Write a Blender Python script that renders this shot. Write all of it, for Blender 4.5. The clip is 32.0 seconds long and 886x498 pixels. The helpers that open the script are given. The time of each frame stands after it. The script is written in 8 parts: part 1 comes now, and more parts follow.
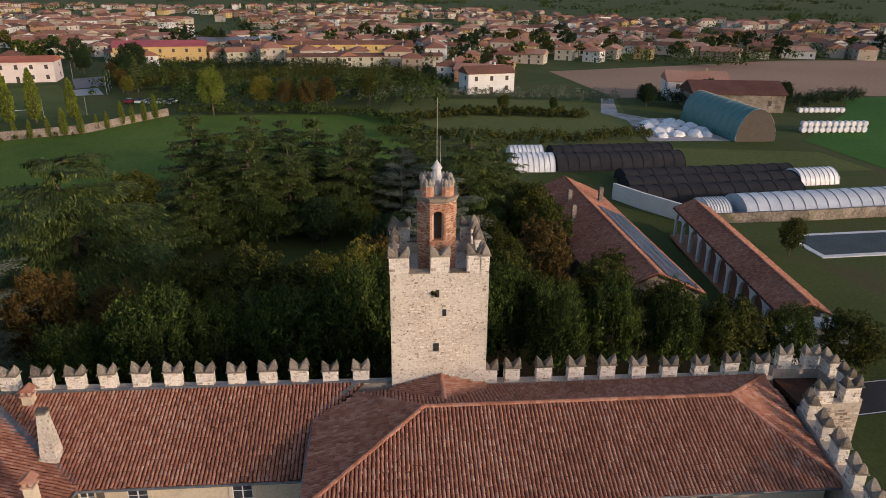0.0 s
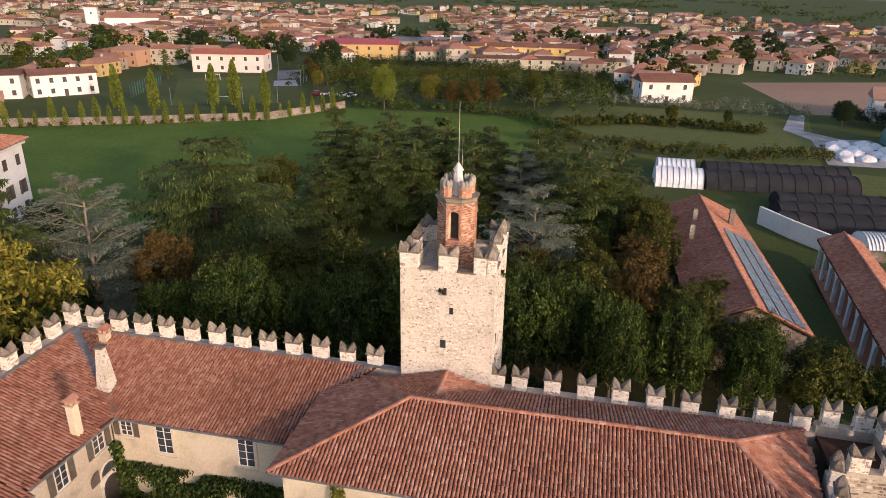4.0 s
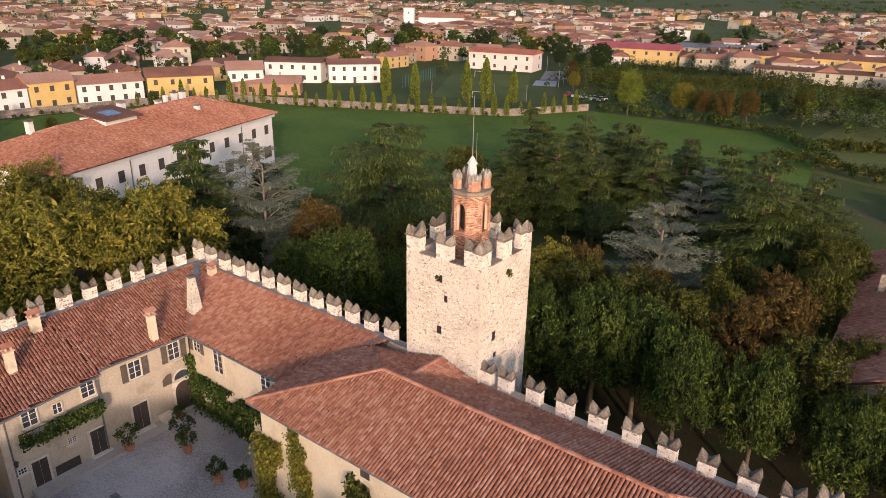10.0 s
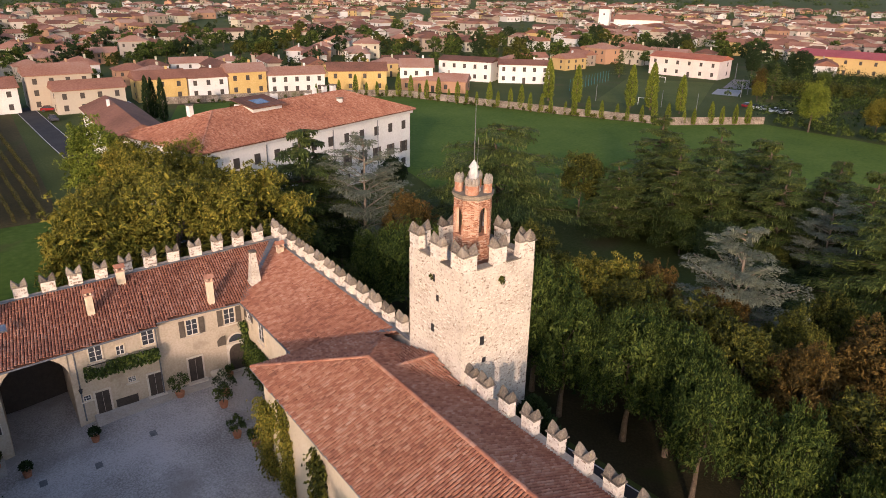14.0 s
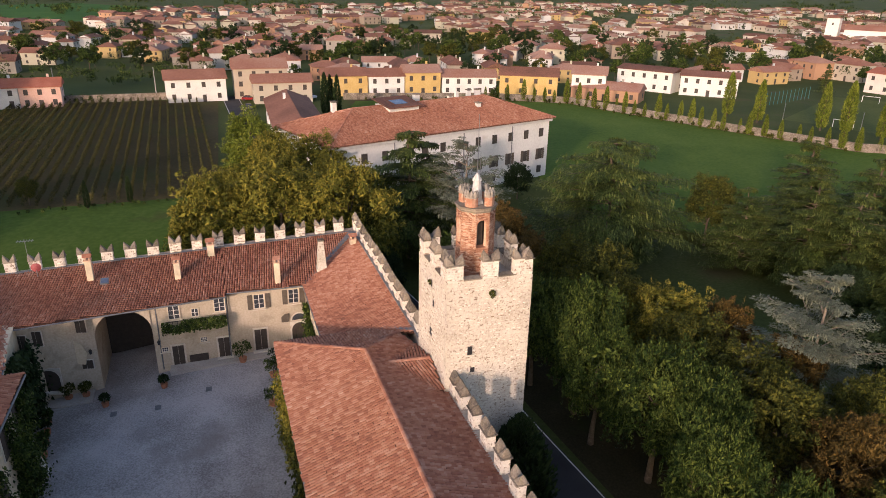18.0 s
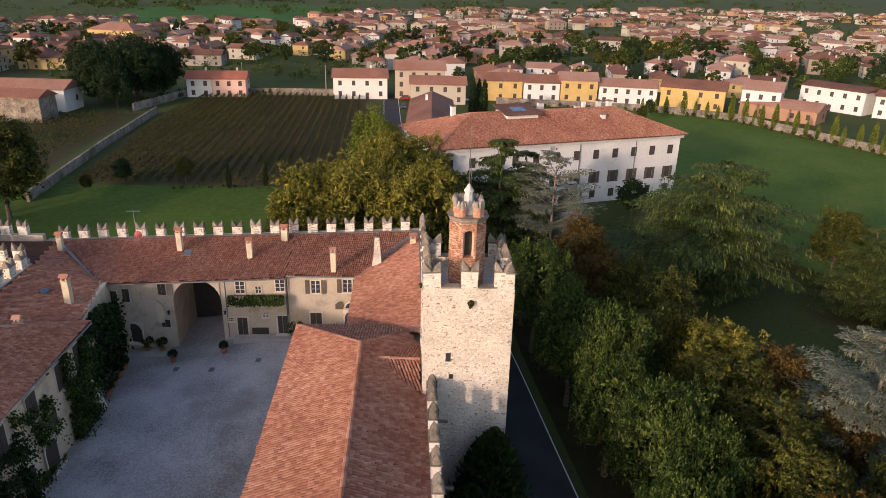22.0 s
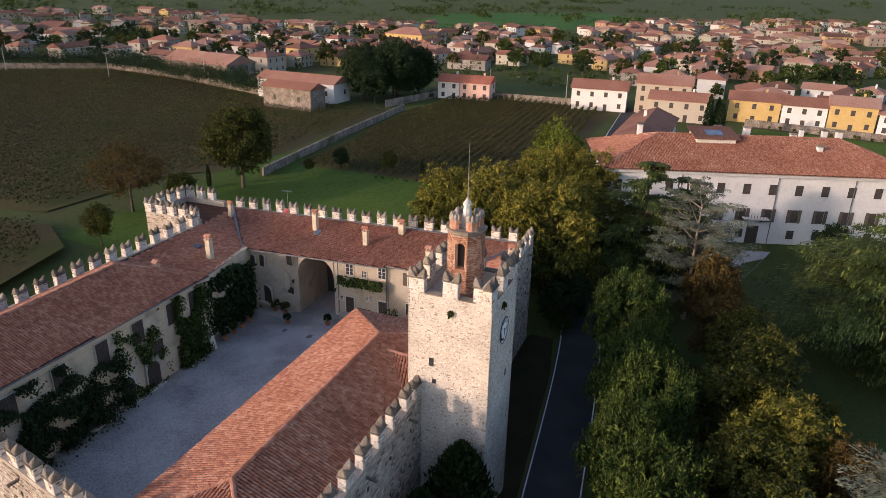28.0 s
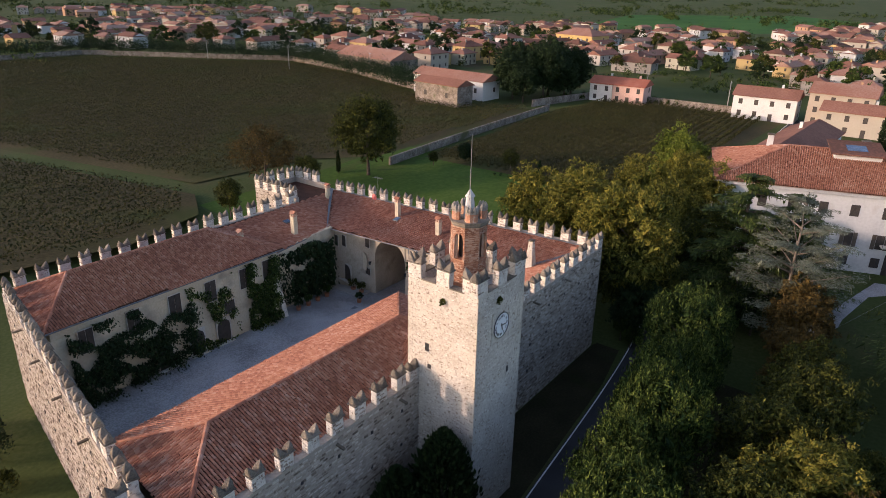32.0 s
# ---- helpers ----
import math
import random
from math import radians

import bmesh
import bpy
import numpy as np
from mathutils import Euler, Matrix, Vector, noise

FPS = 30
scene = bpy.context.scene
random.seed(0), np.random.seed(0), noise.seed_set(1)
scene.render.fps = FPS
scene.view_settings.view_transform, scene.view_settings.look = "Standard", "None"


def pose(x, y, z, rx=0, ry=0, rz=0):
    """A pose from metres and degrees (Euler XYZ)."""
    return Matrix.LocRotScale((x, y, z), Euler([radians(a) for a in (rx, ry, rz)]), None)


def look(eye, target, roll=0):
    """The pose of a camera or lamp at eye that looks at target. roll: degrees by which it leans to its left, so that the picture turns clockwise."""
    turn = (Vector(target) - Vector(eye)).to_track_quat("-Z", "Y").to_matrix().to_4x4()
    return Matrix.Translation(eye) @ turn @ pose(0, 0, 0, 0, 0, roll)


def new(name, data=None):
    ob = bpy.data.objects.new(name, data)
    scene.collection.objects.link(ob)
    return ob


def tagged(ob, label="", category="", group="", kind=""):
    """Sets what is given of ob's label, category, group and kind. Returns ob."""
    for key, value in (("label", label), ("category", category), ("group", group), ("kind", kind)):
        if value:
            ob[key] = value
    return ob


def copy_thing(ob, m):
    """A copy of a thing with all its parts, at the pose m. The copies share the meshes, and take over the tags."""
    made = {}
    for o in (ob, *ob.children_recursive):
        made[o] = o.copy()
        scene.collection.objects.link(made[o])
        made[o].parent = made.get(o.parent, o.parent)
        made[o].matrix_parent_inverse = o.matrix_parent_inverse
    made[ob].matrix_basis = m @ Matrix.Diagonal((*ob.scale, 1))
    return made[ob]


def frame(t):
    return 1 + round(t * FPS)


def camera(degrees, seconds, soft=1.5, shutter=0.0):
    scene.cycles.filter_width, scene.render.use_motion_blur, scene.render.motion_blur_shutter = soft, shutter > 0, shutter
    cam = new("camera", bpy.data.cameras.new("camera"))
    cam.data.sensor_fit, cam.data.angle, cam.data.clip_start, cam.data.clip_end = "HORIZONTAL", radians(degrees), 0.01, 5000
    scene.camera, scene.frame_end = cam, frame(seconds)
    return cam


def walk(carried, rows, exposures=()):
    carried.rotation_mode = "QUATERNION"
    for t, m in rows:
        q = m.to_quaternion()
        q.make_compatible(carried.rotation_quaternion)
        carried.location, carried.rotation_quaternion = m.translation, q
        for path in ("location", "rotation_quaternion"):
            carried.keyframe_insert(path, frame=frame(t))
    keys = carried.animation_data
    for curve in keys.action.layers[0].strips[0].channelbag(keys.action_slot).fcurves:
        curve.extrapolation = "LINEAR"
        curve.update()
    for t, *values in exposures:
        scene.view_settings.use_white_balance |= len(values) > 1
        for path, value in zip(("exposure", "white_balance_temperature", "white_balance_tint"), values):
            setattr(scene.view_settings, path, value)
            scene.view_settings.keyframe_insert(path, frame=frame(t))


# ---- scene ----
cam = camera(66.5, 32.0, soft=0.55)
PATH = [
    (0, (-2.96, -40.074, 26.427), (-2.803, -38.217, 25.7), 0.6),
    (0.5, (-1.924, -40.206, 26.42), (-1.83, -38.344, 25.695), 0.6),
    (1, (-0.762, -40.327, 26.447), (-0.731, -38.464, 25.722), 0.4),
    (1.5, (0.496, -40.429, 26.494), (0.498, -38.566, 25.769), 0.4),
    (2, (1.826, -40.503, 26.551), (1.691, -38.645, 25.824), 0.5),
    (2.5, (3.206, -40.541, 26.609), (3.037, -38.686, 25.882), 0.7),
    (3, (4.621, -40.538, 26.662), (4.396, -38.688, 25.936), 0.7),
    (3.5, (6.056, -40.489, 26.707), (5.754, -38.65, 25.98), 0.8),
    (5.5, (11.811, -39.756, 26.771), (11.219, -37.988, 26.046), 1.0),
    (6, (13.223, -39.428, 26.762), (12.57, -37.683, 26.036), 0.9),
    (6.5, (14.617, -39.04, 26.746), (13.901, -37.32, 26.02), 1.0),
    (7, (15.992, -38.592, 26.726), (15.219, -36.897, 25.998), 1.0),
    (7.5, (17.345, -38.085, 26.704), (16.522, -36.413, 25.977), 0.9),
    (8, (18.676, -37.517, 26.683), (17.804, -35.87, 25.956), 0.9),
    (8.5, (19.985, -36.891, 26.665), (19.048, -35.281, 25.938), 0.9),
    (9, (21.271, -36.208, 26.654), (20.27, -34.637, 25.926), 1.1),
    (9.5, (22.535, -35.468, 26.649), (21.474, -33.937, 25.921), 1.0),
    (10, (23.775, -34.674, 26.655), (22.658, -33.184, 25.924), 1.0),
    (10.5, (24.991, -33.826, 26.671), (23.82, -32.38, 25.939), 1.0),
    (11, (26.183, -32.927, 26.698), (24.958, -31.527, 25.965), 1.0),
    (11.5, (27.35, -31.979, 26.739), (26.074, -30.626, 26.003), 1.0),
    (12, (28.491, -30.983, 26.791), (27.169, -29.675, 26.055), 1.2),
    (12.5, (29.604, -29.941, 26.856), (28.238, -28.681, 26.118), 1.3),
    (13, (30.687, -28.856, 26.934), (29.274, -27.65, 26.192), 1.2),
    (13.5, (31.739, -27.729, 27.022), (30.284, -26.574, 26.282), 1.1),
    (15.5, (35.591, -22.843, 27.464), (33.99, -21.898, 26.728), 1.1),
    (16, (36.453, -21.538, 27.589), (34.819, -20.649, 26.854), 1.3),
    (16.5, (37.268, -20.202, 27.717), (35.6, -19.383, 26.979), 1.2),
    (17, (38.035, -18.838, 27.845), (36.332, -18.096, 27.106), 1.2),
    (17.5, (38.751, -17.449, 27.973), (37.024, -16.764, 27.233), 1.2),
    (18, (39.414, -16.035, 28.098), (37.661, -15.422, 27.358), 1.2),
    (18.5, (40.022, -14.599, 28.22), (38.247, -14.051, 27.479), 1.2),
    (19, (40.573, -13.143, 28.338), (38.779, -12.66, 27.598), 1.4),
    (19.5, (41.065, -11.669, 28.451), (39.253, -11.251, 27.712), 1.3),
    (20, (41.497, -10.178, 28.557), (39.674, -9.813, 27.819), 1.3),
    (20.5, (41.869, -8.673, 28.658), (40.033, -8.379, 27.921), 1.3),
    (21, (42.18, -7.156, 28.753), (40.336, -6.921, 28.015), 1.4),
    (21.5, (42.431, -5.629, 28.843), (40.581, -5.449, 28.104), 1.5),
    (22, (42.622, -4.093, 28.928), (40.767, -3.985, 28.187), 1.5),
    (22.5, (42.753, -2.551, 29.009), (40.896, -2.514, 28.268), 1.5),
    (23, (42.828, -1.005, 29.088), (40.971, -1.019, 28.347), 1.5),
    (23.5, (42.847, 0.542, 29.166), (40.991, 0.46, 28.425), 1.5),
    (24, (42.812, 2.089, 29.244), (40.961, 1.944, 28.502), 1.4),
    (24.5, (42.727, 3.633, 29.324), (40.883, 3.411, 28.58), 1.4),
    (25, (42.593, 5.171, 29.408), (40.76, 4.879, 28.664), 1.4),
    (25.5, (42.414, 6.701, 29.495), (40.592, 6.342, 28.752), 1.4),
    (27.5, (41.295, 12.691, 29.892), (39.541, 12.078, 29.151), 1.2),
    (28, (40.924, 14.142, 29.996), (39.191, 13.471, 29.257), 1.3),
    (28.5, (40.517, 15.57, 30.096), (38.806, 14.843, 29.358), 1.2),
    (29, (40.073, 16.972, 30.184), (38.387, 16.19, 29.445), 1.2),
    (29.5, (39.59, 18.344, 30.253), (37.93, 17.513, 29.509), 1.0),
    (30, (39.061, 19.685, 30.291), (37.429, 18.806, 29.54), 0.8),
    (30.5, (38.481, 20.993, 30.283), (36.883, 20.055, 29.529), 0.9),
    (31, (37.838, 22.264, 30.214), (36.278, 21.266, 29.458), 0.9),
    (31.5, (37.119, 23.496, 30.059), (35.596, 22.444, 29.304), 1.0),
    (32, (36.309, 24.689, 29.795), (34.818, 23.585, 29.048), 1.2),
]
EXPO = [(0, 0.28, 6100, 17), (1, 0.7, 6200, 20), (2, 0.82, 6250, 21), (3, 0.82, 6300, 22), (4.5, 0.82, 6350, 22), (7, 0.82, 6350, 22), (12, 0.82, 6350, 22), (19, 0.76, 6350, 22), (25, 0.74, 6250, 22), (32, 0.82, 6100, 22)]
walk(cam, [(t, look(eye, target, roll)) for t, eye, target, roll in PATH], EXPO)

# ---- light ----
SUN_AZ, SUN_EL = radians(-42), radians(13)   # azimuth from +x, counter-clockwise
sun_dir = Vector((math.cos(SUN_AZ) * math.cos(SUN_EL), math.sin(SUN_AZ) * math.cos(SUN_EL), math.sin(SUN_EL)))
sun_data = bpy.data.lights.new("sun", "SUN")
sun_data.energy, sun_data.angle, sun_data.color = 1.75, radians(2.0), (1.0, 0.76, 0.57)
sun = new("sun", sun_data)
sun.matrix_world = look(sun_dir * 100, (0, 0, 0))
world = bpy.data.worlds.new("sky")
scene.world = world
world.use_nodes = True
wn = world.node_tree.nodes
sky = wn.new("ShaderNodeTexSky")
sky.sky_type, sky.sun_disc = "NISHITA", False
sky.sun_elevation, sky.sun_rotation = radians(13), radians(90) - SUN_AZ
sky.dust_density = 2.0
world.node_tree.links.new(sky.outputs[0], wn["Background"].inputs[0])
wn["Background"].inputs[1].default_value = 0.15


# ---- materials ----
def mat(name, stops, rough=0.85, scale=1.0, fine=12.0, bump=0.3, vary="", amount=0.35, metal=0.0, stain=None, emit=0.0):
    """Noise-driven colour over the stops; vary 'island' or 'object' shifts it piece by piece; stain: (colour, scale, cover)."""
    m = bpy.data.materials.new(name)
    m.use_nodes = True
    nt = m.node_tree
    n, l = nt.nodes, nt.links
    b = n["Principled BSDF"]
    b.inputs["Roughness"].default_value, b.inputs["Metallic"].default_value = rough, metal
    if rough >= 0.9:
        b.inputs["Specular IOR Level"].default_value = 0.1
    co = n.new("ShaderNodeTexCoord")
    big = n.new("ShaderNodeTexNoise")
    big.inputs["Scale"].default_value, big.inputs["Detail"].default_value = scale, 5
    small = n.new("ShaderNodeTexNoise")
    small.inputs["Scale"].default_value, small.inputs["Detail"].default_value = fine, 4
    geo = n.new("ShaderNodeNewGeometry")
    for t in (big, small):
        l.new(geo.outputs["Position"], t.inputs["Vector"])
    mix = n.new("ShaderNodeMath")
    mix.operation = "MULTIPLY_ADD"
    l.new(small.outputs[0], mix.inputs[0])
    mix.inputs[1].default_value = 0.5
    half = n.new("ShaderNodeMath")
    half.operation = "MULTIPLY"
    l.new(big.outputs[0], half.inputs[0])
    half.inputs[1].default_value = 0.5
    l.new(half.outputs[0], mix.inputs[2])
    value = mix.outputs[0]
    if vary:
        rnd = geo.outputs["Random Per Island"] if vary == "island" else n.new("ShaderNodeObjectInfo").outputs["Random"]
        lo = n.new("ShaderNodeMath")
        lo.operation = "MULTIPLY_ADD"
        l.new(rnd, lo.inputs[0])
        lo.inputs[1].default_value, lo.inputs[2].default_value = amount, -amount / 2
        add = n.new("ShaderNodeMath")
        l.new(value, add.inputs[0])
        l.new(lo.outputs[0], add.inputs[1])
        value = add.outputs[0]
    ramp = n.new("ShaderNodeValToRGB")
    el = ramp.color_ramp.elements
    while len(el) < len(stops):
        el.new(0.5)
    for e, (p, c) in zip(el, stops):
        e.position, e.color = p, (*c, 1)
    l.new(value, ramp.inputs[0])
    colour = ramp.outputs[0]
    if stain:
        sn = n.new("ShaderNodeTexNoise")
        sn.inputs["Scale"].default_value, sn.inputs["Detail"].default_value = stain[1], 6
        l.new(geo.outputs["Position"], sn.inputs["Vector"])
        sr = n.new("ShaderNodeValToRGB")
        sr.color_ramp.elements[0].position, sr.color_ramp.elements[1].position = stain[2], min(1.0, stain[2] + 0.14)
        l.new(sn.outputs[0], sr.inputs[0])
        mx = n.new("ShaderNodeMixRGB")
        l.new(sr.outputs[0], mx.inputs[0])
        l.new(colour, mx.inputs[1])
        mx.inputs[2].default_value = (*stain[0], 1)
        colour = mx.outputs[0]
    l.new(colour, b.inputs["Base Color"])
    if bump:
        bp = n.new("ShaderNodeBump")
        bp.inputs["Strength"].default_value, bp.inputs["Distance"].default_value = bump, 0.05
        l.new(small.outputs[0], bp.inputs["Height"])
        l.new(bp.outputs[0], b.inputs["Normal"])
    return m


def ramp3(a, b, c, lo=0.3, mid=0.5, hi=0.7):
    return [(lo, a), (mid, b), (hi, c)]


M_TILE = mat("roof_tile", [(0.0, (0.11, 0.06, 0.05)), (0.2, (0.22, 0.1, 0.07)), (0.42, (0.33, 0.142, 0.09)), (0.58, (0.39, 0.185, 0.122)), (0.78, (0.47, 0.27, 0.195)), (0.97, (0.58, 0.42, 0.33))], 0.9, 0.25, 2.0, 0.3, "island", 0.36, stain=((0.2, 0.125, 0.1), 0.3, 0.68))
M_UNDER = mat("roof_under", ramp3((0.05, 0.028, 0.02), (0.09, 0.045, 0.03), (0.13, 0.06, 0.04)), 0.95, 1, 8)
M_STONE = mat("pale_stone", [(0.0, (0.17, 0.12, 0.09)), (0.13, (0.33, 0.26, 0.2)), (0.21, (0.55, 0.49, 0.42)), (0.5, (0.66, 0.61, 0.54)), (0.9, (0.76, 0.72, 0.65))], 0.92, 0.5, 9, 0.8, "island", 0.8, stain=((0.25, 0.19, 0.145), 6.0, 0.575))
M_RUBBLE = mat("rubble_stone", [(0.0, (0.12, 0.09, 0.07)), (0.2, (0.22, 0.18, 0.145)), (0.4, (0.36, 0.305, 0.25)), (0.7, (0.48, 0.42, 0.355)), (0.95, (0.6, 0.54, 0.465))], 0.92, 0.5, 8, 0.6, "island", 0.9)
M_MORTAR = mat("mortar", ramp3((0.4, 0.345, 0.28), (0.58, 0.53, 0.455), (0.7, 0.65, 0.57)), 0.95, 0.6, 7, 0.8, stain=((0.24, 0.185, 0.14), 5.5, 0.565))
M_CAP = mat("merlon_cap", ramp3((0.1, 0.085, 0.07), (0.2, 0.17, 0.135), (0.32, 0.275, 0.22)), 0.95, 1.2, 10, 0.5, "object", 0.3, stain=((0.2, 0.2, 0.07), 1.5, 0.66))
M_BRICK = mat("brick", ramp3((0.25, 0.11, 0.068), (0.42, 0.215, 0.135), (0.56, 0.4, 0.3), 0.25, 0.5, 0.8), 0.9, 2.2, 14, 0.6, "island", 0.6, stain=((0.5, 0.41, 0.32), 3.5, 0.6))
M_RINGS = mat("brick_rings", ramp3((0.34, 0.14, 0.085), (0.46, 0.23, 0.145), (0.56, 0.38, 0.28)), 0.9, 2.5, 16, 0.7, stain=((0.58, 0.48, 0.38), 3.0, 0.58))
M_PLASTER = mat("cream_plaster", ramp3((0.5, 0.42, 0.29), (0.62, 0.53, 0.38), (0.68, 0.61, 0.47)), 0.92, 0.5, 6, 0.2, stain=((0.36, 0.3, 0.23), 0.35, 0.58))
M_GREYPL = mat("grey_plaster", ramp3((0.38, 0.31, 0.23), (0.49, 0.42, 0.32), (0.58, 0.5, 0.4)), 0.92, 0.5, 6, 0.3, stain=((0.33, 0.27, 0.2), 0.7, 0.57))
M_LEAD = mat("lead_flashing", ramp3((0.09, 0.1, 0.11), (0.15, 0.16, 0.17), (0.22, 0.23, 0.24)), 0.5, 1, 6, 0.2, metal=0.3)
M_GRAVEL = mat("gravel", ramp3((0.225, 0.21, 0.2), (0.35, 0.335, 0.325), (0.46, 0.44, 0.43), 0.38, 0.5, 0.62), 0.95, 0.25, 7, 0.8, stain=((0.25, 0.23, 0.215), 0.18, 0.56))
M_ASPHALT = mat("asphalt", ramp3((0.035, 0.035, 0.038), (0.05, 0.05, 0.053), (0.07, 0.068, 0.07)), 0.9, 0.3, 20, 0.3)
M_LINE = mat("road_paint", ramp3((0.45, 0.45, 0.43), (0.6, 0.6, 0.58), (0.7, 0.7, 0.68)), 0.7, 2, 20, 0.1)
M_GRASS = mat("grass", ramp3((0.042, 0.056, 0.016), (0.062, 0.08, 0.023), (0.095, 0.105, 0.038)), 0.95, 0.06, 2.5, 0.5, stain=((0.085, 0.068, 0.034), 0.06, 0.58))
# Dark wood; also colours the added core that darkens the lantern's inside.
M_WOOD_AND_CORE = mat("dark_wood_and_core", ramp3((0.03, 0.022, 0.017), (0.055, 0.042, 0.033), (0.08, 0.065, 0.05)), 0.7, 3, 20, 0.2)
M_WHITE = mat("white_paint", ramp3((0.62, 0.61, 0.58), (0.75, 0.74, 0.71), (0.82, 0.81, 0.79)), 0.7, 0.4, 4, 0.1)
M_DARK = mat("dark_interior", ramp3((0.012, 0.012, 0.013), (0.02, 0.02, 0.022), (0.03, 0.03, 0.03)), 0.6, 2, 8, 0)
M_GLASS = mat("window_glass", ramp3((0.03, 0.035, 0.045), (0.05, 0.055, 0.065), (0.07, 0.08, 0.09)), 0.12, 2, 8, 0)
M_METAL = mat("grey_metal", ramp3((0.2, 0.2, 0.2), (0.3, 0.3, 0.3), (0.4, 0.4, 0.4)), 0.4, 3, 10, 0.1, metal=0.8)
M_BARK = mat("bark", ramp3((0.06, 0.045, 0.035), (0.1, 0.08, 0.06), (0.16, 0.13, 0.1)), 0.95, 3, 14, 0.6)
M_WHITEPL = mat("pale_plaster", ramp3((0.5, 0.5, 0.49), (0.6, 0.6, 0.59), (0.68, 0.68, 0.67)), 0.9, 1, 8, 0.2)
M_TERRA = mat("terracotta", ramp3((0.3, 0.12, 0.06), (0.4, 0.17, 0.09), (0.5, 0.24, 0.14)), 0.85, 3, 14, 0.2)


def leaf_mat(name, a, b, c, big=0.25, each=0.55):
    m = mat(name, [(0.2, a), (0.5, b), (0.8, c)], 0.6, big, 1.2, 0, "island", each)
    bs = m.node_tree.nodes["Principled BSDF"]
    bs.inputs["Subsurface Weight"].default_value = 0.0
    bs.inputs["Specular IOR Level"].default_value = 0.1
    return m


L_GREEN = leaf_mat("leaves_green", (0.0095, 0.021, 0.005), (0.03, 0.054, 0.011), (0.118, 0.15, 0.029))
L_OLIVE = leaf_mat("leaves_olive", (0.015, 0.021, 0.005), (0.044, 0.054, 0.0095), (0.125, 0.122, 0.021))
L_YELLOW = leaf_mat("leaves_yellow", (0.04, 0.048, 0.007), (0.125, 0.125, 0.018), (0.25, 0.205, 0.033))
L_RUST = leaf_mat("leaves_rust", (0.0323, 0.0255, 0.00765), (0.07225, 0.051, 0.0136), (0.1403, 0.08925, 0.02295))
L_CEDAR = leaf_mat("needles_green", (0.014, 0.026, 0.0065), (0.05, 0.073, 0.017), (0.155, 0.178, 0.044), 0.4, 0.35)
L_BLUE = leaf_mat("needles_blue", (0.06, 0.07, 0.046), (0.135, 0.15, 0.1), (0.24, 0.25, 0.18), 0.4, 0.3)
L_LIME = leaf_mat("leaves_lime", (0.0486, 0.0702, 0.00972), (0.108, 0.1458, 0.01836), (0.2052, 0.2268, 0.03456))
L_DARK = leaf_mat("leaves_dark", (0.01, 0.02, 0.008), (0.02, 0.038, 0.013), (0.04, 0.06, 0.02))
L_VINE = leaf_mat("vine_leaves", (0.03, 0.034, 0.01), (0.055, 0.055, 0.016), (0.1, 0.085, 0.026))


# ---- building helpers ----
def mesh_ob(name, verts, faces, material, parent=None, label="", smooth=False):
    me = bpy.data.meshes.new(name)
    me.from_pydata([tuple(v) for v in verts], [], [tuple(f) for f in faces])
    me.materials.append(material)
    if smooth:
        me.polygons.foreach_set("use_smooth", [True] * len(me.polygons))
    me.update()
    ob = new(name, me)
    if parent is not None:
        ob.parent = parent
    if label:
        ob["label"] = label
    return ob


def part(name, bm, material, parent, label="", smooth=False):
    me = bpy.data.meshes.new(name)
    bmesh.ops.recalc_face_normals(bm, faces=bm.faces)
    bm.to_mesh(me)
    bm.free()
    me.materials.append(material)
    if smooth:
        me.polygons.foreach_set("use_smooth", [True] * len(me.polygons))
    ob = new(name, me)
    if parent is not None:
        ob.parent = parent
    if label:
        ob["label"] = label
    return ob


def thing(name, label, category, m=None, group="", kind=""):
    ob = tagged(new(name), label, category, group, kind)
    if m is not None:
        ob.matrix_world = m
    return ob


def box(x0, y0, z0, x1, y1, z1, bm=None, bevel=0.0):
    bm = bm or bmesh.new()
    r = bmesh.ops.create_cube(bm, size=1)
    bmesh.ops.transform(bm, matrix=Matrix.Translation(((x0 + x1) / 2, (y0 + y1) / 2, (z0 + z1) / 2)) @ Matrix.Diagonal((abs(x1 - x0), abs(y1 - y0), abs(z1 - z0), 1)), verts=r["verts"])
    if bevel:
        bmesh.ops.bevel(bm, geom=list({e for v in r["verts"] for e in v.link_edges}), offset=bevel, segments=2, affect="EDGES", clamp_overlap=True)
    return bm


def tube(r0, r1, z0, z1, sides=12, bm=None, x=0, y=0):
    bm = bm or bmesh.new()
    bmesh.ops.create_cone(bm, cap_ends=True, segments=sides, radius1=r0, radius2=r1, depth=z1 - z0, matrix=Matrix.Translation((x, y, (z0 + z1) / 2)))
    return bm


def prism(outline, axis, a, b, bm=None):
    """A flat outline of (u, z) pushed along x or y from a to b."""
    bm = bm or bmesh.new()
    put = (lambda u, z, d: (d, u, z)) if axis == "x" else (lambda u, z, d: (u, d, z))
    rows = [[bm.verts.new(put(u, z, d)) for u, z in outline] for d in (a, b)]
    bm.faces.new(rows[0])
    bm.faces.new(list(reversed(rows[1])))
    for i in range(len(outline)):
        j = (i + 1) % len(outline)
        bm.faces.new((rows[0][i], rows[0][j], rows[1][j], rows[1][i]))
    return bm


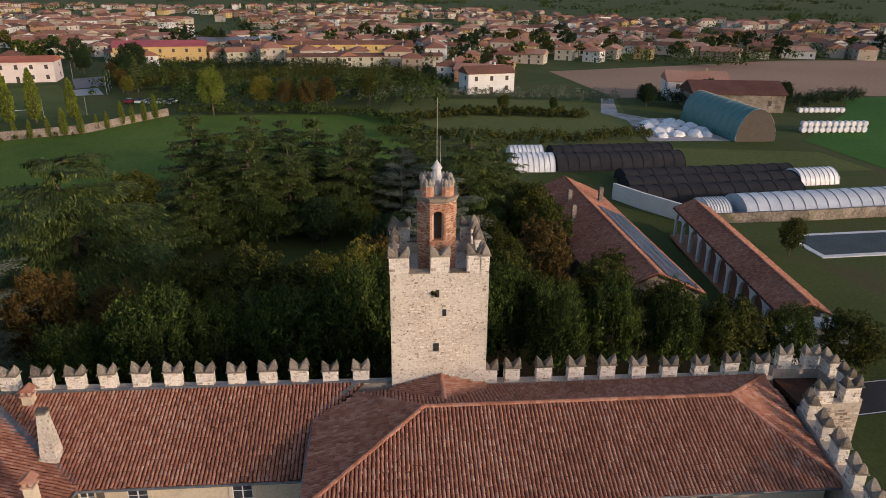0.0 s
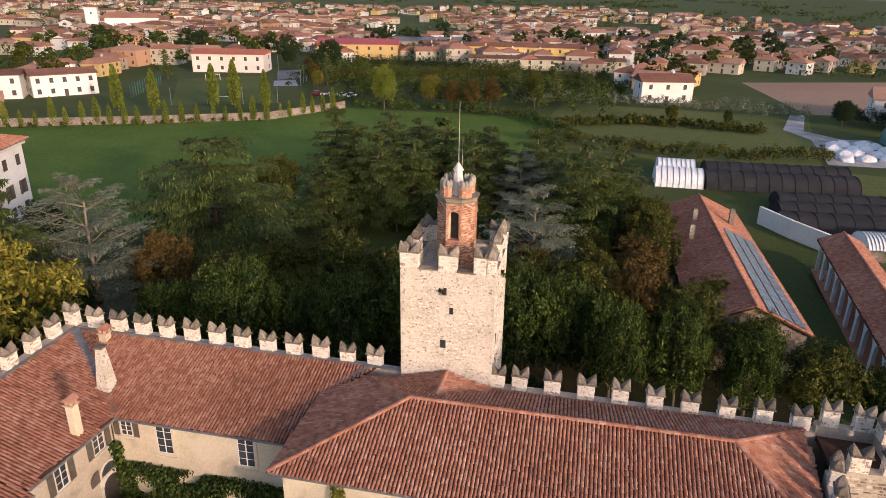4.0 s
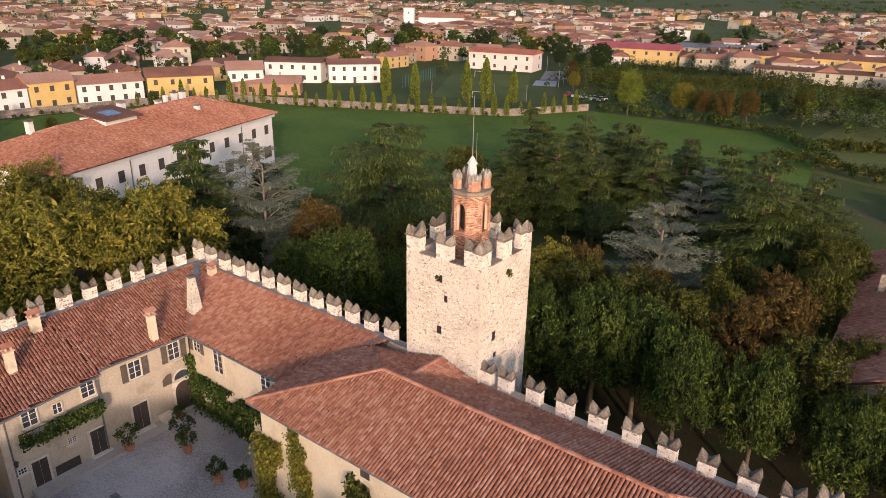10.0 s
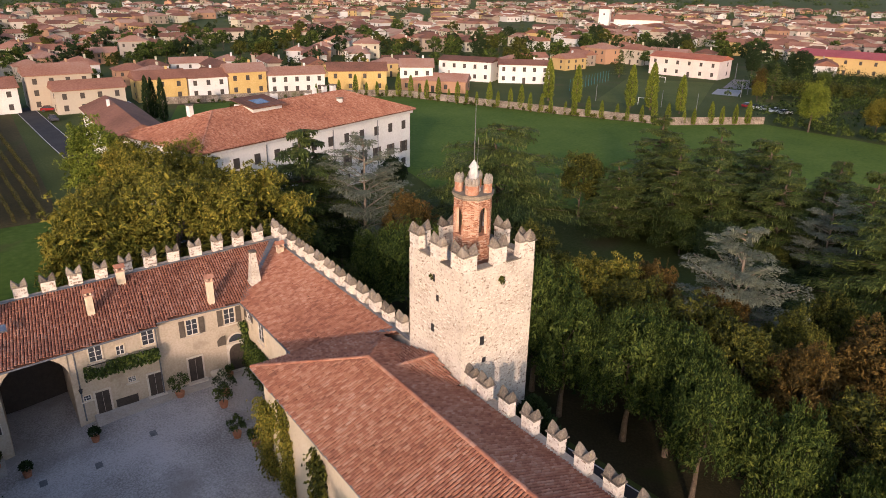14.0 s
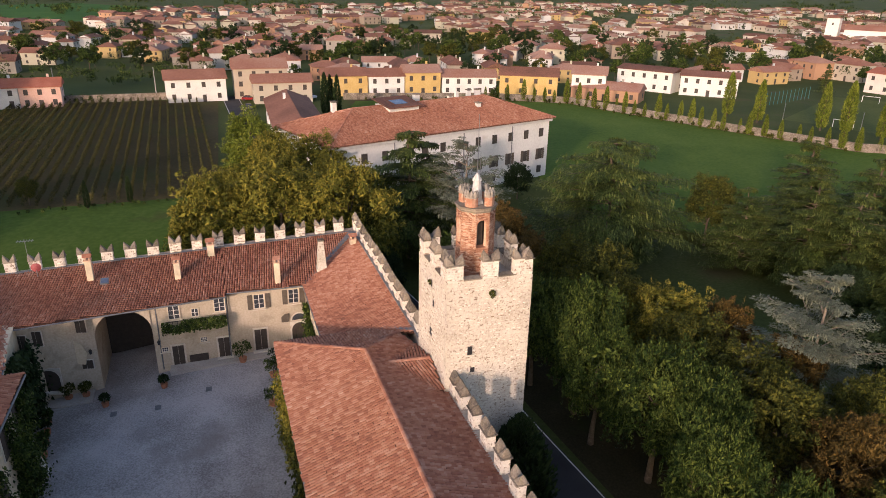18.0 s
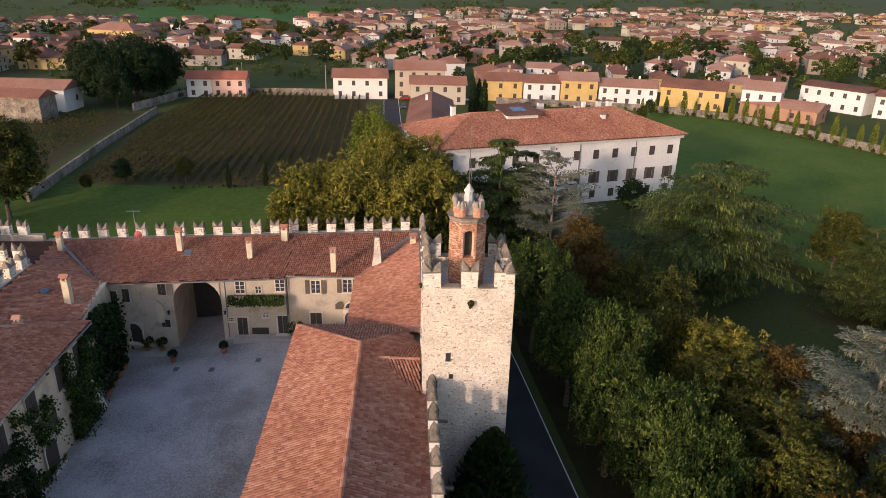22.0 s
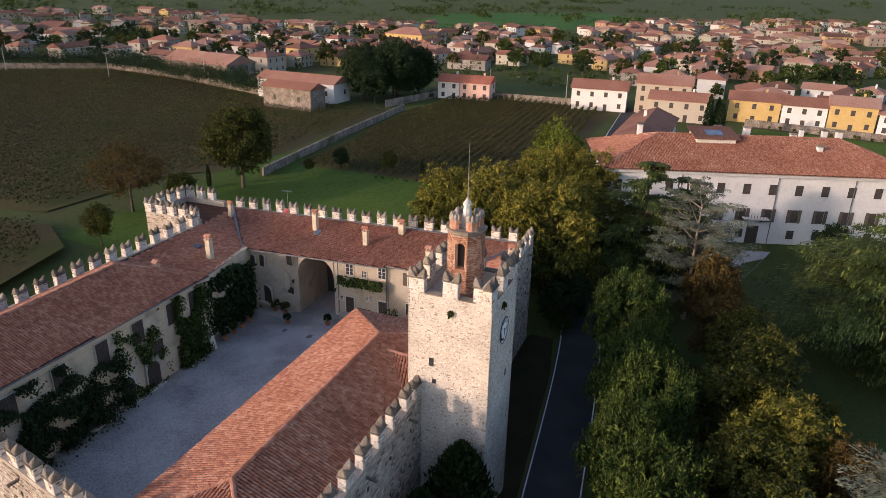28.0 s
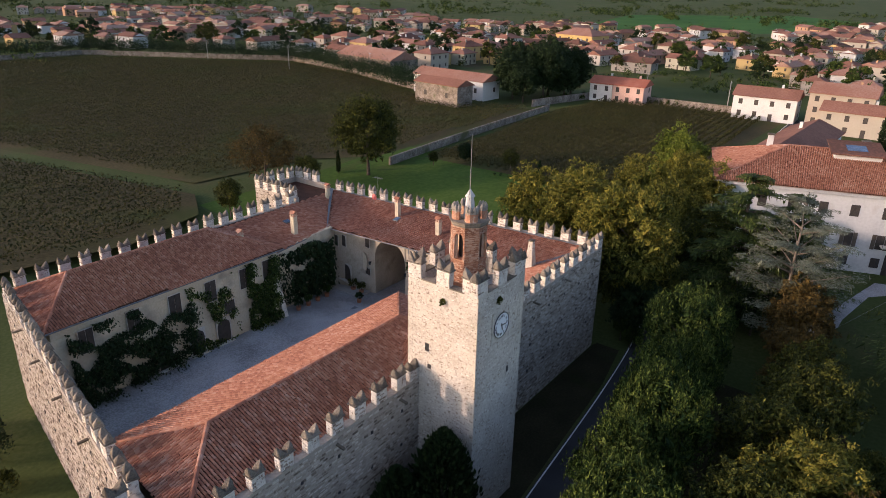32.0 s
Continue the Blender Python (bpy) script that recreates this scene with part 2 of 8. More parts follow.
def slab(poly, thick):
    """A flat polygon of 3D corners thickened downwards."""
    bm = bmesh.new()
    top = [bm.verts.new(p) for p in poly]
    low = [bm.verts.new((p[0], p[1], p[2] - thick)) for p in poly]
    for i in range(1, len(poly) - 1):
        bm.faces.new((top[0], top[i], top[i + 1]))
        bm.faces.new((low[0], low[i + 1], low[i]))
    for i in range(len(poly)):
        j = (i + 1) % len(poly)
        bm.faces.new((top[i], low[i], low[j], top[j]))
    return bm


def inside(u, v, poly):
    hit = np.zeros(len(u), bool)
    for (x0, y0), (x1, y1) in zip(poly, poly[1:] + poly[:1]):
        if y0 == y1:
            continue
        cross = ((y0 > v) != (y1 > v)) & (u < (x1 - x0) * (v - y0) / (y1 - y0) + x0)
        hit ^= cross
    return hit


def tile_arrays(poly, width=0.225, length=0.34, seed=0, lift=0.02):
    """Rows of overlapping barrel tiles over a flat sloping polygon: vertices and faces."""
    rng = np.random.default_rng(seed)
    p = np.array(poly, float)
    nrm = np.cross(p[1] - p[0], p[2] - p[0])
    nrm /= np.linalg.norm(nrm)
    nrm *= np.sign(nrm[2])
    down = np.array([nrm[0] * nrm[2], nrm[1] * nrm[2], -(nrm[0] ** 2 + nrm[1] ** 2)])
    down /= np.linalg.norm(down)
    side = np.cross(nrm, down)
    o = p[0]
    uv = [(float((q - o) @ side), float((q - o) @ down)) for q in p]
    us, vs = [q[0] for q in uv], [q[1] for q in uv]
    gu = np.arange(min(us) + width / 2, max(us), width)
    gv = np.arange(min(vs) + length / 2, max(vs) + 0.05, length)
    u, v = [a.ravel() for a in np.meshgrid(gu, gv)]
    keep = inside(u, np.clip(v, None, max(vs) - 0.01), uv)
    u, v = u[keep], v[keep]
    k = len(u)
    u = u + rng.normal(0, 0.008, k)
    v = v + rng.normal(0, 0.02, k) + length * (0.37 * np.round((u - min(us)) / width) % 1 - 0.5) * 0.25
    turn = rng.normal(0, 0.025, k)
    high = lift + rng.normal(0, 0.006, k)
    ang = np.linspace(0, math.pi, 5)
    prof = np.stack([-np.cos(ang), np.sin(ang)], 1)
    verts = np.zeros((k, 10, 3))
    for e, (dv, rad, dh) in enumerate(((-0.58 * length, 0.35 * width, 0.0), (0.58 * length, 0.43 * width, 0.035))):
        for j in range(5):
            uu = u + prof[j, 0] * rad - turn * dv
            hh = high + dh + prof[j, 1] * rad * 1.0
            verts[:, e * 5 + j] = o + uu[:, None] * side + (v + dv)[:, None] * down + hh[:, None] * nrm
    # lay the tiles on the slope's triangles where it is a little warped
    mid = (o + u[:, None] * side + v[:, None] * down)[:, :2]
    best, shift = np.full(k, -1e9), np.zeros((k, 10))
    for i in range(1, len(p) - 1):
        a, b, c = p[0], p[i], p[i + 1]
        g = np.cross(b - a, c - a)
        if abs(g[2]) < 1e-6:
            continue
        T = np.linalg.inv(np.array([[b[0] - a[0], c[0] - a[0]], [b[1] - a[1], c[1] - a[1]]]))
        q = (mid - a[:2]) @ T.T
        score = np.minimum(np.minimum(q[:, 0], q[:, 1]), 1 - q.sum(1))
        xy = verts[:, :, :2] - a[:2]
        z_slope = a[2] - (xy[..., 0] * g[0] + xy[..., 1] * g[1]) / g[2]
        flat = o[2] - ((verts[:, :, 0] - o[0]) * nrm[0] + (verts[:, :, 1] - o[1]) * nrm[1]) / nrm[2]
        take = score > best
        best[take], shift[take] = score[take], (z_slope - flat)[take]
    verts[:, :, 2] += shift
    base = (np.arange(k) * 10)[:, None, None]
    quad = np.array([[j, j + 1, j + 6, j + 5] for j in range(4)] + [[5, 6, 8, 9]])
    quad[4] = [5, 6, 8, 9]
    faces = (base + quad).reshape(-1, 4)
    return verts.reshape(-1, 3), faces, k


def tiled_roof(owner, poly, seed, name="roof_slope", singles=0):
    """One slope: a boarded deck, and on it the barrel tiles."""
    deck = part(name, slab(poly, 0.14), M_UNDER, owner)
    v, f, k = tile_arrays(poly, seed=seed)
    if singles:
        cut = min(singles, k)
        start = max(0, k // 2 - cut // 2)
        V = v.reshape(k, 10, 3)
        c0 = V[start]
        src, shared = c0 - c0.mean(0), None
        for i in range(start, start + cut):
            if shared is None:
                ob = mesh_ob("tile", src, f[:5], M_TILE_ONE, deck)
                shared = ob.data
            else:
                ob = new("tile", shared)
                ob.parent = deck
            ob.location = V[i].mean(0)
            ob.rotation_euler = (0, 0, random.uniform(-0.03, 0.03))
        keep = np.ones(k, bool)
        keep[start:start + cut] = False
        v = V[keep].reshape(-1, 3)
        k = int(keep.sum())
        f = f[:k * 5]
    tiles = mesh_ob("tiles", v, f, M_TILE, deck, "weathered red barrel tiles")
    tiles["kind"] = "stuff"
    return deck


def ridge_tiles(owner, a, b, seed=0):
    """A line of larger half-round tiles along a ridge or hip."""
    a, b = Vector(a), Vector(b)
    d = (b - a)
    n = max(2, int(d.length / 0.4))
    d.normalize()
    side = d.cross(Vector((0, 0, 1))).normalized()
    up = side.cross(d)
    rng = random.Random(seed)
    vs, fs = [], []
    for i in range(n):
        c0 = a + (b - a) * (i / n)
        c1 = a + (b - a) * ((i + 1.12) / n)
        for c, r in ((c0, 0.17), (c1, 0.14)):
            off = rng.uniform(-0.01, 0.015)
            for j in range(5):
                w = math.pi * j / 4
                vs.append(c + side * (-math.cos(w) * r) + up * (math.sin(w) * r * 0.8 + 0.05 + off))
        k = i * 10
        fs += [(k + j, k + j + 1, k + j + 6, k + j + 5) for j in range(4)]
    ob = mesh_ob("ridge_tiles", vs, fs, M_TILE, owner)
    ob["kind"] = "stuff"
    return ob


M_TILE_ONE = mat("roof_tile_single", [(0.0, (0.11, 0.06, 0.05)), (0.2, (0.22, 0.1, 0.07)), (0.42, (0.33, 0.142, 0.09)), (0.58, (0.39, 0.185, 0.122)), (0.78, (0.47, 0.27, 0.195)), (0.97, (0.58, 0.42, 0.33))], 0.9, 0.25, 2.0, 0.3, "object", 0.36, stain=((0.2, 0.125, 0.1), 0.3, 0.68))


# ---- ground ----
GZ = -9.2      # road and verge by the castle
CZ = -6.35     # courtyard


def ground_height(x, y):
    """The plain lies a little higher than the old ditch round the castle."""
    d = max(0.0, max(-30 - x, x - 28, y - 40, -52 - y))
    k = min(1.0, d / 40.0)
    return GZ + 2.0 * (k * k * (3 - 2 * k))


def grid_ground():
    xs = sorted(set([-3500, -2000, -1200, -800, -500, -300] + list(range(-220, 230, 8)) + [300, 500, 800, 1200, 2000, 3500]))
    vs = [(x, y, ground_height(x, y)) for y in xs for x in xs]
    n = len(xs)
    fs = [(j * n + i, j * n + i + 1, (j + 1) * n + i + 1, (j + 1) * n + i) for j in range(n - 1) for i in range(n - 1)]
    return mesh_ob("ground", vs, fs, M_GRASS, smooth=True)


ground = tagged(grid_ground(), "open grass and farmland reaching the horizon", "ground", kind="structure")

# ---- castle walls ----
def court_z(x, y):
    """The gravel falls towards the gate in the west range."""
    k = min(1.0, max(0.0, (-5.0 - x) / 15.0))
    return CZ + k * float(np.interp(y, [-34, -27.5, -23.3, -21.0, -13.5, -9], [-1.05, -0.95, -0.45, -0.1, 0.25, 0.3]))


def court_floor():
    """A gravel sheet whose east rim follows the slanting wall."""
    ys = [-40.6 + 1.55 * i for i in range(25)]
    n, vs = 24, []
    for y in ys:
        east = min(22.2, 15.4 + (y + 40.4) * 0.2065)
        for x in [-27.2] + [-22 + (east + 22) * i / 22 for i in range(23)]:
            vs.append((x, y, court_z(x, y)))
    fs = [(j * n + i, j * n + i + 1, (j + 1) * n + i + 1, (j + 1) * n + i) for j in range(len(ys) - 1) for i in range(n - 1)]
    return mesh_ob("courtyard_floor", vs, fs, M_GRAVEL, smooth=True)


castle_floor = tagged(court_floor(), "pale grey gravel courtyard with worn tracks", "courtyard", kind="structure")

M_STONE_M = mat("merlon_stone", [(0.1, (0.3, 0.25, 0.2)), (0.35, (0.54, 0.48, 0.4)), (0.6, (0.68, 0.63, 0.55)), (0.9, (0.78, 0.74, 0.67))], 0.92, 1.6, 11, 0.6, "object", 0.2, stain=((0.36, 0.29, 0.22), 2.2, 0.63))
M_WALL = mat("curtain_mortar", [(0.25, (0.24, 0.2, 0.16)), (0.45, (0.37, 0.32, 0.265)), (0.7, (0.5, 0.44, 0.375))], 0.95, 0.5, 5, 0.8, stain=((0.26, 0.22, 0.18), 0.5, 0.6))
_merlon_src = []


def horn(w, d, h, cap):
    """The swallowtail cap of a merlon: a thin slab and two pointed horns that lean outwards."""
    bm = box(-w / 2 - 0.08, -d / 2 - 0.07, h, w / 2 + 0.08, d / 2 + 0.07, h + 0.07)
    for s in (-1, 1):
        rings = ((0.0, 0.03, 0.52, 0.95), (0.2, 0.08, 0.55, 0.95), (0.45, 0.19, 0.545, 0.8), (0.7, 0.31, 0.52, 0.55), (0.9, 0.41, 0.485, 0.28), (1.0, 0.455, 0.465, 0.1))
        prev = None
        for q, u0, u1, k in rings:
            z = h + 0.06 + cap * q
            hd = d / 2 * k
            cur = [bm.verts.new((s * w * u, y, z)) for u, y in ((u0, -hd * 0.8), (u0 + 0.05, -hd), (u1 - 0.05, -hd), (u1, -hd * 0.7), (u1, hd * 0.7), (u1 - 0.05, hd), (u0 + 0.05, hd), (u0, hd * 0.8))]
            if prev:
                for i in range(8):
                    j = (i + 1) % 8
                    bm.faces.new((prev[i], prev[j], cur[j], cur[i]))
            prev = cur
        bm.faces.new(prev)
    return bm


def merlon(owner, x, y, z, yaw, w=1.02, d=0.6, h=1.04, cap=0.62, key=0):
    """One merlon with its horned cap, as parts of the wall."""
    key = (key, random.randrange(3))
    src = next((m for k, m in _merlon_src if k == key), None)
    if src is None:
        hw, hd, V, F = w / 2 - 0.02, d / 2 - 0.02, [], []
        core = box(-hw, -hd, 0, hw, hd, h)
        core.verts.ensure_lookup_table()
        V += [tuple(q.co) for q in core.verts]
        F += [tuple(q.index for q in f.verts) for f in core.faces]
        core.free()
        for n, (p, q, nr) in enumerate((((-hw, -hd), (hw, -hd), (0, -1)), ((hw, -hd), (hw, hd), (1, 0)), ((hw, hd), (-hw, hd), (0, 1)), ((-hw, hd), (-hw, -hd), (-1, 0)))):
            o, quad = stones(p, q, 0.0, h + 0.01, h + 0.01, nr, n + 60 + len(_merlon_src) * 5, (0.13, 0.24), (0.16, 0.42), (0.0, 0.02), gap=0.012, skip=0.12, rough=0.012)
            F += [tuple(len(V) + i for i in f) for f in (np.arange(len(o))[:, None, None] * 8 + quad).reshape(-1, 4)]
            V += [tuple(q) for q in o.reshape(-1, 3)]
        b = mesh_ob("merlon", V, F, M_STONE, owner)
        part("merlon_cap", horn(w, d, h, cap), M_CAP, b)
        _merlon_src.append((key, b))
    else:
        b = src.copy()
        scene.collection.objects.link(b)
        b.parent = owner
        c = src.children[0].copy()
        scene.collection.objects.link(c)
        c.parent = b
    b.matrix_world = pose(x, y, z, random.uniform(-1.5, 1.5), random.uniform(-1.5, 1.5), yaw + random.uniform(-3, 3)) @ Matrix.Diagonal((random.uniform(0.93, 1.06), 1, random.uniform(0.94, 1.07), 1))
    return b


def stones(a, b, z0, za, zb, nrm, seed, course=(0.13, 0.25), wide=(0.18, 0.48), proud=(0.0, 0.035), holes=(), gap=0.016, skip=0.0, rough=0.0):
    """Coursed stones standing out of a wall face from a to b: vertices and faces."""
    rng = np.random.default_rng(seed)
    a, b, nrm = np.array(a, float), np.array(b, float), np.array(nrm, float)
    n = np.linalg.norm(b - a)
    u = (b - a) / n
    cells = []
    z = z0
    top = max(za, zb)
    while z < top:
        h = rng.uniform(*course)
        s = rng.uniform(-0.3, 0.0)
        while s < n:
            w = rng.uniform(*wide)
            s0, s1 = max(s, 0.0), min(s + w, n)
            m = (s0 + s1) / 2
            lim = za + (zb - za) * m / n
            if s1 - s0 > 0.06 and z + h < lim and rng.random() >= skip and not any(h0 < m < h1 and g0 < z + h / 2 < g1 for h0, h1, g0, g1 in holes):
                cells.append((s0 + gap, s1 - gap, z + gap + rng.uniform(0, rough), z + h - gap - rng.uniform(0, rough), rng.uniform(*proud)))
            s += w
        z += h
    c = np.array(cells)
    k = len(c)
    out = np.zeros((k, 8, 3))
    for i, (su, sz, inn) in enumerate(((0, 2, 0), (1, 2, 0), (1, 3, 0), (0, 3, 0), (0, 2, 1), (1, 2, 1), (1, 3, 1), (0, 3, 1))):
        off = np.where(inn, c[:, 4] + 0.012, -0.05)
        sh = 0.014 * inn
        uu = c[:, su] + (sh if su == 0 else -sh)
        zz = c[:, sz] + (sh if sz == 2 else -sh)
        out[:, i, :2] = a + uu[:, None] * u + off[:, None] * nrm
        out[:, i, 2] = zz
    if rough:
        out[:, 4:, 2] += rng.normal(0, rough * 0.3, (k, 4))
    quad = np.array([[4, 5, 6, 7], [0, 1, 5, 4], [1, 2, 6, 5], [2, 3, 7, 6], [3, 0, 4, 7]])
    return out, quad


def stone_skin(owner, out, quad, material, name="stonework", singles=0, single_mat=None):
    k = len(out)
    order = np.argsort(-out[:, 0, 2])
    if singles:
        for i in order[200:200 + singles]:
            mid = out[i].mean(0)
            ob = mesh_ob("stone", out[i] - mid, quad, single_mat, owner)
            ob.location = mid
        order = np.concatenate([order[:200], order[200 + singles:]])
    out = out[order]
    f = (np.arange(len(out))[:, None, None] * 8 + quad).reshape(-1, 4)
    ob = mesh_ob(name, out.reshape(-1, 3), f, material, owner)
    ob["kind"] = "stuff"
    return ob


def curtain(name, a, b, z0, za, zb, thick, spots, label, face=0):
    """A wall from a to b whose top runs from za to zb, with merlons at the given fractions; face: the side that shows its stones."""
    a, b = Vector(a), Vector(b)
    d = (b - a).normalized()
    nrm = Vector((-d.y, d.x))
    bm = bmesh.new()
    h = thick / 2
    bot = [a + nrm * h, b + nrm * h, b - nrm * h, a - nrm * h]
    lo = [bm.verts.new((p.x, p.y, z0)) for p in bot]
    hi = [bm.verts.new((p.x, p.y, z)) for p, z in zip(bot, (za, zb, zb, za))]
    bm.faces.new(list(reversed(lo)))
    bm.faces.new(hi)
    for i in range(4):
        j = (i + 1) % 4
        bm.faces.new((lo[i], lo[j], hi[j], hi[i]))
    w = tagged(part(name, bm, M_WALL, None), label, "castle wall", kind="structure")
    yaw = math.degrees(math.atan2(d.y, d.x))
    for s in spots:
        p = a + (b - a) * s
        merlon(w, p.x, p.y, za + (zb - za) * s - 0.02, yaw)
    if face:
        n = nrm * face
        p, q = a + n * h, b + n * h
        o, quad = stones(p, q, z0 + 0.5, za - 0.1, zb - 0.1, n, len(name) * 7, (0.14, 0.27), (0.2, 0.55), (0.0, 0.05), gap=0.03, skip=0.2, rough=0.03)
        stone_skin(w, o, quad, M_RUBBLE)
        # putlog holes
        hb = bmesh.new()
        L = (b - a).length
        for i in range(int(L / 3.2)):
            for z in (-5.2, -2.4, 0.5):
                c = a + d * (1.5 + 3.2 * i + (z % 1)) + n * (h + 0.03)
                bmesh.ops.create_cube(hb, size=0.22, matrix=Matrix.Translation((c.x, c.y, z)) @ Matrix.Rotation(radians(yaw), 4, "Z") @ Matrix.Diagonal((0.9, 0.4, 1, 1)))
        ob = part("putlog_holes", hb, M_DARK, w)
        ob["kind"] = "stuff"
        # rain spouts below the crenels
        for i in range(int(L / 6.3)):
            c = a + d * (2.2 + 6.3 * i) + n * (h + 0.3)
            zc = za + (zb - za) * (2.2 + 6.3 * i) / L - 0.75
            sp = part("spout", box(-0.09, -0.4, -0.07, 0.09, 0.4, 0.07), M_CAP, w)
            sp.matrix_world = pose(c.x, c.y, zc, 0, 0, yaw) @ pose(0, 0, 0, -6 * face, 0, 0)
    return w


def spots(a, b, start, step):
    n = math.dist(a, b)
    return [s / n for s in np.arange(start, n - 0.3, step)]


wall_north = curtain("wall_north", (-28.75, -2.35), (-2.9, -2.35), GZ - 1, 3.0, 2.6, 0.7, [(x + 28.75) / 25.85 for x in np.arange(-4.95, -28.4, -1.945)], "pale rubble curtain wall with swallowtail merlons", 1)
wall_north_e = curtain("wall_north_east", (2.9, -2.35), (22.6, -2.35), GZ - 1, 2.35, 2.1, 0.7, [(x - 2.9) / 19.7 for x in [3.35] + list(np.arange(4.8, 22.6, 2.12))], "pale rubble curtain wall with swallowtail merlons", 1)
wall_west = curtain("wall_west", (-28.4, -2.7), (-27.9, -43.0), GZ - 1, 2.97, 1.65, 0.7, spots((-28.4, -2.7), (-27.9, -43), 1.5, 2.05), "rubble curtain wall with swallowtail merlons over the park")
wall_east = curtain("wall_east", (22.4, -6.5), (15.4, -40.4), GZ - 1, 2.3, 2.3, 0.7, spots((22.4, -6.5), (15.4, -40.4), 0.9, 2.05), "sunlit rubble curtain wall closing the courtyard, swallowtail merlons", 1)
wall_south = curtain("wall_south", (15.0, -40.7), (-20.0, -40.9), GZ - 1, 2.3, 2.2, 0.7, spots((15, -40.7), (-20, -40.9), 1.0, 2.05), "rubble curtain wall with swallowtail merlons over the vineyards")
for nm, a, b, fc in (("wall_turret_north", (-20.0, -40.9), (-20.0, -49.0), 1), ("wall_turret_east", (-20.0, -49.0), (-27.0, -49.0), 0), ("wall_turret_west", (-27.0, -49.0), (-27.0, -42.8), 0), ("wall_turret_corner_a", (22.6, -2.35), (26.0, -2.5), 1), ("wall_turret_corner_b", (26.0, -2.5), (26.0, -6.4), 1), ("wall_turret_corner_c", (26.0, -6.4), (22.4, -6.5), 1)):
    curtain(nm, a, b, GZ - 1, 2.6, 2.6, 0.6, spots(a, b, 0.7, 1.75), "rubble corner turret wall with swallowtail merlons", fc)
for nm, pl in (("turret_floor_west", [(-20.3, -41), (-20.3, -48.8), (-26.8, -48.8), (-26.8, -41)]), ("turret_floor_corner", [(22.7, -2.6), (25.8, -2.7), (25.8, -6.2), (22.7, -6.3)])):
    tagged(part(nm, slab([(x, y, 1.9) for x, y in pl], 0.3), M_UNDER, None), "tile-covered turret platform", "floor", kind="structure")


# ---- ranges of the castle: walls and roofs ----
def shell(name, poly, z0, z1, material, label):
    """A plain block of masonry with the given plan."""
    bm = bmesh.new()
    lo = [bm.verts.new((x, y, z0)) for x, y in poly]
    hi = [bm.verts.new((x, y, z1)) for x, y in poly]
    bm.faces.new(lo)
    bm.faces.new(hi)
    for i in range(len(poly)):
        j = (i + 1) % len(poly)
        bm.faces.new((lo[i], lo[j], hi[j], hi[i]))
    return tagged(part(name, bm, material, None), label, "castle range", kind="structure")


def gutter(owner, a, b, r=0.075):
    """A half-round gutter under an eave."""
    a, b = Vector(a), Vector(b)
    d = (b - a)
    bm = bmesh.new()
    bmesh.ops.create_cone(bm, cap_ends=True, segments=8, radius1=r, radius2=r, depth=d.length, matrix=Matrix.Translation((a + b) / 2) @ d.to_track_quat("Z", "Y").to_matrix().to_4x4())
    return part("gutter", bm, M_LEAD, owner, "dark metal gutter")


RW, RE = (-1.2, -7.4, 3.95), (17.0, -7.4, 3.95)
EW, EE, EN = (-7.75, -13.05, 1.9), (21.0, -13.05, 1.9), (21.9, -2.75, 2.2)
north_range = shell("wall_range_north", [(-7.2, -12.5), (20.3, -12.5), (21.6, -2.9), (-7.2, -2.9)], CZ - 1.6, 1.8, M_PLASTER, "cream plastered castle range under a hipped tile roof")
roof_n = thing("roof_north_range", "hipped roof of weathered red barrel tiles", "roof", kind="structure")
tiled_roof(roof_n, [EW, EE, RE, RW], 1, singles=290)
tiled_roof(roof_n, [RW, RE, EN, (-3.0, -2.75, 2.2), (-5.3, -3.93, 2.65)], 2)
tiled_roof(roof_n, [EW, RW, (-5.3, -3.93, 2.65), (-7.75, -5.46, 1.9)], 3)
tiled_roof(roof_n, [RE, EE, EN], 4)
for a, b in ((RW, RE), (RW, EW), (RE, EE), (RE, EN), (RW, (-5.3, -3.93, 2.65))):
    ridge_tiles(roof_n, a, b)
gutter(roof_n, (-7.75, -13.12, 1.8), (21.0, -13.12, 1.8))
gutter(roof_n, (-7.82, -13.05, 1.8), (-7.82, -5.5, 1.8))
# small saddle roof that sheds water round the tower's foot
tiled_roof(roof_n, [(0.1, -3.05, 3.3), (0.1, -6.1, 3.45), (-2.9, -3.6, 2.62), (-3.1, -3.05, 2.5)], 21)
tiled_roof(roof_n, [(0.1, -3.05, 3.3), (3.2, -3.05, 2.45), (3.0, -3.6, 2.55), (0.1, -6.1, 3.45)], 22)
ridge_tiles(roof_n, (0.1, -3.1, 3.3), (0.1, -6.1, 3.45))

nw_range = shell("wall_range_northwest", [(-21.0, -8.7), (-7.3, -8.7), (-7.3, -2.9), (-21.0, -2.9)], CZ - 1.6, 0.6, M_PLASTER, "cream plastered castle range beside the court")
roof_nw = thing("roof_northwest_range", "lean-to roof of weathered red barrel tiles", "roof", kind="structure")
tiled_roof(roof_nw, [(-20.2, -9.2, 0.72), (-7.2, -9.2, 0.72), (-7.2, -5.4, 1.93), (-4.8, -2.75, 2.78), (-27.7, -2.75, 2.78)], 5)
gutter(roof_nw, (-20.2, -9.27, 0.64), (-7.9, -9.27, 0.64))
part("valley", slab([(-20.5, -9.3, 0.85), (-20.0, -8.9, 0.85), (-27.6, -2.7, 2.95), (-28.0, -3.1, 2.95)], 0.05), M_LEAD, roof_nw, "dark lead valley gutter")
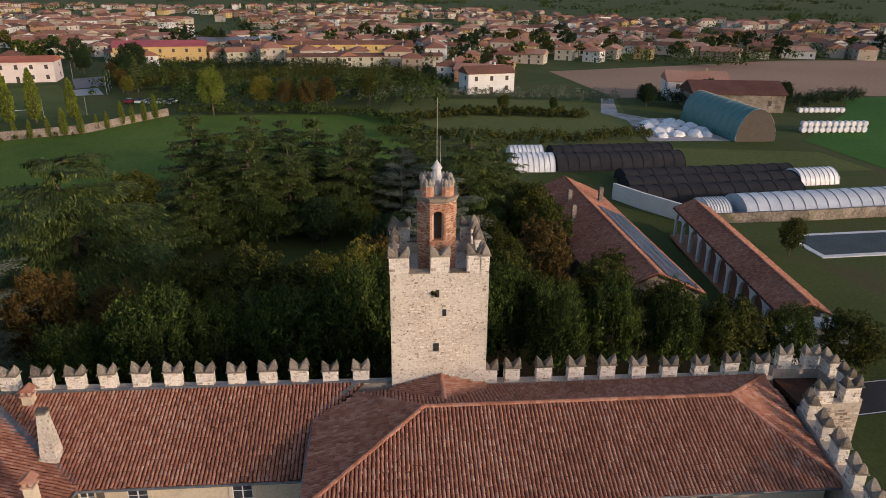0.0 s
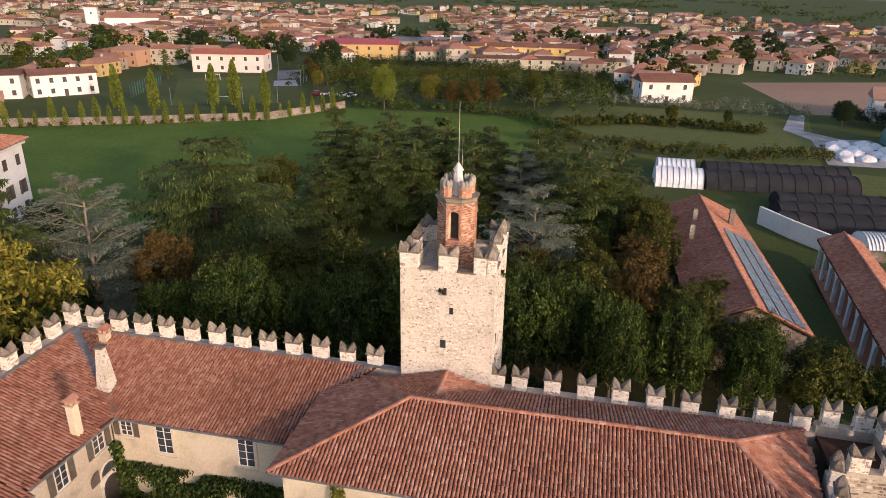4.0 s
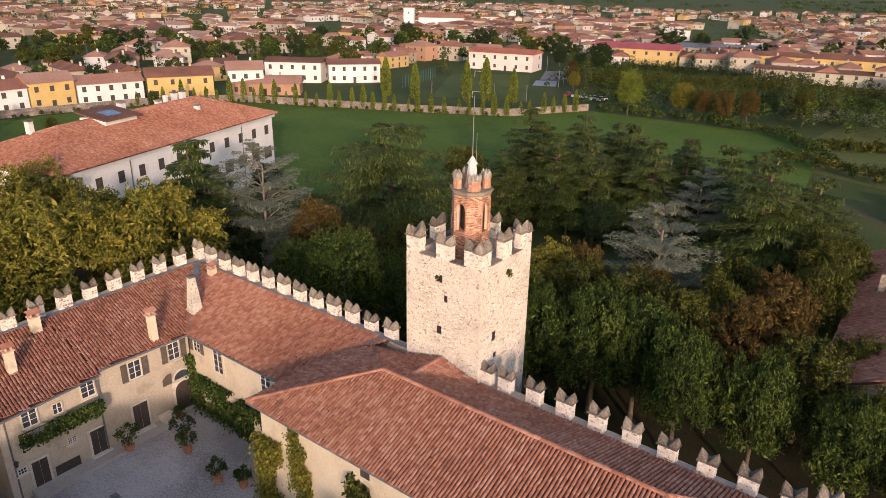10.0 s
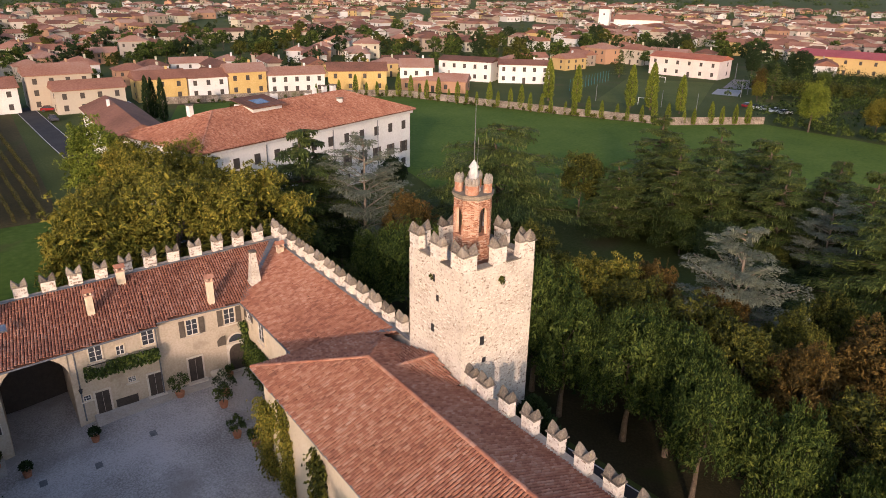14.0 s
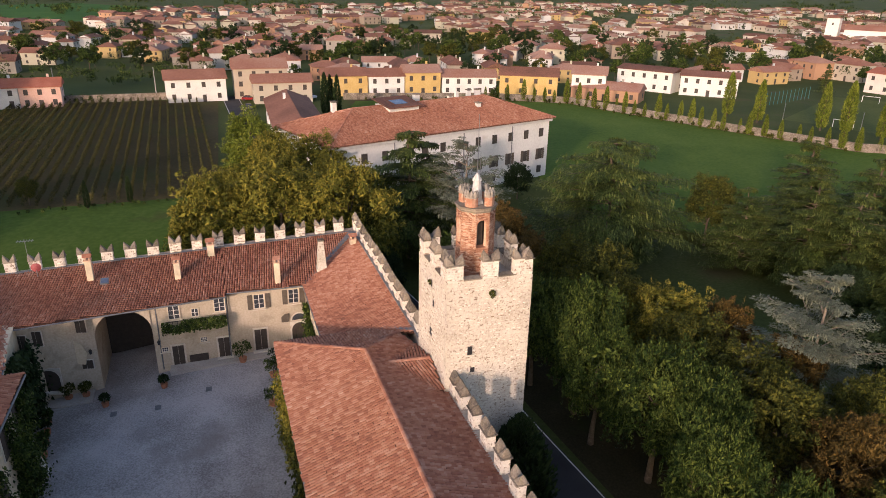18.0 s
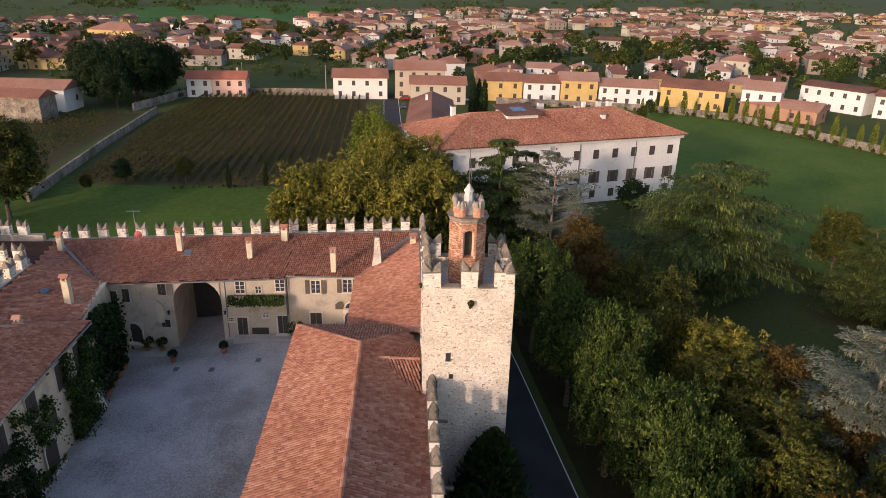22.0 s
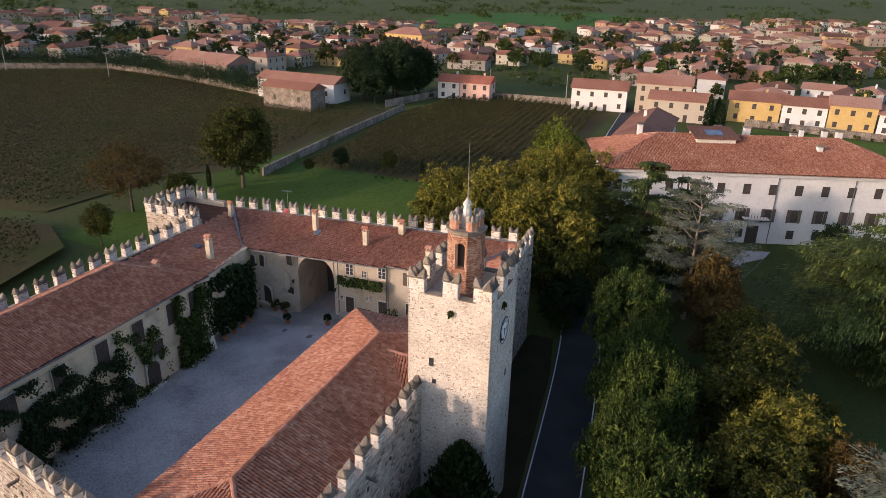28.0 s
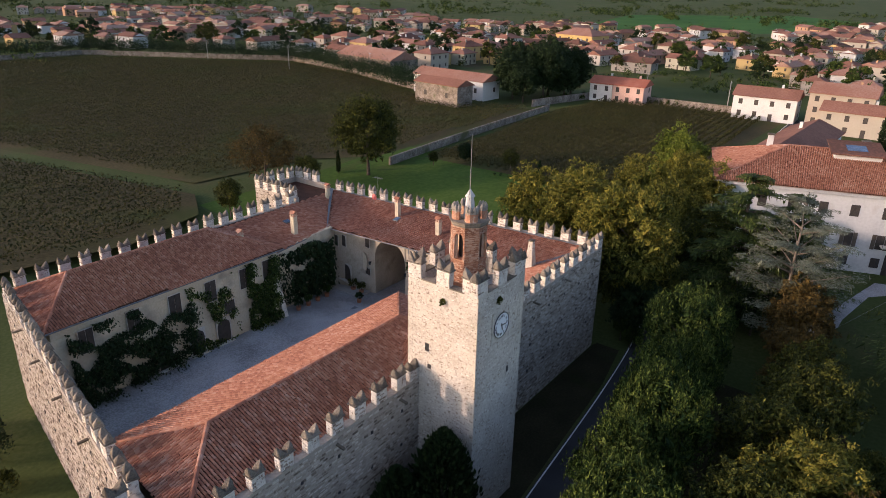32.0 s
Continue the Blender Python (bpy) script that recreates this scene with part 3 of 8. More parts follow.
part("flashing", slab([(-28.0, -2.8, 2.95), (-3.0, -2.8, 2.86), (-3.0, -2.55, 2.9), (-28.0, -2.55, 3.0)], 0.1), M_LEAD, roof_nw, "lead flashing along the wall")
part("valley", slab([(-8.05, -5.2, 2.02), (-7.7, -5.2, 2.05), (-4.9, -2.8, 2.92), (-5.4, -2.8, 2.9)], 0.05), M_LEAD, roof_nw, "dark lead valley gutter")

# west range, with the gate passage through it
AY0, AY1, AZ = -27.7, -23.0, 0.2
w_north = shell("wall_range_west_a", [(-21.0, -8.8), (-28.0, -3.1), (-28.0, -16.3), (-21.0, -16.3)], CZ - 1.6, 0.72, M_GREYPL, "stained plaster castle range with shuttered windows")
w_mid = shell("wall_range_west_b", [(-20.9, -16.35), (-28.0, -16.35), (-28.0, AY1), (-20.6, AY1)], CZ - 1.6, 0.62, M_GREYPL, "stained plaster castle range with a planted balcony")
w_south = shell("wall_range_west_c", [(-20.4, AY0), (-28.0, AY0), (-27.6, -42), (-19.0, -33.4)], CZ - 1.6, 0.62, M_GREYPL, "stained plaster castle range beside the gate")
am, ar = (AY0 + AY1) / 2, (AY1 - AY0) / 2
arch = [(AY0, 0.62), (AY0, AZ - ar * 0.62 - 0.9)] + [(am - ar * math.cos(math.pi * i / 14), AZ - ar * 0.95 + ar * 0.95 * math.sin(math.pi * i / 14)) for i in range(15)] + [(AY1, AZ - ar * 0.62 - 0.9), (AY1, 0.62)]
tagged(part("wall_gate_arch", prism(arch, "x", -26.8, -20.5), M_GREYPL, None), "round gate arch through the castle range", "archway", kind="structure")
tagged(part("wall_gate_back", box(-27.2, AY0, CZ - 1.6, -26.8, AY1, 0.5), M_WOOD_AND_CORE, None), "dark closed far end of the gate passage", "gate", kind="structure")
roof_w = thing("roof_west_range", "long lean-to roof of weathered red barrel tiles", "roof", kind="structure")
tiled_roof(roof_w, [(-20.2, -9.2, 0.8), (-27.9, -2.9, 2.8), (-27.9, -16.3, 2.45), (-20.45, -16.3, 0.8)], 6)
tiled_roof(roof_w, [(-20.0, -16.3, 0.7), (-27.9, -16.3, 2.45), (-27.5, -41.8, 1.75), (-18.4, -33.6, 0.7)], 7)
gutter(roof_w, (-20.12, -9.2, 0.7), (-20.38, -16.3, 0.7))
gutter(roof_w, (-19.93, -16.3, 0.6), (-18.33, -33.5, 0.6))
part("flashing", slab([(-28.1, -3, 2.95), (-27.85, -3, 2.93), (-27.5, -41.5, 1.88), (-27.75, -41.5, 1.9)], 0.1), M_LEAD, roof_w, "lead flashing along the wall")
for y in (-16.4, -22.5):
    part("downpipe", tube(0.06, 0.06, CZ, 0.6, 8, None, -20.82 + (0.15 if y > -20 else 0.2), y), M_LEAD, roof_w, "dark metal downpipe")

s_range = shell("wall_range_south", [(-19.0, -33.2), (-8, -32.2), (-8, -30.7), (16.2, -30.9), (15.0, -40.4), (-20, -40.6)], CZ - 1.6, 0.8, M_PLASTER, "weathered cream plaster castle range hung with creeper")
shell("wall_range_south_upper", [(-7.9, -30.75), (16.1, -30.95), (15.0, -40.3), (-6, -40.3)], 0.7, 1.85, M_PLASTER, "upper wall of the plastered range under the eaves")
roof_s = thing("roof_south_range", "hipped roof of weathered red barrel tiles", "roof", kind="structure")
SRW, SRE, SEW, SEE = (-3.0, -36.3, 4.15), (11.6, -36.2, 4.15), (-8.4, -30.2, 1.9), (16.7, -30.5, 1.9)
tiled_roof(roof_s, [(-18.4, -33.6, 0.7), (-27.5, -41.8, 1.75), (-20, -40.3, 2.2), (-6, -40.3, 2.2), (-8.2, -32.0, 0.75)], 8)
tiled_roof(roof_s, [SEW, SRW, SRE, SEE], 9)
tiled_roof(roof_s, [SRW, SRE, (15.0, -40.3, 2.3), (-6, -40.3, 2.5)], 10)
tiled_roof(roof_s, [SEW, SRW, (-6, -40.3, 2.5), (-8.4, -38.0, 1.75)], 11)
tiled_roof(roof_s, [SRE, SEE, (15.0, -40.3, 2.3)], 12)
for a, b in ((SRW, SRE), (SRW, SEW), (SRE, SEE), (SRE, (15.0, -40.3, 2.3))):
    ridge_tiles(roof_s, a, b)
gutter(roof_s, (-8.4, -30.12, 1.8), (16.6, -30.42, 1.8))
gutter(roof_s, (-18.4, -33.5, 0.62), (-8.3, -31.9, 0.66))
part("valley", slab([(-18.6, -33.9, 0.85), (-18.1, -33.6, 0.85), (-26.6, -41.6, 2.3), (-27.0, -41.4, 2.3)], 0.05), M_LEAD, roof_s, "dark lead valley gutter")

# ---- tower ----
tower = thing("clock_tower", "tall square pale stone clock tower with merlons", "tower")
TW = 2.95
body = part("tower_body", box(-TW, -TW, GZ - 1, TW, TW, 9.55), M_MORTAR, tower)
for x0, y0, x1, y1 in ((-TW, -TW, TW, -TW + 0.55), (-TW, TW - 0.55, TW, TW), (-TW, -TW + 0.55, -TW + 0.55, TW - 0.55), (TW - 0.55, -TW + 0.55, TW, TW - 0.55)):
    part("parapet", box(x0, y0, 9.55, x1, y1, 10.32), M_MORTAR, tower)
# dark slots and windows: along the face, height, width, height
SLOTS = {0: [(-0.2, 5.3, 0.36, 0.56), (0.3, 7.7, 0.24, 0.44), (-0.12, 9.0, 0.2, 0.5)], 90: [(-1.25, 5.2, 0.34, 0.62), (-1.02, 3.7, 0.3, 0.34)], 180: [(1.3, 3.0, 0.2, 0.5)], 270: [(0.4, 6.0, 0.25, 0.5)]}
M_STONE_ONE = mat("pale_stone_single", [(0.0, (0.19, 0.13, 0.09)), (0.13, (0.34, 0.26, 0.19)), (0.22, (0.58, 0.52, 0.43)), (0.5, (0.68, 0.63, 0.54)), (0.9, (0.76, 0.72, 0.65))], 0.92, 0.5, 9, 0.5, "object", 0.95)
for yaw in (0, 90, 180, 270):
    R = Matrix.Rotation(radians(yaw), 4, "Z")
    a, b, n = R @ Vector((-TW, -TW, 0)), R @ Vector((TW, -TW, 0)), R @ Vector((0, -1, 0))
    holes = [(u + TW - w / 2 - 0.03, u + TW + w / 2 + 0.03, z - h / 2 - 0.03, z + h / 2 + 0.03) for u, z, w, h in SLOTS[yaw]]
    if yaw == 180:
        holes.append((TW - 1.14, TW + 1.14, 6.0, 8.4))
    o, q = stones(a[:2], b[:2], GZ, 10.25, 10.25, n[:2], 40 + yaw, (0.09, 0.19), (0.1, 0.3), (0.0, 0.018), holes, 0.014, 0.52, 0.05)
    stone_skin(tower, o, q, M_STONE, "stonework", 75, M_STONE_ONE)
    # long and short corner stones
    qb = bmesh.new()
    z, k = GZ, 0
    while z < 10.2:
        h = 0.24 + 0.06 * ((k * 7) % 3)
        L = 0.72 if k % 2 else 0.42
        c = R @ Vector((TW - L / 2 + 0.045, -TW + 0.0, z + h / 2))
        bmesh.ops.create_cube(qb, size=1, matrix=Matrix.Translation(c) @ R @ Matrix.Diagonal((L, 0.06, h - 0.02, 1)))
        L = 0.42 if k % 2 else 0.72
        c = R @ Vector((TW - 0.0, -TW + L / 2 - 0.045, z + h / 2))
        bmesh.ops.create_cube(qb, size=1, matrix=Matrix.Translation(c) @ R @ Matrix.Diagonal((0.06, L, h - 0.02, 1)))
        z += h
        k += 1
    qo = part("quoin_stonework", qb, M_MORTAR, tower, "pale dressed corner stones")
    qo["kind"] = "stuff"
    for u, zc, w, h in SLOTS[yaw]:
        s = part("window", box(-w / 2, -0.03, -h / 2, w / 2, 0.05, h / 2), M_DARK, tower, "small dark window slot")
        s.matrix_world = R @ pose(u, -TW - 0.005, zc)
        sill = part("sill", box(-w / 2 - 0.1, -0.1, -h / 2 - 0.1, w / 2 + 0.1, 0.05, -h / 2 - 0.01), M_STONE_M, s)
    for u in (-2.42, 0.0):
        q3 = R @ Vector((u, -TW + 0.26, 0))
        merlon(tower, q3.x, q3.y, 10.32, yaw, 1.15, 0.55, 1.12, 0.62, "tower")
        q3 = R @ Vector((u + 1.2, -TW + 0.27, 10.37))
        c = part("coping", box(-0.62, -0.33, -0.04, 0.62, 0.33, 0.05, bevel=0.02), M_CAP, tower, "dark stone coping")
        c.matrix_world = Matrix.Translation(q3) @ R
    # second leg of the corner merlons
    q3 = R @ Vector((-TW + 0.26, -2.42 + 0.25, 0))
    merlon(tower, q3.x, q3.y, 10.32, yaw + 90, 1.15, 0.55, 1.12, 0.62, "tower")
# brick lantern
M_PETAL = mat("petal_stone", ramp3((0.2, 0.18, 0.15), (0.3, 0.27, 0.23), (0.4, 0.36, 0.31)), 0.95, 2, 10, 0.5)
def octagon(apothem, z0, z1, top=None):
    """An upright eight-sided prism with flats towards the four sides."""
    r0, r1 = apothem / math.cos(math.pi / 8), (top or apothem) / math.cos(math.pi / 8)
    bm = bmesh.new()
    lo = [bm.verts.new((r0 * math.cos(math.pi * (i + 0.5) / 4), r0 * math.sin(math.pi * (i + 0.5) / 4), z0)) for i in range(8)]
    hi = [bm.verts.new((r1 * math.cos(math.pi * (i + 0.5) / 4), r1 * math.sin(math.pi * (i + 0.5) / 4), z1)) for i in range(8)]
    bm.faces.new(list(reversed(lo)))
    bm.faces.new(hi)
    for i in range(8):
        j = (i + 1) % 8
        bm.faces.new((lo[i], lo[j], hi[j], hi[i]))
    return bm


LA = 1.17      # half-width of the lantern between opposite flats
part("lantern_base", octagon(LA, 9.5, 11.75), M_BRICK, tower, "red brick lantern base")


def brick_courses(x0, x1, z0, z1, seed, keep):
    """Proud bricks for one lantern face."""
    rng = np.random.default_rng(seed)
    bm = bmesh.new()
    z, k = z0, 0
    while z < z1 - 0.05:
        x = x0 - (0.12 if k % 2 else 0)
        while x < x1:
            a, b = max(x, x0), min(x + 0.24, x1)
            if b - a > 0.05 and keep((a + b) / 2, z + 0.035):
                bmesh.ops.create_cube(bm, size=1, matrix=Matrix.Translation(((a + b) / 2, 0, z + 0.035)) @ Matrix.Diagonal((b - a - 0.014, 0.03 + rng.uniform(0, 0.02), 0.058, 1)))
            x += 0.25
        z += 0.075
        k += 1
    return bm


SIDE = LA * math.tan(math.pi / 8)
for yaw in (0, 90, 180, 270):
    R = Matrix.Rotation(radians(yaw), 4, "Z")
    ow, top, sill = 0.36, 13.65, 11.75
    left = [(-SIDE, 11.75), (-ow, 11.75), (-ow, top - ow)] + [(-ow * math.cos(math.pi * i / 10), top - ow + ow * math.sin(math.pi * i / 10)) for i in range(1, 6)] + [(0, 14.2), (-SIDE, 14.2)]
    bm = prism(left, "y", -LA, -LA + 0.3)
    prism([(-u, z) for u, z in reversed(left)], "y", -LA, -LA + 0.3, bm)
    p = part("lantern_side", bm, M_BRICK, tower, "red brick arch of the lantern")
    p.matrix_world = R
    k = part("bricks", brick_courses(-SIDE, SIDE, 10.0, 14.15, yaw, lambda x, z: abs(x) > ow + 0.03 or z > top + 0.05 or z < sill - 0.1), M_BRICK, p)
    k["kind"] = "stuff"
    k.matrix_local = pose(0, -LA - 0.005, 0)
    trim = bmesh.new()
    for i in range(13):
        w = math.pi * i / 12
        bmesh.ops.create_cube(trim, size=1, matrix=Matrix.Translation((-(ow + 0.06) * math.cos(w), 0, top - ow + (ow + 0.06) * math.sin(w))) @ Matrix.Rotation(w, 4, "Y") @ Matrix.Diagonal((0.11, 0.08, 0.07, 1)))
    t = part("arch_trim", trim, M_RINGS, p, "ring of arch bricks")
    t.matrix_local = pose(0, -LA - 0.02, 0)
    # diagonal pier, and the small turret over it
    D = R @ Matrix.Rotation(radians(45), 4, "Z")
    c = part("corner_pier", box(-SIDE, -LA, 11.75, SIDE, -LA + 0.34, 14.2), M_BRICK, tower, "brick corner pier")
    c.matrix_world = D
    k = part("bricks", brick_courses(-SIDE, SIDE, 10.0, 14.15, yaw + 7, lambda x, z: True), M_BRICK, c)
    k["kind"] = "stuff"
    k.matrix_local = pose(0, -LA - 0.005, 0)
    tp = [(-0.44, -0.78), (-0.38, -1.02), (-0.2, -1.2), (0.2, -1.2), (0.38, -1.02), (0.44, -0.78), (0.28, -0.68), (-0.28, -0.68)]
    bm = slab([(u, v, 15.12) for u, v in tp], 0.62)
    e = part("lantern_merlon", bm, M_RINGS, tower, "small brick corner turret")
    e.matrix_world = D
    q = part("merlon_cap", slab([(u * 1.1, v * 1.1 + 0.09, 15.2) for u, v in tp], 0.09), M_PETAL, e, "grey stone cap")
    for u, v in ((-0.36, -0.8), (-0.32, -0.99), (-0.13, -1.11), (0.13, -1.11), (0.32, -0.99), (0.36, -0.8)):
        cap = bmesh.new()
        for r0, r1, z0, z1 in ((0.12, 0.15, 15.2, 15.32), (0.15, 0.11, 15.32, 15.48), (0.11, 0.02, 15.48, 15.62)):
            tube(r0, r1, z0, z1, 7, cap, u, v)
        part("petal", cap, M_PETAL, e, "pointed grey stone petal")
for z0, z1, r in ((14.15, 14.28, 1.2), (14.28, 14.4, 1.26), (14.4, 14.5, 1.33)):
    part("cornice", octagon(r, z0, z1), M_CAP, tower, "moulded stone cornice")
part("lantern_inside", octagon(0.85, 13.75, 14.2), M_BRICK, tower)
# Added dark core: shade seen through the arches is put into its colour.
part("bell_frame", octagon(0.62, 11.7, 13.8), M_WOOD_AND_CORE, tower, "added dark core standing for the shade inside the lantern")
M_SPIRE = mat("pale_spire", ramp3((0.42, 0.41, 0.39), (0.56, 0.55, 0.52), (0.66, 0.65, 0.62)), 0.7, 2, 8, 0.2)
for r0, r1, z0, z1 in ((0.5, 0.48, 14.45, 14.7), (0.42, 0.25, 14.7, 16.02), (0.34, 0.34, 16.02, 16.09), (0.33, 0.03, 16.09, 16.55)):
    part("spire", tube(r0, r1, z0, z1, 8), M_SPIRE, tower, "pale grey spire on the lantern")
part("mast", tube(0.035, 0.02, 16.4, 20.3, 6), M_METAL, tower, "thin metal mast")
part("mast", tube(0.02, 0.015, 15.6, 18.0, 6, None, 0.22, 0.1), M_METAL, tower, "thin metal mast")
# tufts growing from the wall
def tuft(owner, x, y, z, r, n, leaves, seed, name="tuft"):
    v, f = cloud([((0, 0, 0), (r, r, r)), ((r * 0.6, 0, -r * 0.7), (r * 0.6, r * 0.6, r * 0.7)), ((-r * 0.5, 0, r * 0.5), (r * 0.5, r * 0.5, r * 0.6))], n, 0.09, seed)
    o = mesh_ob(name, v, f, leaves, owner)
    o.location = (x, y, z)
    return o


# clock
dial = part("clock_panel", box(-0.95, 0.0, -1.0, 0.95, 0.04, 1.0), M_MORTAR, tower, "pale plaster panel round the clock")
dial.location = (0.0, TW + 0.01, 7.2)
dial.scale = (1.2, 1.0, 1.2)
face = bmesh.new()
bmesh.ops.create_cone(face, cap_ends=True, segments=40, radius1=0.78, radius2=0.78, depth=0.06, matrix=Matrix.Rotation(radians(90), 4, "X"))
face = part("clock_face", face, mat("clock_enamel", ramp3((0.8, 0.82, 0.84), (0.86, 0.88, 0.9), (0.9, 0.91, 0.92)), 0.4, 2, 8, 0), dial, "white round clock face")
face.location = (0, 0.06, 0)
ring = bmesh.new()
for i in range(48):
    w = 2 * math.pi * i / 48
    bmesh.ops.create_cube(ring, size=1, matrix=Matrix.Translation((0.79 * math.sin(w), 0.1, 0.79 * math.cos(w))) @ Matrix.Rotation(w, 4, "Y") @ Matrix.Diagonal((0.11, 0.05, 0.04, 1)))
part("clock_rim", ring, M_DARK, dial, "dark clock rim")
for i, word in enumerate(("XII", "I", "II", "III", "IIII", "V", "VI", "VII", "VIII", "IX", "X", "XI")):
    cu = bpy.data.curves.new("numeral", "FONT")
    cu.body, cu.size, cu.align_x, cu.align_y, cu.extrude = word, 0.24, "CENTER", "CENTER", 0.008
    tmp = new("numeral", cu)
    me = bpy.data.meshes.new_from_object(tmp)
    bpy.data.objects.remove(tmp)
    me.materials.clear()
    me.materials.append(M_DARK)
    nob = new("numeral", me)
    nob.parent = dial
    w = 2 * math.pi * i / 12
    nob.matrix_local = pose(-0.58 * math.sin(w), 0.1, 0.58 * math.cos(w), 90, 0, 180) @ pose(0, 0, 0, 0, 0, -math.degrees(w))
for nm, w, L, wd in (("minute_pointer", 95, 0.56, 0.05), ("hour_pointer", 168, 0.38, 0.07)):
    p = part(nm, prism([(-wd / 2, -0.14), (wd / 2, -0.14), (wd / 2, L * 0.75), (0, L), (-wd / 2, L * 0.75)], "y", 0, 0.02), M_DARK, dial)
    p.matrix_local = pose(0, 0.12, 0) @ Matrix.Rotation(radians(-w), 4, "Y")


# ---- ground covers ----
FZ = -7.2      # the plain


def sheet(name, poly, z, material, label, category, step=0.02):
    bm = bmesh.new()
    bm.faces.new([bm.verts.new((x, y, ground_height(x, y) + step if z is None else z)) for x, y in poly])
    return tagged(part(name, bm, material, None), label, category, kind="structure")


def ribbon(name, pts, width, material, label, category, lift=0.03, closed=False):
    """A strip of ground that follows a line of points."""
    vs, fs = [], []
    fine = []
    for (x0, y0), (x1, y1) in zip(pts, pts[1:]):
        n = max(1, int(math.dist((x0, y0), (x1, y1)) / 4))
        fine += [(x0 + (x1 - x0) * i / n, y0 + (y1 - y0) * i / n) for i in range(n)]
    fine.append(pts[-1])
    for i, (x, y) in enumerate(fine):
        a, b = fine[max(0, i - 1)], fine[min(len(fine) - 1, i + 1)]
        d = Vector((b[0] - a[0], b[1] - a[1])).normalized()
        for s in (-1, 1):
            px, py = x - d.y * s * width / 2, y + d.x * s * width / 2
            vs.append((px, py, ground_height(px, py) + lift))
    fs = [(2 * i, 2 * i + 1, 2 * i + 3, 2 * i + 2) for i in range(len(fine) - 1)]
    return tagged(mesh_ob(name, vs, fs, material), label, category, kind="structure")


def bend(pts, n=6):
    """Catmull-Rom through the points."""
    p = [Vector(q) for q in pts]
    p = [2 * p[0] - p[1]] + p + [2 * p[-1] - p[-2]]
    out = []
    for i in range(1, len(p) - 2):
        for k in range(n):
            t = k / n
            out.append(tuple(0.5 * ((2 * p[i]) + (p[i + 1] - p[i - 1]) * t + (2 * p[i - 1] - 5 * p[i] + 4 * p[i + 1] - p[i + 2]) * t * t + (3 * p[i] - p[i - 1] - 3 * p[i + 1] + p[i + 2]) * t ** 3)))
    return out + [tuple(pts[-1])]


ROAD = bend([(-185, -9.5), (-130, -7.6), (-95, -5.5), (-60, -1.5), (-36, 3.2), (-22, 5.2), (-3, 7.0), (12, 8.4), (30, 9.4), (60, 9.0), (120, 0)])
ribbon("road", ROAD, 4.9, M_ASPHALT, "narrow dark asphalt road past the castle", "road", 0.05)
for side, nm in ((-1, "road_line_near"), (1, "road_line_far")):
    line = []
    for i, (x, y) in enumerate(ROAD):
        a, b = ROAD[max(0, i - 1)], ROAD[min(len(ROAD) - 1, i + 1)]
        d = Vector((b[0] - a[0], b[1] - a[1])).normalized()
        line.append((x - d.y * side * 2.28, y + d.x * side * 2.28))
    ribbon(nm, line, 0.13, M_LINE, "white edge line on the asphalt", "road marking", 0.07)

M_FIELD_G = mat("green_crop", ramp3((0.03, 0.085, 0.015), (0.045, 0.12, 0.02), (0.07, 0.15, 0.03)), 0.95, 0.03, 1.5, 0.4)
M_FIELD_B = mat("bare_field", ramp3((0.24, 0.15, 0.1), (0.31, 0.2, 0.135), (0.37, 0.25, 0.17)), 0.95, 0.02, 1.0, 0.3)
M_FIELD_D = mat("dark_crop", ramp3((0.07, 0.085, 0.024), (0.105, 0.12, 0.035), (0.15, 0.15, 0.055)), 0.95, 0.03, 1.0, 0.5)
M_PITCH = mat("pitch_grass", ramp3((0.06, 0.08, 0.02), (0.085, 0.105, 0.028), (0.115, 0.125, 0.045)), 0.95, 0.06, 1.6, 0.3)
M_COURT = mat("grey_court", ramp3((0.24, 0.25, 0.27), (0.3, 0.31, 0.33), (0.36, 0.37, 0.39)), 0.9, 0.1, 3, 0.1)
M_COURTB = mat("red_court", ramp3((0.2, 0.17, 0.165), (0.25, 0.22, 0.215), (0.3, 0.27, 0.26)), 0.9, 0.1, 3, 0.1)
M_PAVEPOLE = mat("pole_concrete", ramp3((0.25, 0.24, 0.23), (0.33, 0.32, 0.3), (0.4, 0.39, 0.37)), 0.9, 1, 8, 0.2)
M_MEADOW = mat("meadow_grass", ramp3((0.04, 0.075, 0.011), (0.06, 0.105, 0.016), (0.09, 0.13, 0.027)), 0.95, 0.07, 1.2, 0.5, stain=((0.065, 0.07, 0.022), 0.1, 0.6))
M_LAWN = mat("lawn", ramp3((0.052, 0.095, 0.014), (0.08, 0.13, 0.02), (0.115, 0.16, 0.03)), 0.95, 0.07, 1.6, 0.5)
M_VSOIL = mat("vineyard_soil", ramp3((0.05, 0.042, 0.018), (0.08, 0.064, 0.028), (0.115, 0.088, 0.042)), 0.95, 0.05, 2.0, 0.4, stain=((0.06, 0.066, 0.02), 0.05, 0.5))
sheet("lawn_park", [(-60, 40), (-78, 44), (-98, 40), (-110, 10), (-128, 12), (-168, 27), (-162, 69), (-150, 90), (-100, 112), (-75, 125), (-62, 149), (0, 150), (5, 100), (-10, 70)], FZ + 0.06, M_LAWN, "wide mown park lawn behind the villa", "lawn")
sheet("field_bare", [(71, 178), (66, 250), (130, 272), (194, 296), (262, 300), (330, 300), (330, 186), (166, 180)], FZ + 0.05, M_FIELD_B, "bare reddish-brown ploughed field", "field")
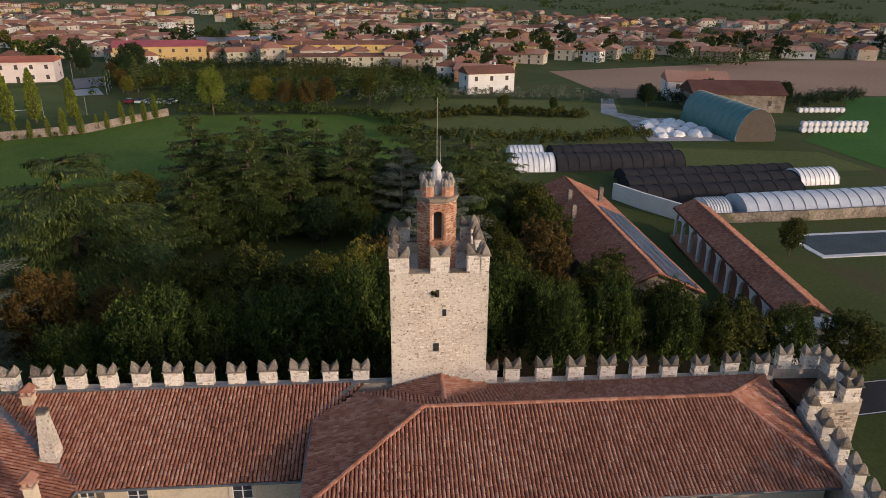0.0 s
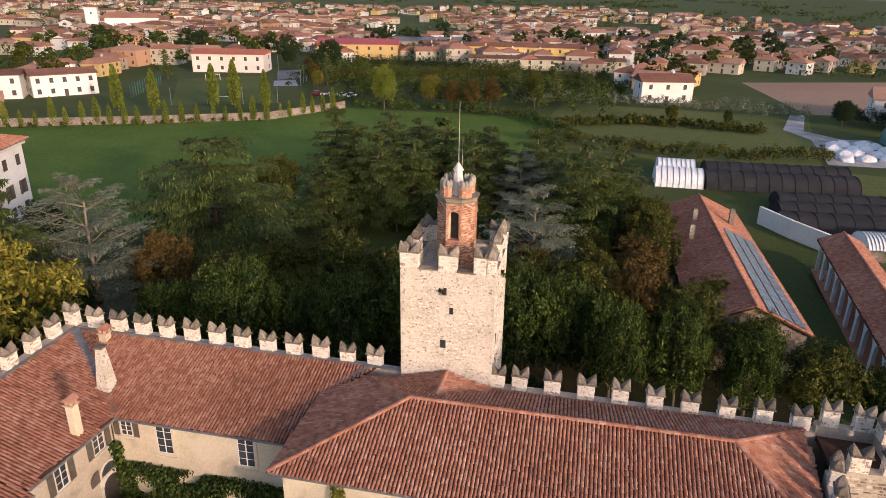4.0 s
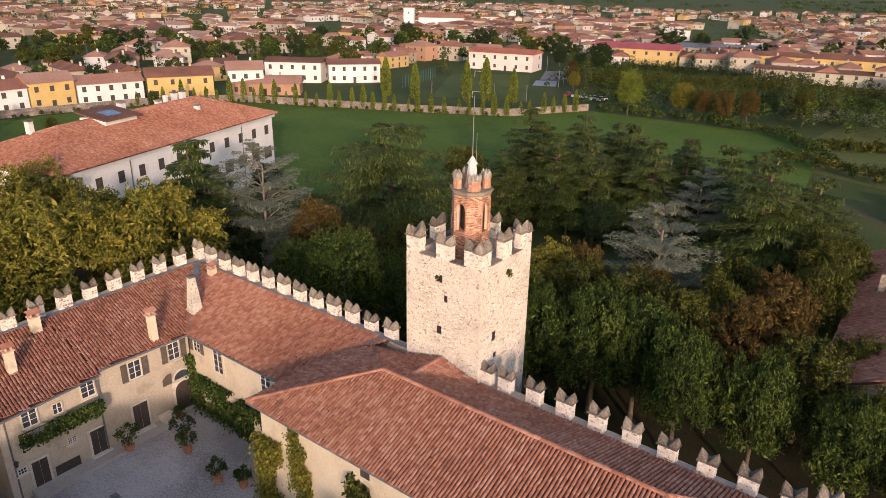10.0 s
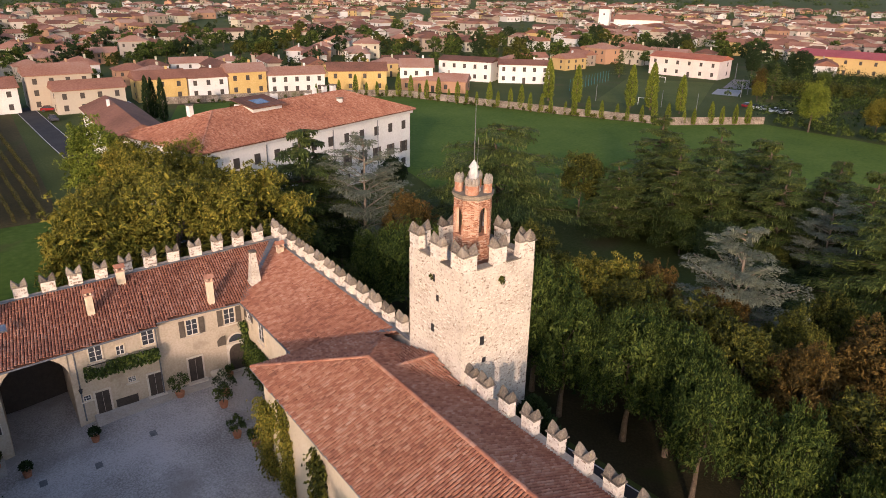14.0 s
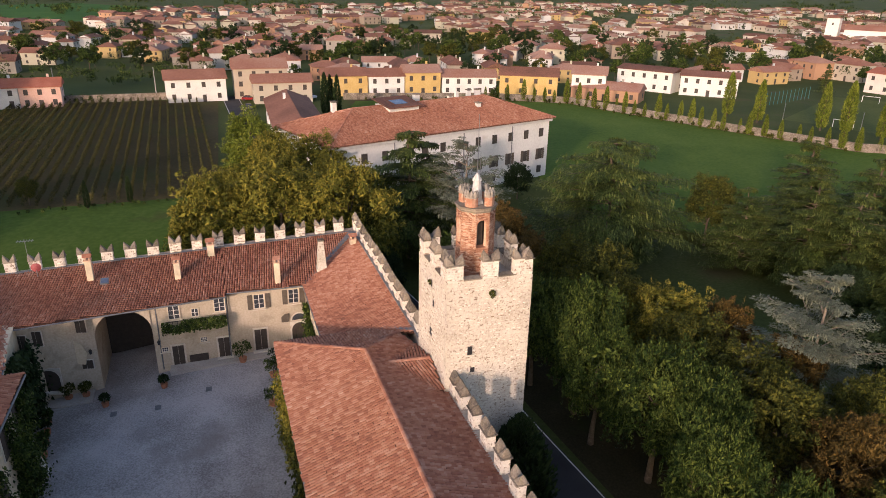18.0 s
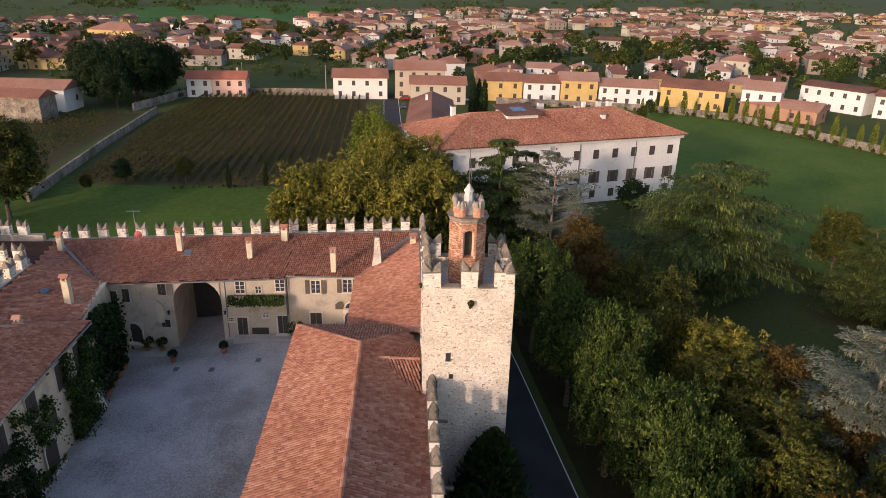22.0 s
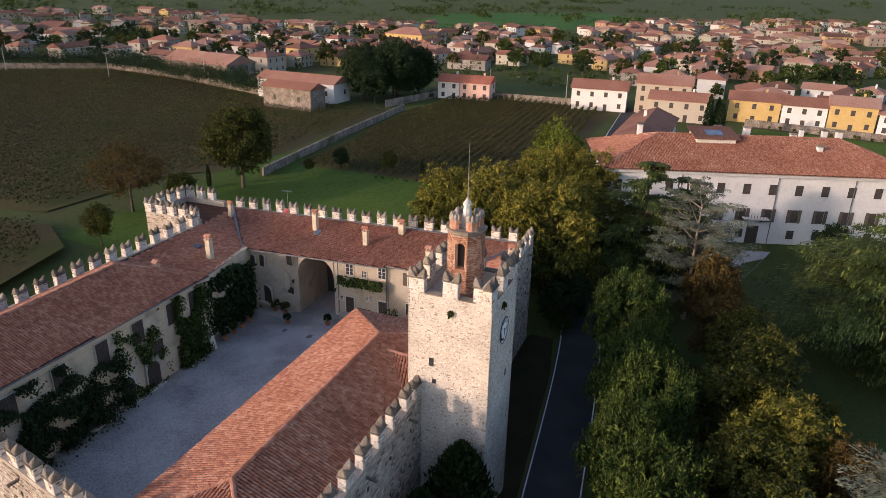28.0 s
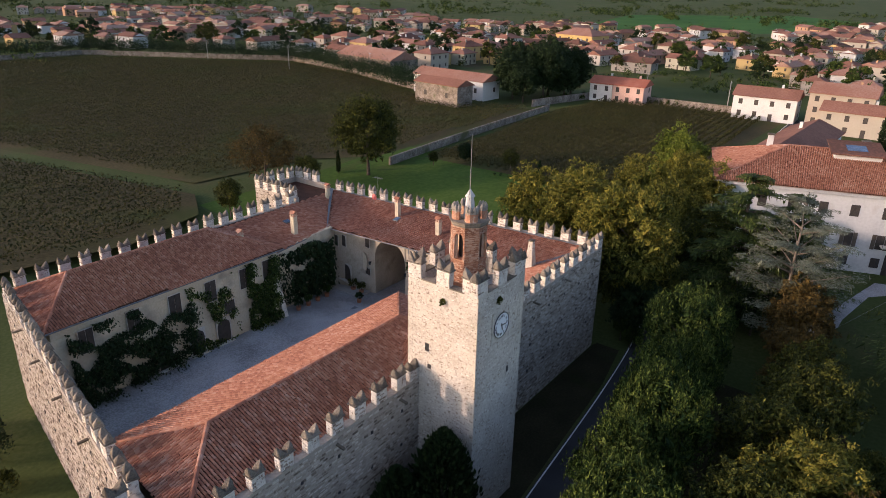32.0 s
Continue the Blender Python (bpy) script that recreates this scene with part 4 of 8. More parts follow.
sheet("field_green", [(98, 62), (96, 112), (132, 150), (150, 177), (330, 184), (330, 20), (110, 20)], FZ + 0.05, M_FIELD_G, "bright green young crop field", "field")
sheet("field_orchard", [(-6, 118), (0, 178), (70, 172), (60, 128), (56, 108), (22, 107)], FZ + 0.05, M_FIELD_D, "rough orchard field with scrub", "field")
sheet("field_beds", [(56, 84), (56, 106), (92, 100), (94, 84)], FZ + 0.06, M_FIELD_D, "vegetable beds in long rows", "field")
sheet("field_far", [(-530, -130), (-500, -245), (-760, -300), (-940, -160), (-830, -60), (-600, -90)], FZ + 0.05, M_FIELD_G, "bright green far crop field", "field")
sheet("vineyard_soil_a", [(-78.5, -16), (-78.5, -66), (-146, -70), (-182, -68), (-180, -13)], FZ + 0.04, M_VSOIL, "brown vineyard soil with thin grass", "field")
sheet("vineyard_soil_b", [(-60, -84), (-72, -74), (-146, -77), (-140, -112), (-165, -172), (-172, -215), (-120, -300), (-82, -300), (-20, -150), (-34, -86)], FZ + 0.04, M_VSOIL, "dark vineyard soil with thin grass", "field")
sheet("vineyard_soil_c", [(-30, -80), (-16, -146), (-78, -300), (60, -300), (40, -76), (-10, -66), (-24, -70)], FZ + 0.03, M_VSOIL, "dark vineyard soil with thin grass", "field")


M_DARKGROUND = mat("dark_ground", ramp3((0.022, 0.02, 0.01), (0.036, 0.032, 0.016), (0.06, 0.048, 0.024)), 0.95, 0.3, 5.0, 0.6, stain=((0.03, 0.036, 0.012), 0.25, 0.55))
# Sheet below the avenue: soil colour darkened to hold the trees' shade.
sheet("park_litter", [(-46, 9), (-34, 8.2), (-22, 8.6), (-3, 10.2), (12, 11.4), (30, 12.2), (50, 12.0), (50, 20), (26, 26), (24, 39), (-4, 34), (-20, 27), (-34, 22), (-46, 18)], GZ + 0.03, M_DARKGROUND, "dark soil and litter under the park trees, tree shade put into the colour", "ground cover")
sheet("verge_litter", [(-34, 0.2), (-29, -1.9), (-3.2, -1.9), (3.2, -1.9), (26, -2.0), (30, 6.4), (12, 5.7), (-3, 4.3), (-22, 2.5)], GZ + 0.025, M_DARKGROUND, "rough dark verge below the castle wall", "ground cover")


def meadow(name, x0, x1, y0, y1, label):
    """A piece of greener grass on the slope of the ground."""
    xs, ys = range(x0, x1 + 1, 8), range(y0, y1 + 1, 8)
    vs = [(x, y, ground_height(x, y) + 0.03) for y in ys for x in xs]
    n = len(xs)
    fs = [(j * n + i, j * n + i + 1, (j + 1) * n + i + 1, (j + 1) * n + i) for j in range(len(ys) - 1) for i in range(n - 1)]
    return tagged(mesh_ob(name, vs, fs, M_MEADOW, smooth=True), label, "meadow", kind="structure")


meadow("meadow_west", -84, -28, -76, -12, "green meadow between the castle and the vineyards")


def diamonds(pos, axis, wide, length, width, bendy=0.15):
    """Leaf-like rhombs: vertices and faces."""
    k = len(pos)
    vs = np.empty((k, 4, 3))
    l, w = np.asarray(length).reshape(-1, 1), np.asarray(width).reshape(-1, 1)
    vs[:, 0] = pos - axis * l / 2
    vs[:, 1] = pos + wide * w / 2
    vs[:, 2] = pos + axis * l / 2
    vs[:, 3] = pos - wide * w / 2
    nrm = np.cross(axis, wide)
    vs[:, 1] += nrm * w * bendy
    vs[:, 3] += nrm * w * bendy
    return vs.reshape(-1, 3), np.arange(k * 4).reshape(-1, 4)


def unit(v):
    return v / np.maximum(np.linalg.norm(v, axis=-1, keepdims=True), 1e-6)


def cloud(lobes, n, size, seed, up=0.5, inner=0.25):
    """Leaves over a set of ellipsoid lobes (centre, radii)."""
    rng = np.random.default_rng(seed)
    c = np.array([q[0] for q in lobes], float)
    r = np.array([q[1] for q in lobes], float)
    area = (r ** 2).mean(1)
    if len(lobes) > 8:
        area[0] *= 0.3
    pick = rng.choice(len(lobes), n, p=area / area.sum())
    d = unit(rng.normal(size=(n, 3)))
    d[:, 2] = np.where(d[:, 2] < -0.45, -d[:, 2], d[:, 2])
    f = np.where(rng.random(n) < inner, rng.uniform(0.45, 0.85, n), rng.normal(0.93, 0.12, n))
    pos = c[pick] + d * r[pick] * f[:, None]
    axis = unit(d * 0.7 + np.array([0, 0, up]) + rng.normal(0, 0.45, (n, 3)))
    wide = unit(np.cross(axis, rng.normal(size=(n, 3))))
    s = size * rng.uniform(0.65, 1.4, n)
    return diamonds(pos, axis, wide, s * 1.5, s * 0.75)


def trunk_mesh(height, r0, forks, seed):
    """A tapered trunk with limbs."""
    rng = random.Random(seed)
    bm = bmesh.new()
    def limb(a, b, ra, rb, sides=7):
        d = b - a
        m = Matrix.Translation((a + b) / 2) @ d.to_track_quat("Z", "Y").to_matrix().to_4x4()
        bmesh.ops.create_cone(bm, cap_ends=True, segments=sides, radius1=ra, radius2=rb, depth=d.length, matrix=m)
    a = Vector((0, 0, -0.3))
    r = r0
    for i in range(4):
        b = Vector((rng.uniform(-0.15, 0.15) * i, rng.uniform(-0.15, 0.15) * i, height * (i + 1) / 4))
        limb(a, b, r, r * 0.72, 9)
        if i >= 1:
            for k in range(forks):
                w = rng.uniform(0, 6.28)
                e = b + Vector((math.cos(w), math.sin(w), rng.uniform(0.5, 1.1))) * height * rng.uniform(0.2, 0.32)
                limb(b - Vector((0, 0, 0.3)), e, r * 0.4, r * 0.12, 5)
        a, r = b, r * 0.72
    return bm


def leaf_shell(centre, radii, n, size, rng, tilt=0.55, up=0.35, long=1.6, wide=0.62, below=-0.35, rise=0.2):
    """Leaves over many small clumps: each leaf faces outwards from its clump, a little upwards."""
    c, r = np.repeat(centre, n, 0), np.repeat(radii, n, 0)
    m = len(c)
    d = unit(rng.normal(size=(m, 3)))
    d[:, 2] = np.where(d[:, 2] < below, -d[:, 2], d[:, 2])
    pos = c + d * r * np.where(rng.random(m) < 0.22, rng.uniform(1.0, 1.3, m), rng.uniform(0.6, 1.0, m))[:, None]
    nrm = unit(d + np.array([0, 0, up]) + rng.normal(0, tilt, (m, 3)))
    axis = unit(unit(np.cross(nrm, rng.normal(size=(m, 3)))) * (1 - rise) + (d * 0.6 + np.array([0, 0, 0.8])) * rise)
    s = size * rng.uniform(0.65, 1.4, m)
    return diamonds(pos, axis, unit(np.cross(nrm, axis)), s * long, s * wide)


def stack(*sets):
    """Several vertex and face sets as one."""
    V, F, k = [], [], 0
    for v, f in sets:
        V.append(v)
        F.append(f + k)
        k += len(v)
    return np.concatenate(V), np.concatenate(F)


def broadleaf(name, h, rad, leaves, seed, n=5200, size=0.34, tall=0.62, lobes=11, sprigs=0):
    """A tree about h high, its foot at the origin: boughs carry lobes, lobes carry clumps of leaves."""
    rng = np.random.default_rng(seed + 400)
    t = thing(name, "", "")
    part("trunk", trunk_mesh(h * 0.62, h * 0.022 + 0.06, 3, seed), M_BARK, t)
    cz, rz = h * (1 - tall / 2), h * tall / 2
    e = np.clip((np.arange(lobes) + 0.5) / lobes * 1.75 - 0.8 + rng.normal(0, 0.07, lobes), -0.85, 0.97)
    w = np.arange(lobes) * 2.4 + rng.uniform(-0.5, 0.5, lobes)
    q = np.sqrt(1 - e * e) * rng.uniform(0.5, 0.82, lobes)
    lc = np.stack([rad * q * np.cos(w), rad * q * np.sin(w), cz + rz * e * 0.7], 1)
    lr = rng.uniform(0.2, 0.33, lobes)[:, None] * np.array([[rad, rad, rz * 1.05]])
    per = 9
    d = unit(rng.normal(size=(lobes * per, 3)))
    d[:, 2] = np.where(d[:, 2] < -0.3, -d[:, 2], d[:, 2])
    cc = np.repeat(lc, per, 0) + d * np.repeat(lr, per, 0) * rng.uniform(0.6, 1.35, (lobes * per, 1))
    k = rng.uniform(0.06, 0.12, lobes * per)[:, None] * rad
    cr = np.concatenate([k, k, k * (2.1 if sprigs >= 30 else 1.0)], 1)
    m = max(6, int(n * 0.86 / len(cc)))
    rise = 0.6 if sprigs >= 30 else 0.25
    sets = [leaf_shell(cc, cr, m, size, rng, 0.7, wide=0.5 if sprigs >= 30 else 0.62, rise=rise), leaf_shell(np.concatenate([lc, [[0, 0, cz]]]), np.concatenate([lr * 0.72, [[rad * 0.5, rad * 0.5, rz * 0.72]]]), max(10, int(n * 0.2 / lobes)), size * 1.9, rng, 0.9, 0.2)]
    if sprigs:
        d = unit(rng.normal(size=(sprigs, 3)))
        d[:, 2] = np.abs(d[:, 2]) * 1.2 - 0.25
        sc = np.array([0, 0, cz]) + d * np.array([rad * 0.92, rad * 0.92, rz * 0.92])
        kk = np.full((sprigs, 1), rad * 0.035)
        sets.append(leaf_shell(sc, np.concatenate([kk, kk, kk * 7], 1), 30, size * 0.9, rng, 0.5, 0.1, 1.7, 0.5, -0.9, 0.75))
    v, f = stack(*sets)
    mesh_ob("crown", v, f, leaves, t)
    return t


M_PALEBARK = mat("pale_bark", ramp3((0.13, 0.105, 0.08), (0.2, 0.165, 0.13), (0.28, 0.24, 0.2)), 0.95, 3, 14, 0.6)


def cedar(name, h, rad, leaves, seed, tiers=11, per=7, droop=0.25, pads=5, each=44, size=0.34, dome=0.0, rise=0.12, hang=0.2, bark=None):
    """A conifer: level boughs in tiers, each bearing flat pads of needles whose tips hang."""
    rng = np.random.default_rng(seed)
    t = thing(name, "", "")
    bark = bark or M_BARK
    part("trunk", trunk_mesh(h * (0.8 if dome else 0.92), h * 0.02 + 0.08, 0, seed), bark, t)
    up = np.array([0, 0, 1.0])
    C, D, L, Wd = [], [], [], []
    bm = bmesh.new()
    for i in range(tiers):
        q = (i + 0.5) / tiers
        reach0 = rad * (1 - q ** 2.2) ** 0.6 * (0.72 + 0.28 * min(1.0, q * 3.5)) if dome else rad * (1.03 - q) ** 0.72
        for j in range(per if q < 0.75 else max(4, per - 2)):
            w = 6.283 * (j + rng.uniform(-0.35, 0.35)) / per + i * 1.9
            reach = max(0.9, reach0 * rng.uniform(0.68, 1.16))
            d = np.array([math.cos(w), math.sin(w), 0.0])
            side = np.array([-d[1], d[0], 0.0])
            z0 = h * (0.1 + 0.86 * q) + rng.uniform(-0.22, 0.22) * h / tiers
            m = max(3, int(round(pads * (0.35 + 0.75 * reach / rad))))
            for a in range(m):
                x = 0.3 + 0.62 * (a + rng.uniform(0.1, 0.9)) / m
                off = rng.uniform(-0.34, 0.34) * x * (1.25 - x)
                C.append(d * x * reach + side * off * 1.6 * reach + up * (z0 + rise * x * reach - droop * x * x * reach * 0.55 + rng.normal(0, 0.1)))
                D.append(unit(d + side * (off * 2.2 + rng.normal(0, 0.25))))
                L.append(reach * 0.17 * rng.uniform(0.7, 1.25) + 0.4)
            end = Vector((*(d * reach * 0.85)[:2], z0 + rise * 0.85 * reach - droop * 0.4 * reach - 0.08))
            a0 = Vector((0, 0, z0 - 0.1))
            mm = Matrix.Translation((a0 + end) / 2) @ (end - a0).to_track_quat("Z", "Y").to_matrix().to_4x4()
            bmesh.ops.create_cone(bm, cap_ends=False, segments=4, radius1=0.1, radius2=0.02, depth=(end - a0).length, matrix=mm)
    C, D, L = np.array(C), np.array(D), np.array(L)
    k = np.repeat(np.arange(len(C)), each)
    n = len(k)
    S = np.cross(D, up)
    x = rng.uniform(-1, 1, n)
    y = rng.uniform(-1, 1, n) * np.sqrt(np.clip(1.15 - x * x, 0.1, 1)) * 0.62
    sag = droop * (0.2 + 0.5 * np.clip(x, 0, 1) ** 2 + 0.5 * y * y) * L[k]
    pos = C[k] + D[k] * (x * L[k])[:, None] + S[k] * (y * L[k])[:, None] - up * (sag + np.abs(rng.normal(0, 0.06, n)))[:, None]
    axis = unit(D[k] * 0.9 + S[k] * (y * 1.3 + rng.normal(0, 0.18, n))[:, None] - up * (droop * (0.25 + 0.7 * np.abs(x)))[:, None])
    nrm = unit(up + D[k] * (0.3 + 0.5 * x)[:, None] + S[k] * (y * 0.7)[:, None] + rng.normal(0, 0.22, (n, 3)))
    wide = unit(np.cross(nrm, axis))
    s = size * rng.uniform(0.6, 1.35, n)
    sets = [diamonds(pos, axis, wide, s * 1.7, s * 0.5, -0.1)]
    if hang:
        # tips that hang from the pads' edges
        m = int(n * hang)
        kk = rng.integers(0, len(C), m)
        w = rng.uniform(-1.9, 1.9, m)
        r = L[kk] * rng.uniform(0.75, 1.05, m)
        dn = rng.random(m)
        hp = C[kk] + D[kk] * (np.cos(w) * r)[:, None] + S[kk] * (np.sin(w) * r * 0.62)[:, None] - up * ((0.15 + dn * 0.9) * droop * 1.5 + 0.1)[:, None]
        ax = unit(-up + D[kk] * 0.25 + rng.normal(0, 0.18, (m, 3)))
        s = size * rng.uniform(0.7, 1.5, m)
        sets.append(diamonds(hp, ax, unit(np.cross(ax, D[kk] + rng.normal(0, 0.4, (m, 3)))), s * 2.0, s * 0.45))
    v, f = stack(*sets)
    part("branchwork", bm, bark, t)["kind"] = "stuff"
    mesh_ob("crown", v, f, leaves, t)
    return t


def column(name, h, rad, leaves, seed, n=1500, size=0.3):
    """A cypress or poplar: a narrow upright crown."""
    rng = np.random.default_rng(seed)
    t = thing(name, "", "")
    part("trunk", tube(rad * 0.16 + 0.03, 0.03, -0.3, h * 0.8, 7), M_BARK, t)
    z = rng.uniform(0.08, 1.0, n)
    prof = np.sin(np.clip(z * 0.93 + 0.07, 0, 1) * math.pi) ** 0.6 * (1.15 - 0.4 * z)
    w = rng.uniform(0, 6.283, n)
    r = rad * prof * rng.normal(0.85, 0.16, n)
    pos = np.stack([r * np.cos(w), r * np.sin(w), z * h], 1)
    axis = unit(np.stack([np.cos(w) * 0.5, np.sin(w) * 0.5, 1.0 + 0 * w], 1) + rng.normal(0, 0.25, (n, 3)))
    wide = unit(np.cross(axis, rng.normal(size=(n, 3))))
    s = size * rng.uniform(0.7, 1.4, n)
    v, f = diamonds(pos, axis, wide, s * 1.7, s * 0.7)
    mesh_ob("crown", v, f, leaves, t)
    return t


_planted = {}


def plant(key, maker, x, y, label, scale=1.0, z=None, category="tree", group="", tilt=0.0):
    """Puts a tree of a known make in the ground, building it the first time."""
    if key not in _planted:
        ob = maker()
        _planted[key] = ob
    else:
        src = _planted[key]
        ob = copy_thing(src, Matrix.Identity(4))
    ob.matrix_world = pose(x, y, (ground_height(x, y) if z is None else z) - 0.05, tilt, 0, (x * 37 + y * 91) % 360) @ Matrix.Diagonal((scale, scale, scale, 1))
    return tagged(ob, label, category, group)


def bl(kind, x, y, top, label, rad=None, group=""):
    """A broadleaf of a kind, scaled so that its top stands at the height top."""
    base = ground_height(x, y)
    var = int(abs(x * 7 + y * 13)) % 3
    h0 = 13.0
    leaves, tall, lob = {"green": (L_GREEN, 0.88, 12), "olive": (L_OLIVE, 0.9, 13), "yellow": (L_YELLOW, 0.9, 12), "rust": (L_RUST, 0.88, 12), "dark": (L_DARK, 0.97, 18), "lime": (L_LIME, 0.93, 13)}[kind]
    r0 = {"green": 4.9, "olive": 5.3, "yellow": 5.4, "rust": 4.8, "dark": 6.6, "lime": 5.2}[kind]
    make = lambda: broadleaf(kind + "_tree" if kind != "olive" else "broadleaf_tree", h0, r0 * 0.92, leaves, var * 31 + len(kind), 16000, 0.185 if kind != "dark" else 0.26, tall, lob * 3, {"green": 46, "olive": 12, "yellow": 10, "rust": 20, "dark": 0, "lime": 12}[kind])
    ob = plant((kind, var), make, x, y, label, (top - base) / h0, group=group)
    wide = 0.78 + 0.3 * ((x * 5.3 + y * 2.9) % 1)
    ob.matrix_world = ob.matrix_world @ Matrix.Diagonal((wide, wide * (0.92 + 0.16 * ((x * 3.1) % 1)), 1, 1))
    return ob


random.seed(4)
# avenue beyond the road
for x, y, top, kind in ((-28.5, 9.6, 1.2, "green"), (-22.2, 9.8, 4.0, "green"), (-17.2, 11.8, 2.0, "green"), (-12.0, 11.4, 3.2, "green"), (-6.4, 13.2, 4.6, "green"), (-2.0, 12.4, 3.0, "green"), (3.6, 14.4, 3.2, "green"), (7.0, 15.6, 3.0, "green"), (11.6, 12.6, 2.8, "green"), (17.2, 13.4, 2.2, "green"), (23, 13.2, 1.2, "green"), (28.5, 13.4, 0.4, "olive"), (34, 12.8, -0.4, "green"), (40, 12.4, -1.0, "olive"), (46, 12.2, -1.4, "green")):
    bl(kind, x, y, top, "leafy green roadside tree with upright sprigs", group="roadside trees")
for x, y, top, kind in ((-34.2, 17.4, 2.8, "rust"), (-28.5, 18.6, 0.6, "rust"), (-22.5, 20.5, 2.4, "olive"), (-16.8, 21.6, 3.2, "olive"), (-11.5, 19.5, 2.4, "olive"), (-9.6, 23.0, 1.6, "yellow"), (-5.4, 22.6, 2.6, "yellow"), (-1.0, 20.6, 2.8, "olive"), (3.4, 22.4, 2.2, "olive"), (-3.8, 27.0, 2.0, "rust"), (8.6, 21.6, 2.6, "olive"), (13.5, 22.6, 2.2, "rust"), (19, 21.4, 1.0, "olive"), (25, 20, -0.6, "olive")):
    bl(kind, x, y, top, "park tree turning yellow and rust in autumn", group="autumn park trees")
for x, y, top, kind in ((-42, 12, -1.5, "dark"), (-15, 26.5, -1.6, "olive"), (3.0, 27.5, 1.4, "rust"), (9.5, 28.5, 1.8, "olive"), (14.5, 32, 1.6, "rust"), (17, 39, 1.6, "olive"), (16, 46, 2.5, "olive"), (-2, 45, -1.5, "dark"), (-63.5, 33.5, -0.8, "dark"), (18, 52, 0.5, "olive"), (9, 37, 0.8, "olive"), (22, 29, -1.0, "olive")):
    bl(kind, x, y, top, "shaded park tree under the cedars", group="park trees")


def cd(kind, x, y, top, label, wide=1.0, group="park cedars"):
    base = ground_height(x, y)
    var = int(abs(x * 3 + y * 5)) % 2
    if kind == "cedar":
        make = lambda: cedar("cedar_tree", 18.0, 9.0, L_CEDAR, 5 + var, 8, 10, 0.3, 9, 64, 0.27, 0.0, 0.12, 0.12)
    elif kind == "blue":
        make = lambda: cedar("blue_cedar_tree", 18.0, 8.6, L_BLUE, 15 + var, 7, 7, 0.14, 9, 90, 0.22, 1.0, 0.42, 0.04, M_PALEBARK)
    elif kind == "weeping":
        make = lambda: cedar("weeping_cedar_tree", 18.0, 11.5, L_CEDAR, 25 + var, 6, 10, 0.55, 11, 80, 0.28, 1.0, 0.3, 0.2)
    else:
        make = lambda: cedar("conifer_tree", 18.0, 5.0, L_CEDAR, 35 + var, 12, 6, 0.2, 4, 26, 0.46)
    ob = plant((kind, var), make, x, y, label, (top - base) / 18.0, group=group)
    ob.matrix_world = ob.matrix_world @ Matrix.Diagonal((wide, wide, 1, 1))
    return ob


for x, y, top, kind in ((-39.5, 36.5, 9.2, "weeping"), (-32.3, 64, 9.0, "cedar"), (-23, 56, 7.0, "cedar"), (-14.3, 64, 8.4, "cedar"), (-20, 72, 7.0, "cedar"), (-5, 62, 5.6, "cedar"), (-8, 72, 6.0, "cedar"), (8.2, 50, 9.8, "cedar"), (12.8, 56, 7.0, "cedar"), (3, 68, 6.0, "cedar"), (-24.5, 68, 8.4, "cedar"), (-8.5, 58.5, 7.6, "cedar"), (0.5, 62, 7.6, "cedar"), (-17.5, 57, 6.6, "cedar"), (-27.5, 60, 7.2, "cedar"), (-45.5, 8.6, 10.8, "cedar"), (-51, 13, 8.0, "cedar"), (-30, 52, 4.0, "cedar")):
    cd(kind, x, y, top, "spreading dark green cedar with level drooping sprays", {"weeping": 1.2}.get(kind, 1.12 if x > 5 else 1.0))
for x, y, top in ((3.0, 29.6, 8.0), (-40.8, 15.0, 10.0), (-1, 56, 5.0)):
    cd("blue", x, y, top, "silver-grey blue cedar with open branches", 0.78, group="silver cedars")
bl("olive", -38.2, 53.1, 2.8, "bronze-leaved rounded tree on the lawn", group="park trees")
fill = random.Random(21)
for i in range(7):
    for j in range(3):
        x, y = -18 + i * 5.6 + fill.uniform(-2.0, 2.0), 53 + j * 7.0 + fill.uniform(-2, 2)
        if x > 16:
            continue
        bl(fill.choice(("olive", "dark", "green", "dark")), x, y, fill.uniform(-3.5, -1.0), "shaded park tree under the cedars", group="park trees")
bl("olive", -28.7, -68, -1.5, "leafy tree by the vineyard track", group="park trees")
# chestnuts and limes west of the castle
for x, y, top, kind in ((-36.0, -1.6, 9.0, "yellow"), (-39.5, -9.2, 8.6, "yellow"), (-41, -16.6, 7.0, "yellow"), (-49, -15, 5.6, "yellow"), (-55, -8, 7.5, "yellow"), (-62.5, -1.0, 6.4, "yellow"), (-77, -10.4, 7.6, "lime"), (-71, -7, 5.5, "yellow"), (-50, -1, 6.0, "yellow"), (-47, 3.4, 4.5, "olive")):
    bl(kind, x, y, top, "large chestnut tree with yellowing crown", group="chestnut trees")
for x, y, top, kind in ((-44, -66, 0.0, "olive"), (-80.5, -45.0, -2.2, "olive"), (-80, -56, -2.6, "dark"), (-74, -60, -4.0, "olive")):
    bl(kind, x, y, top, "single tree standing by the vineyards", group="vineyard trees")
plant("lone", lambda: broadleaf("field_tree", 16, 7.2, L_OLIVE, 91, 26000, 0.24, 0.95, 40, 8), -60.4, -66.0, "tall dense green tree alone by the vineyard wall", 1.0)
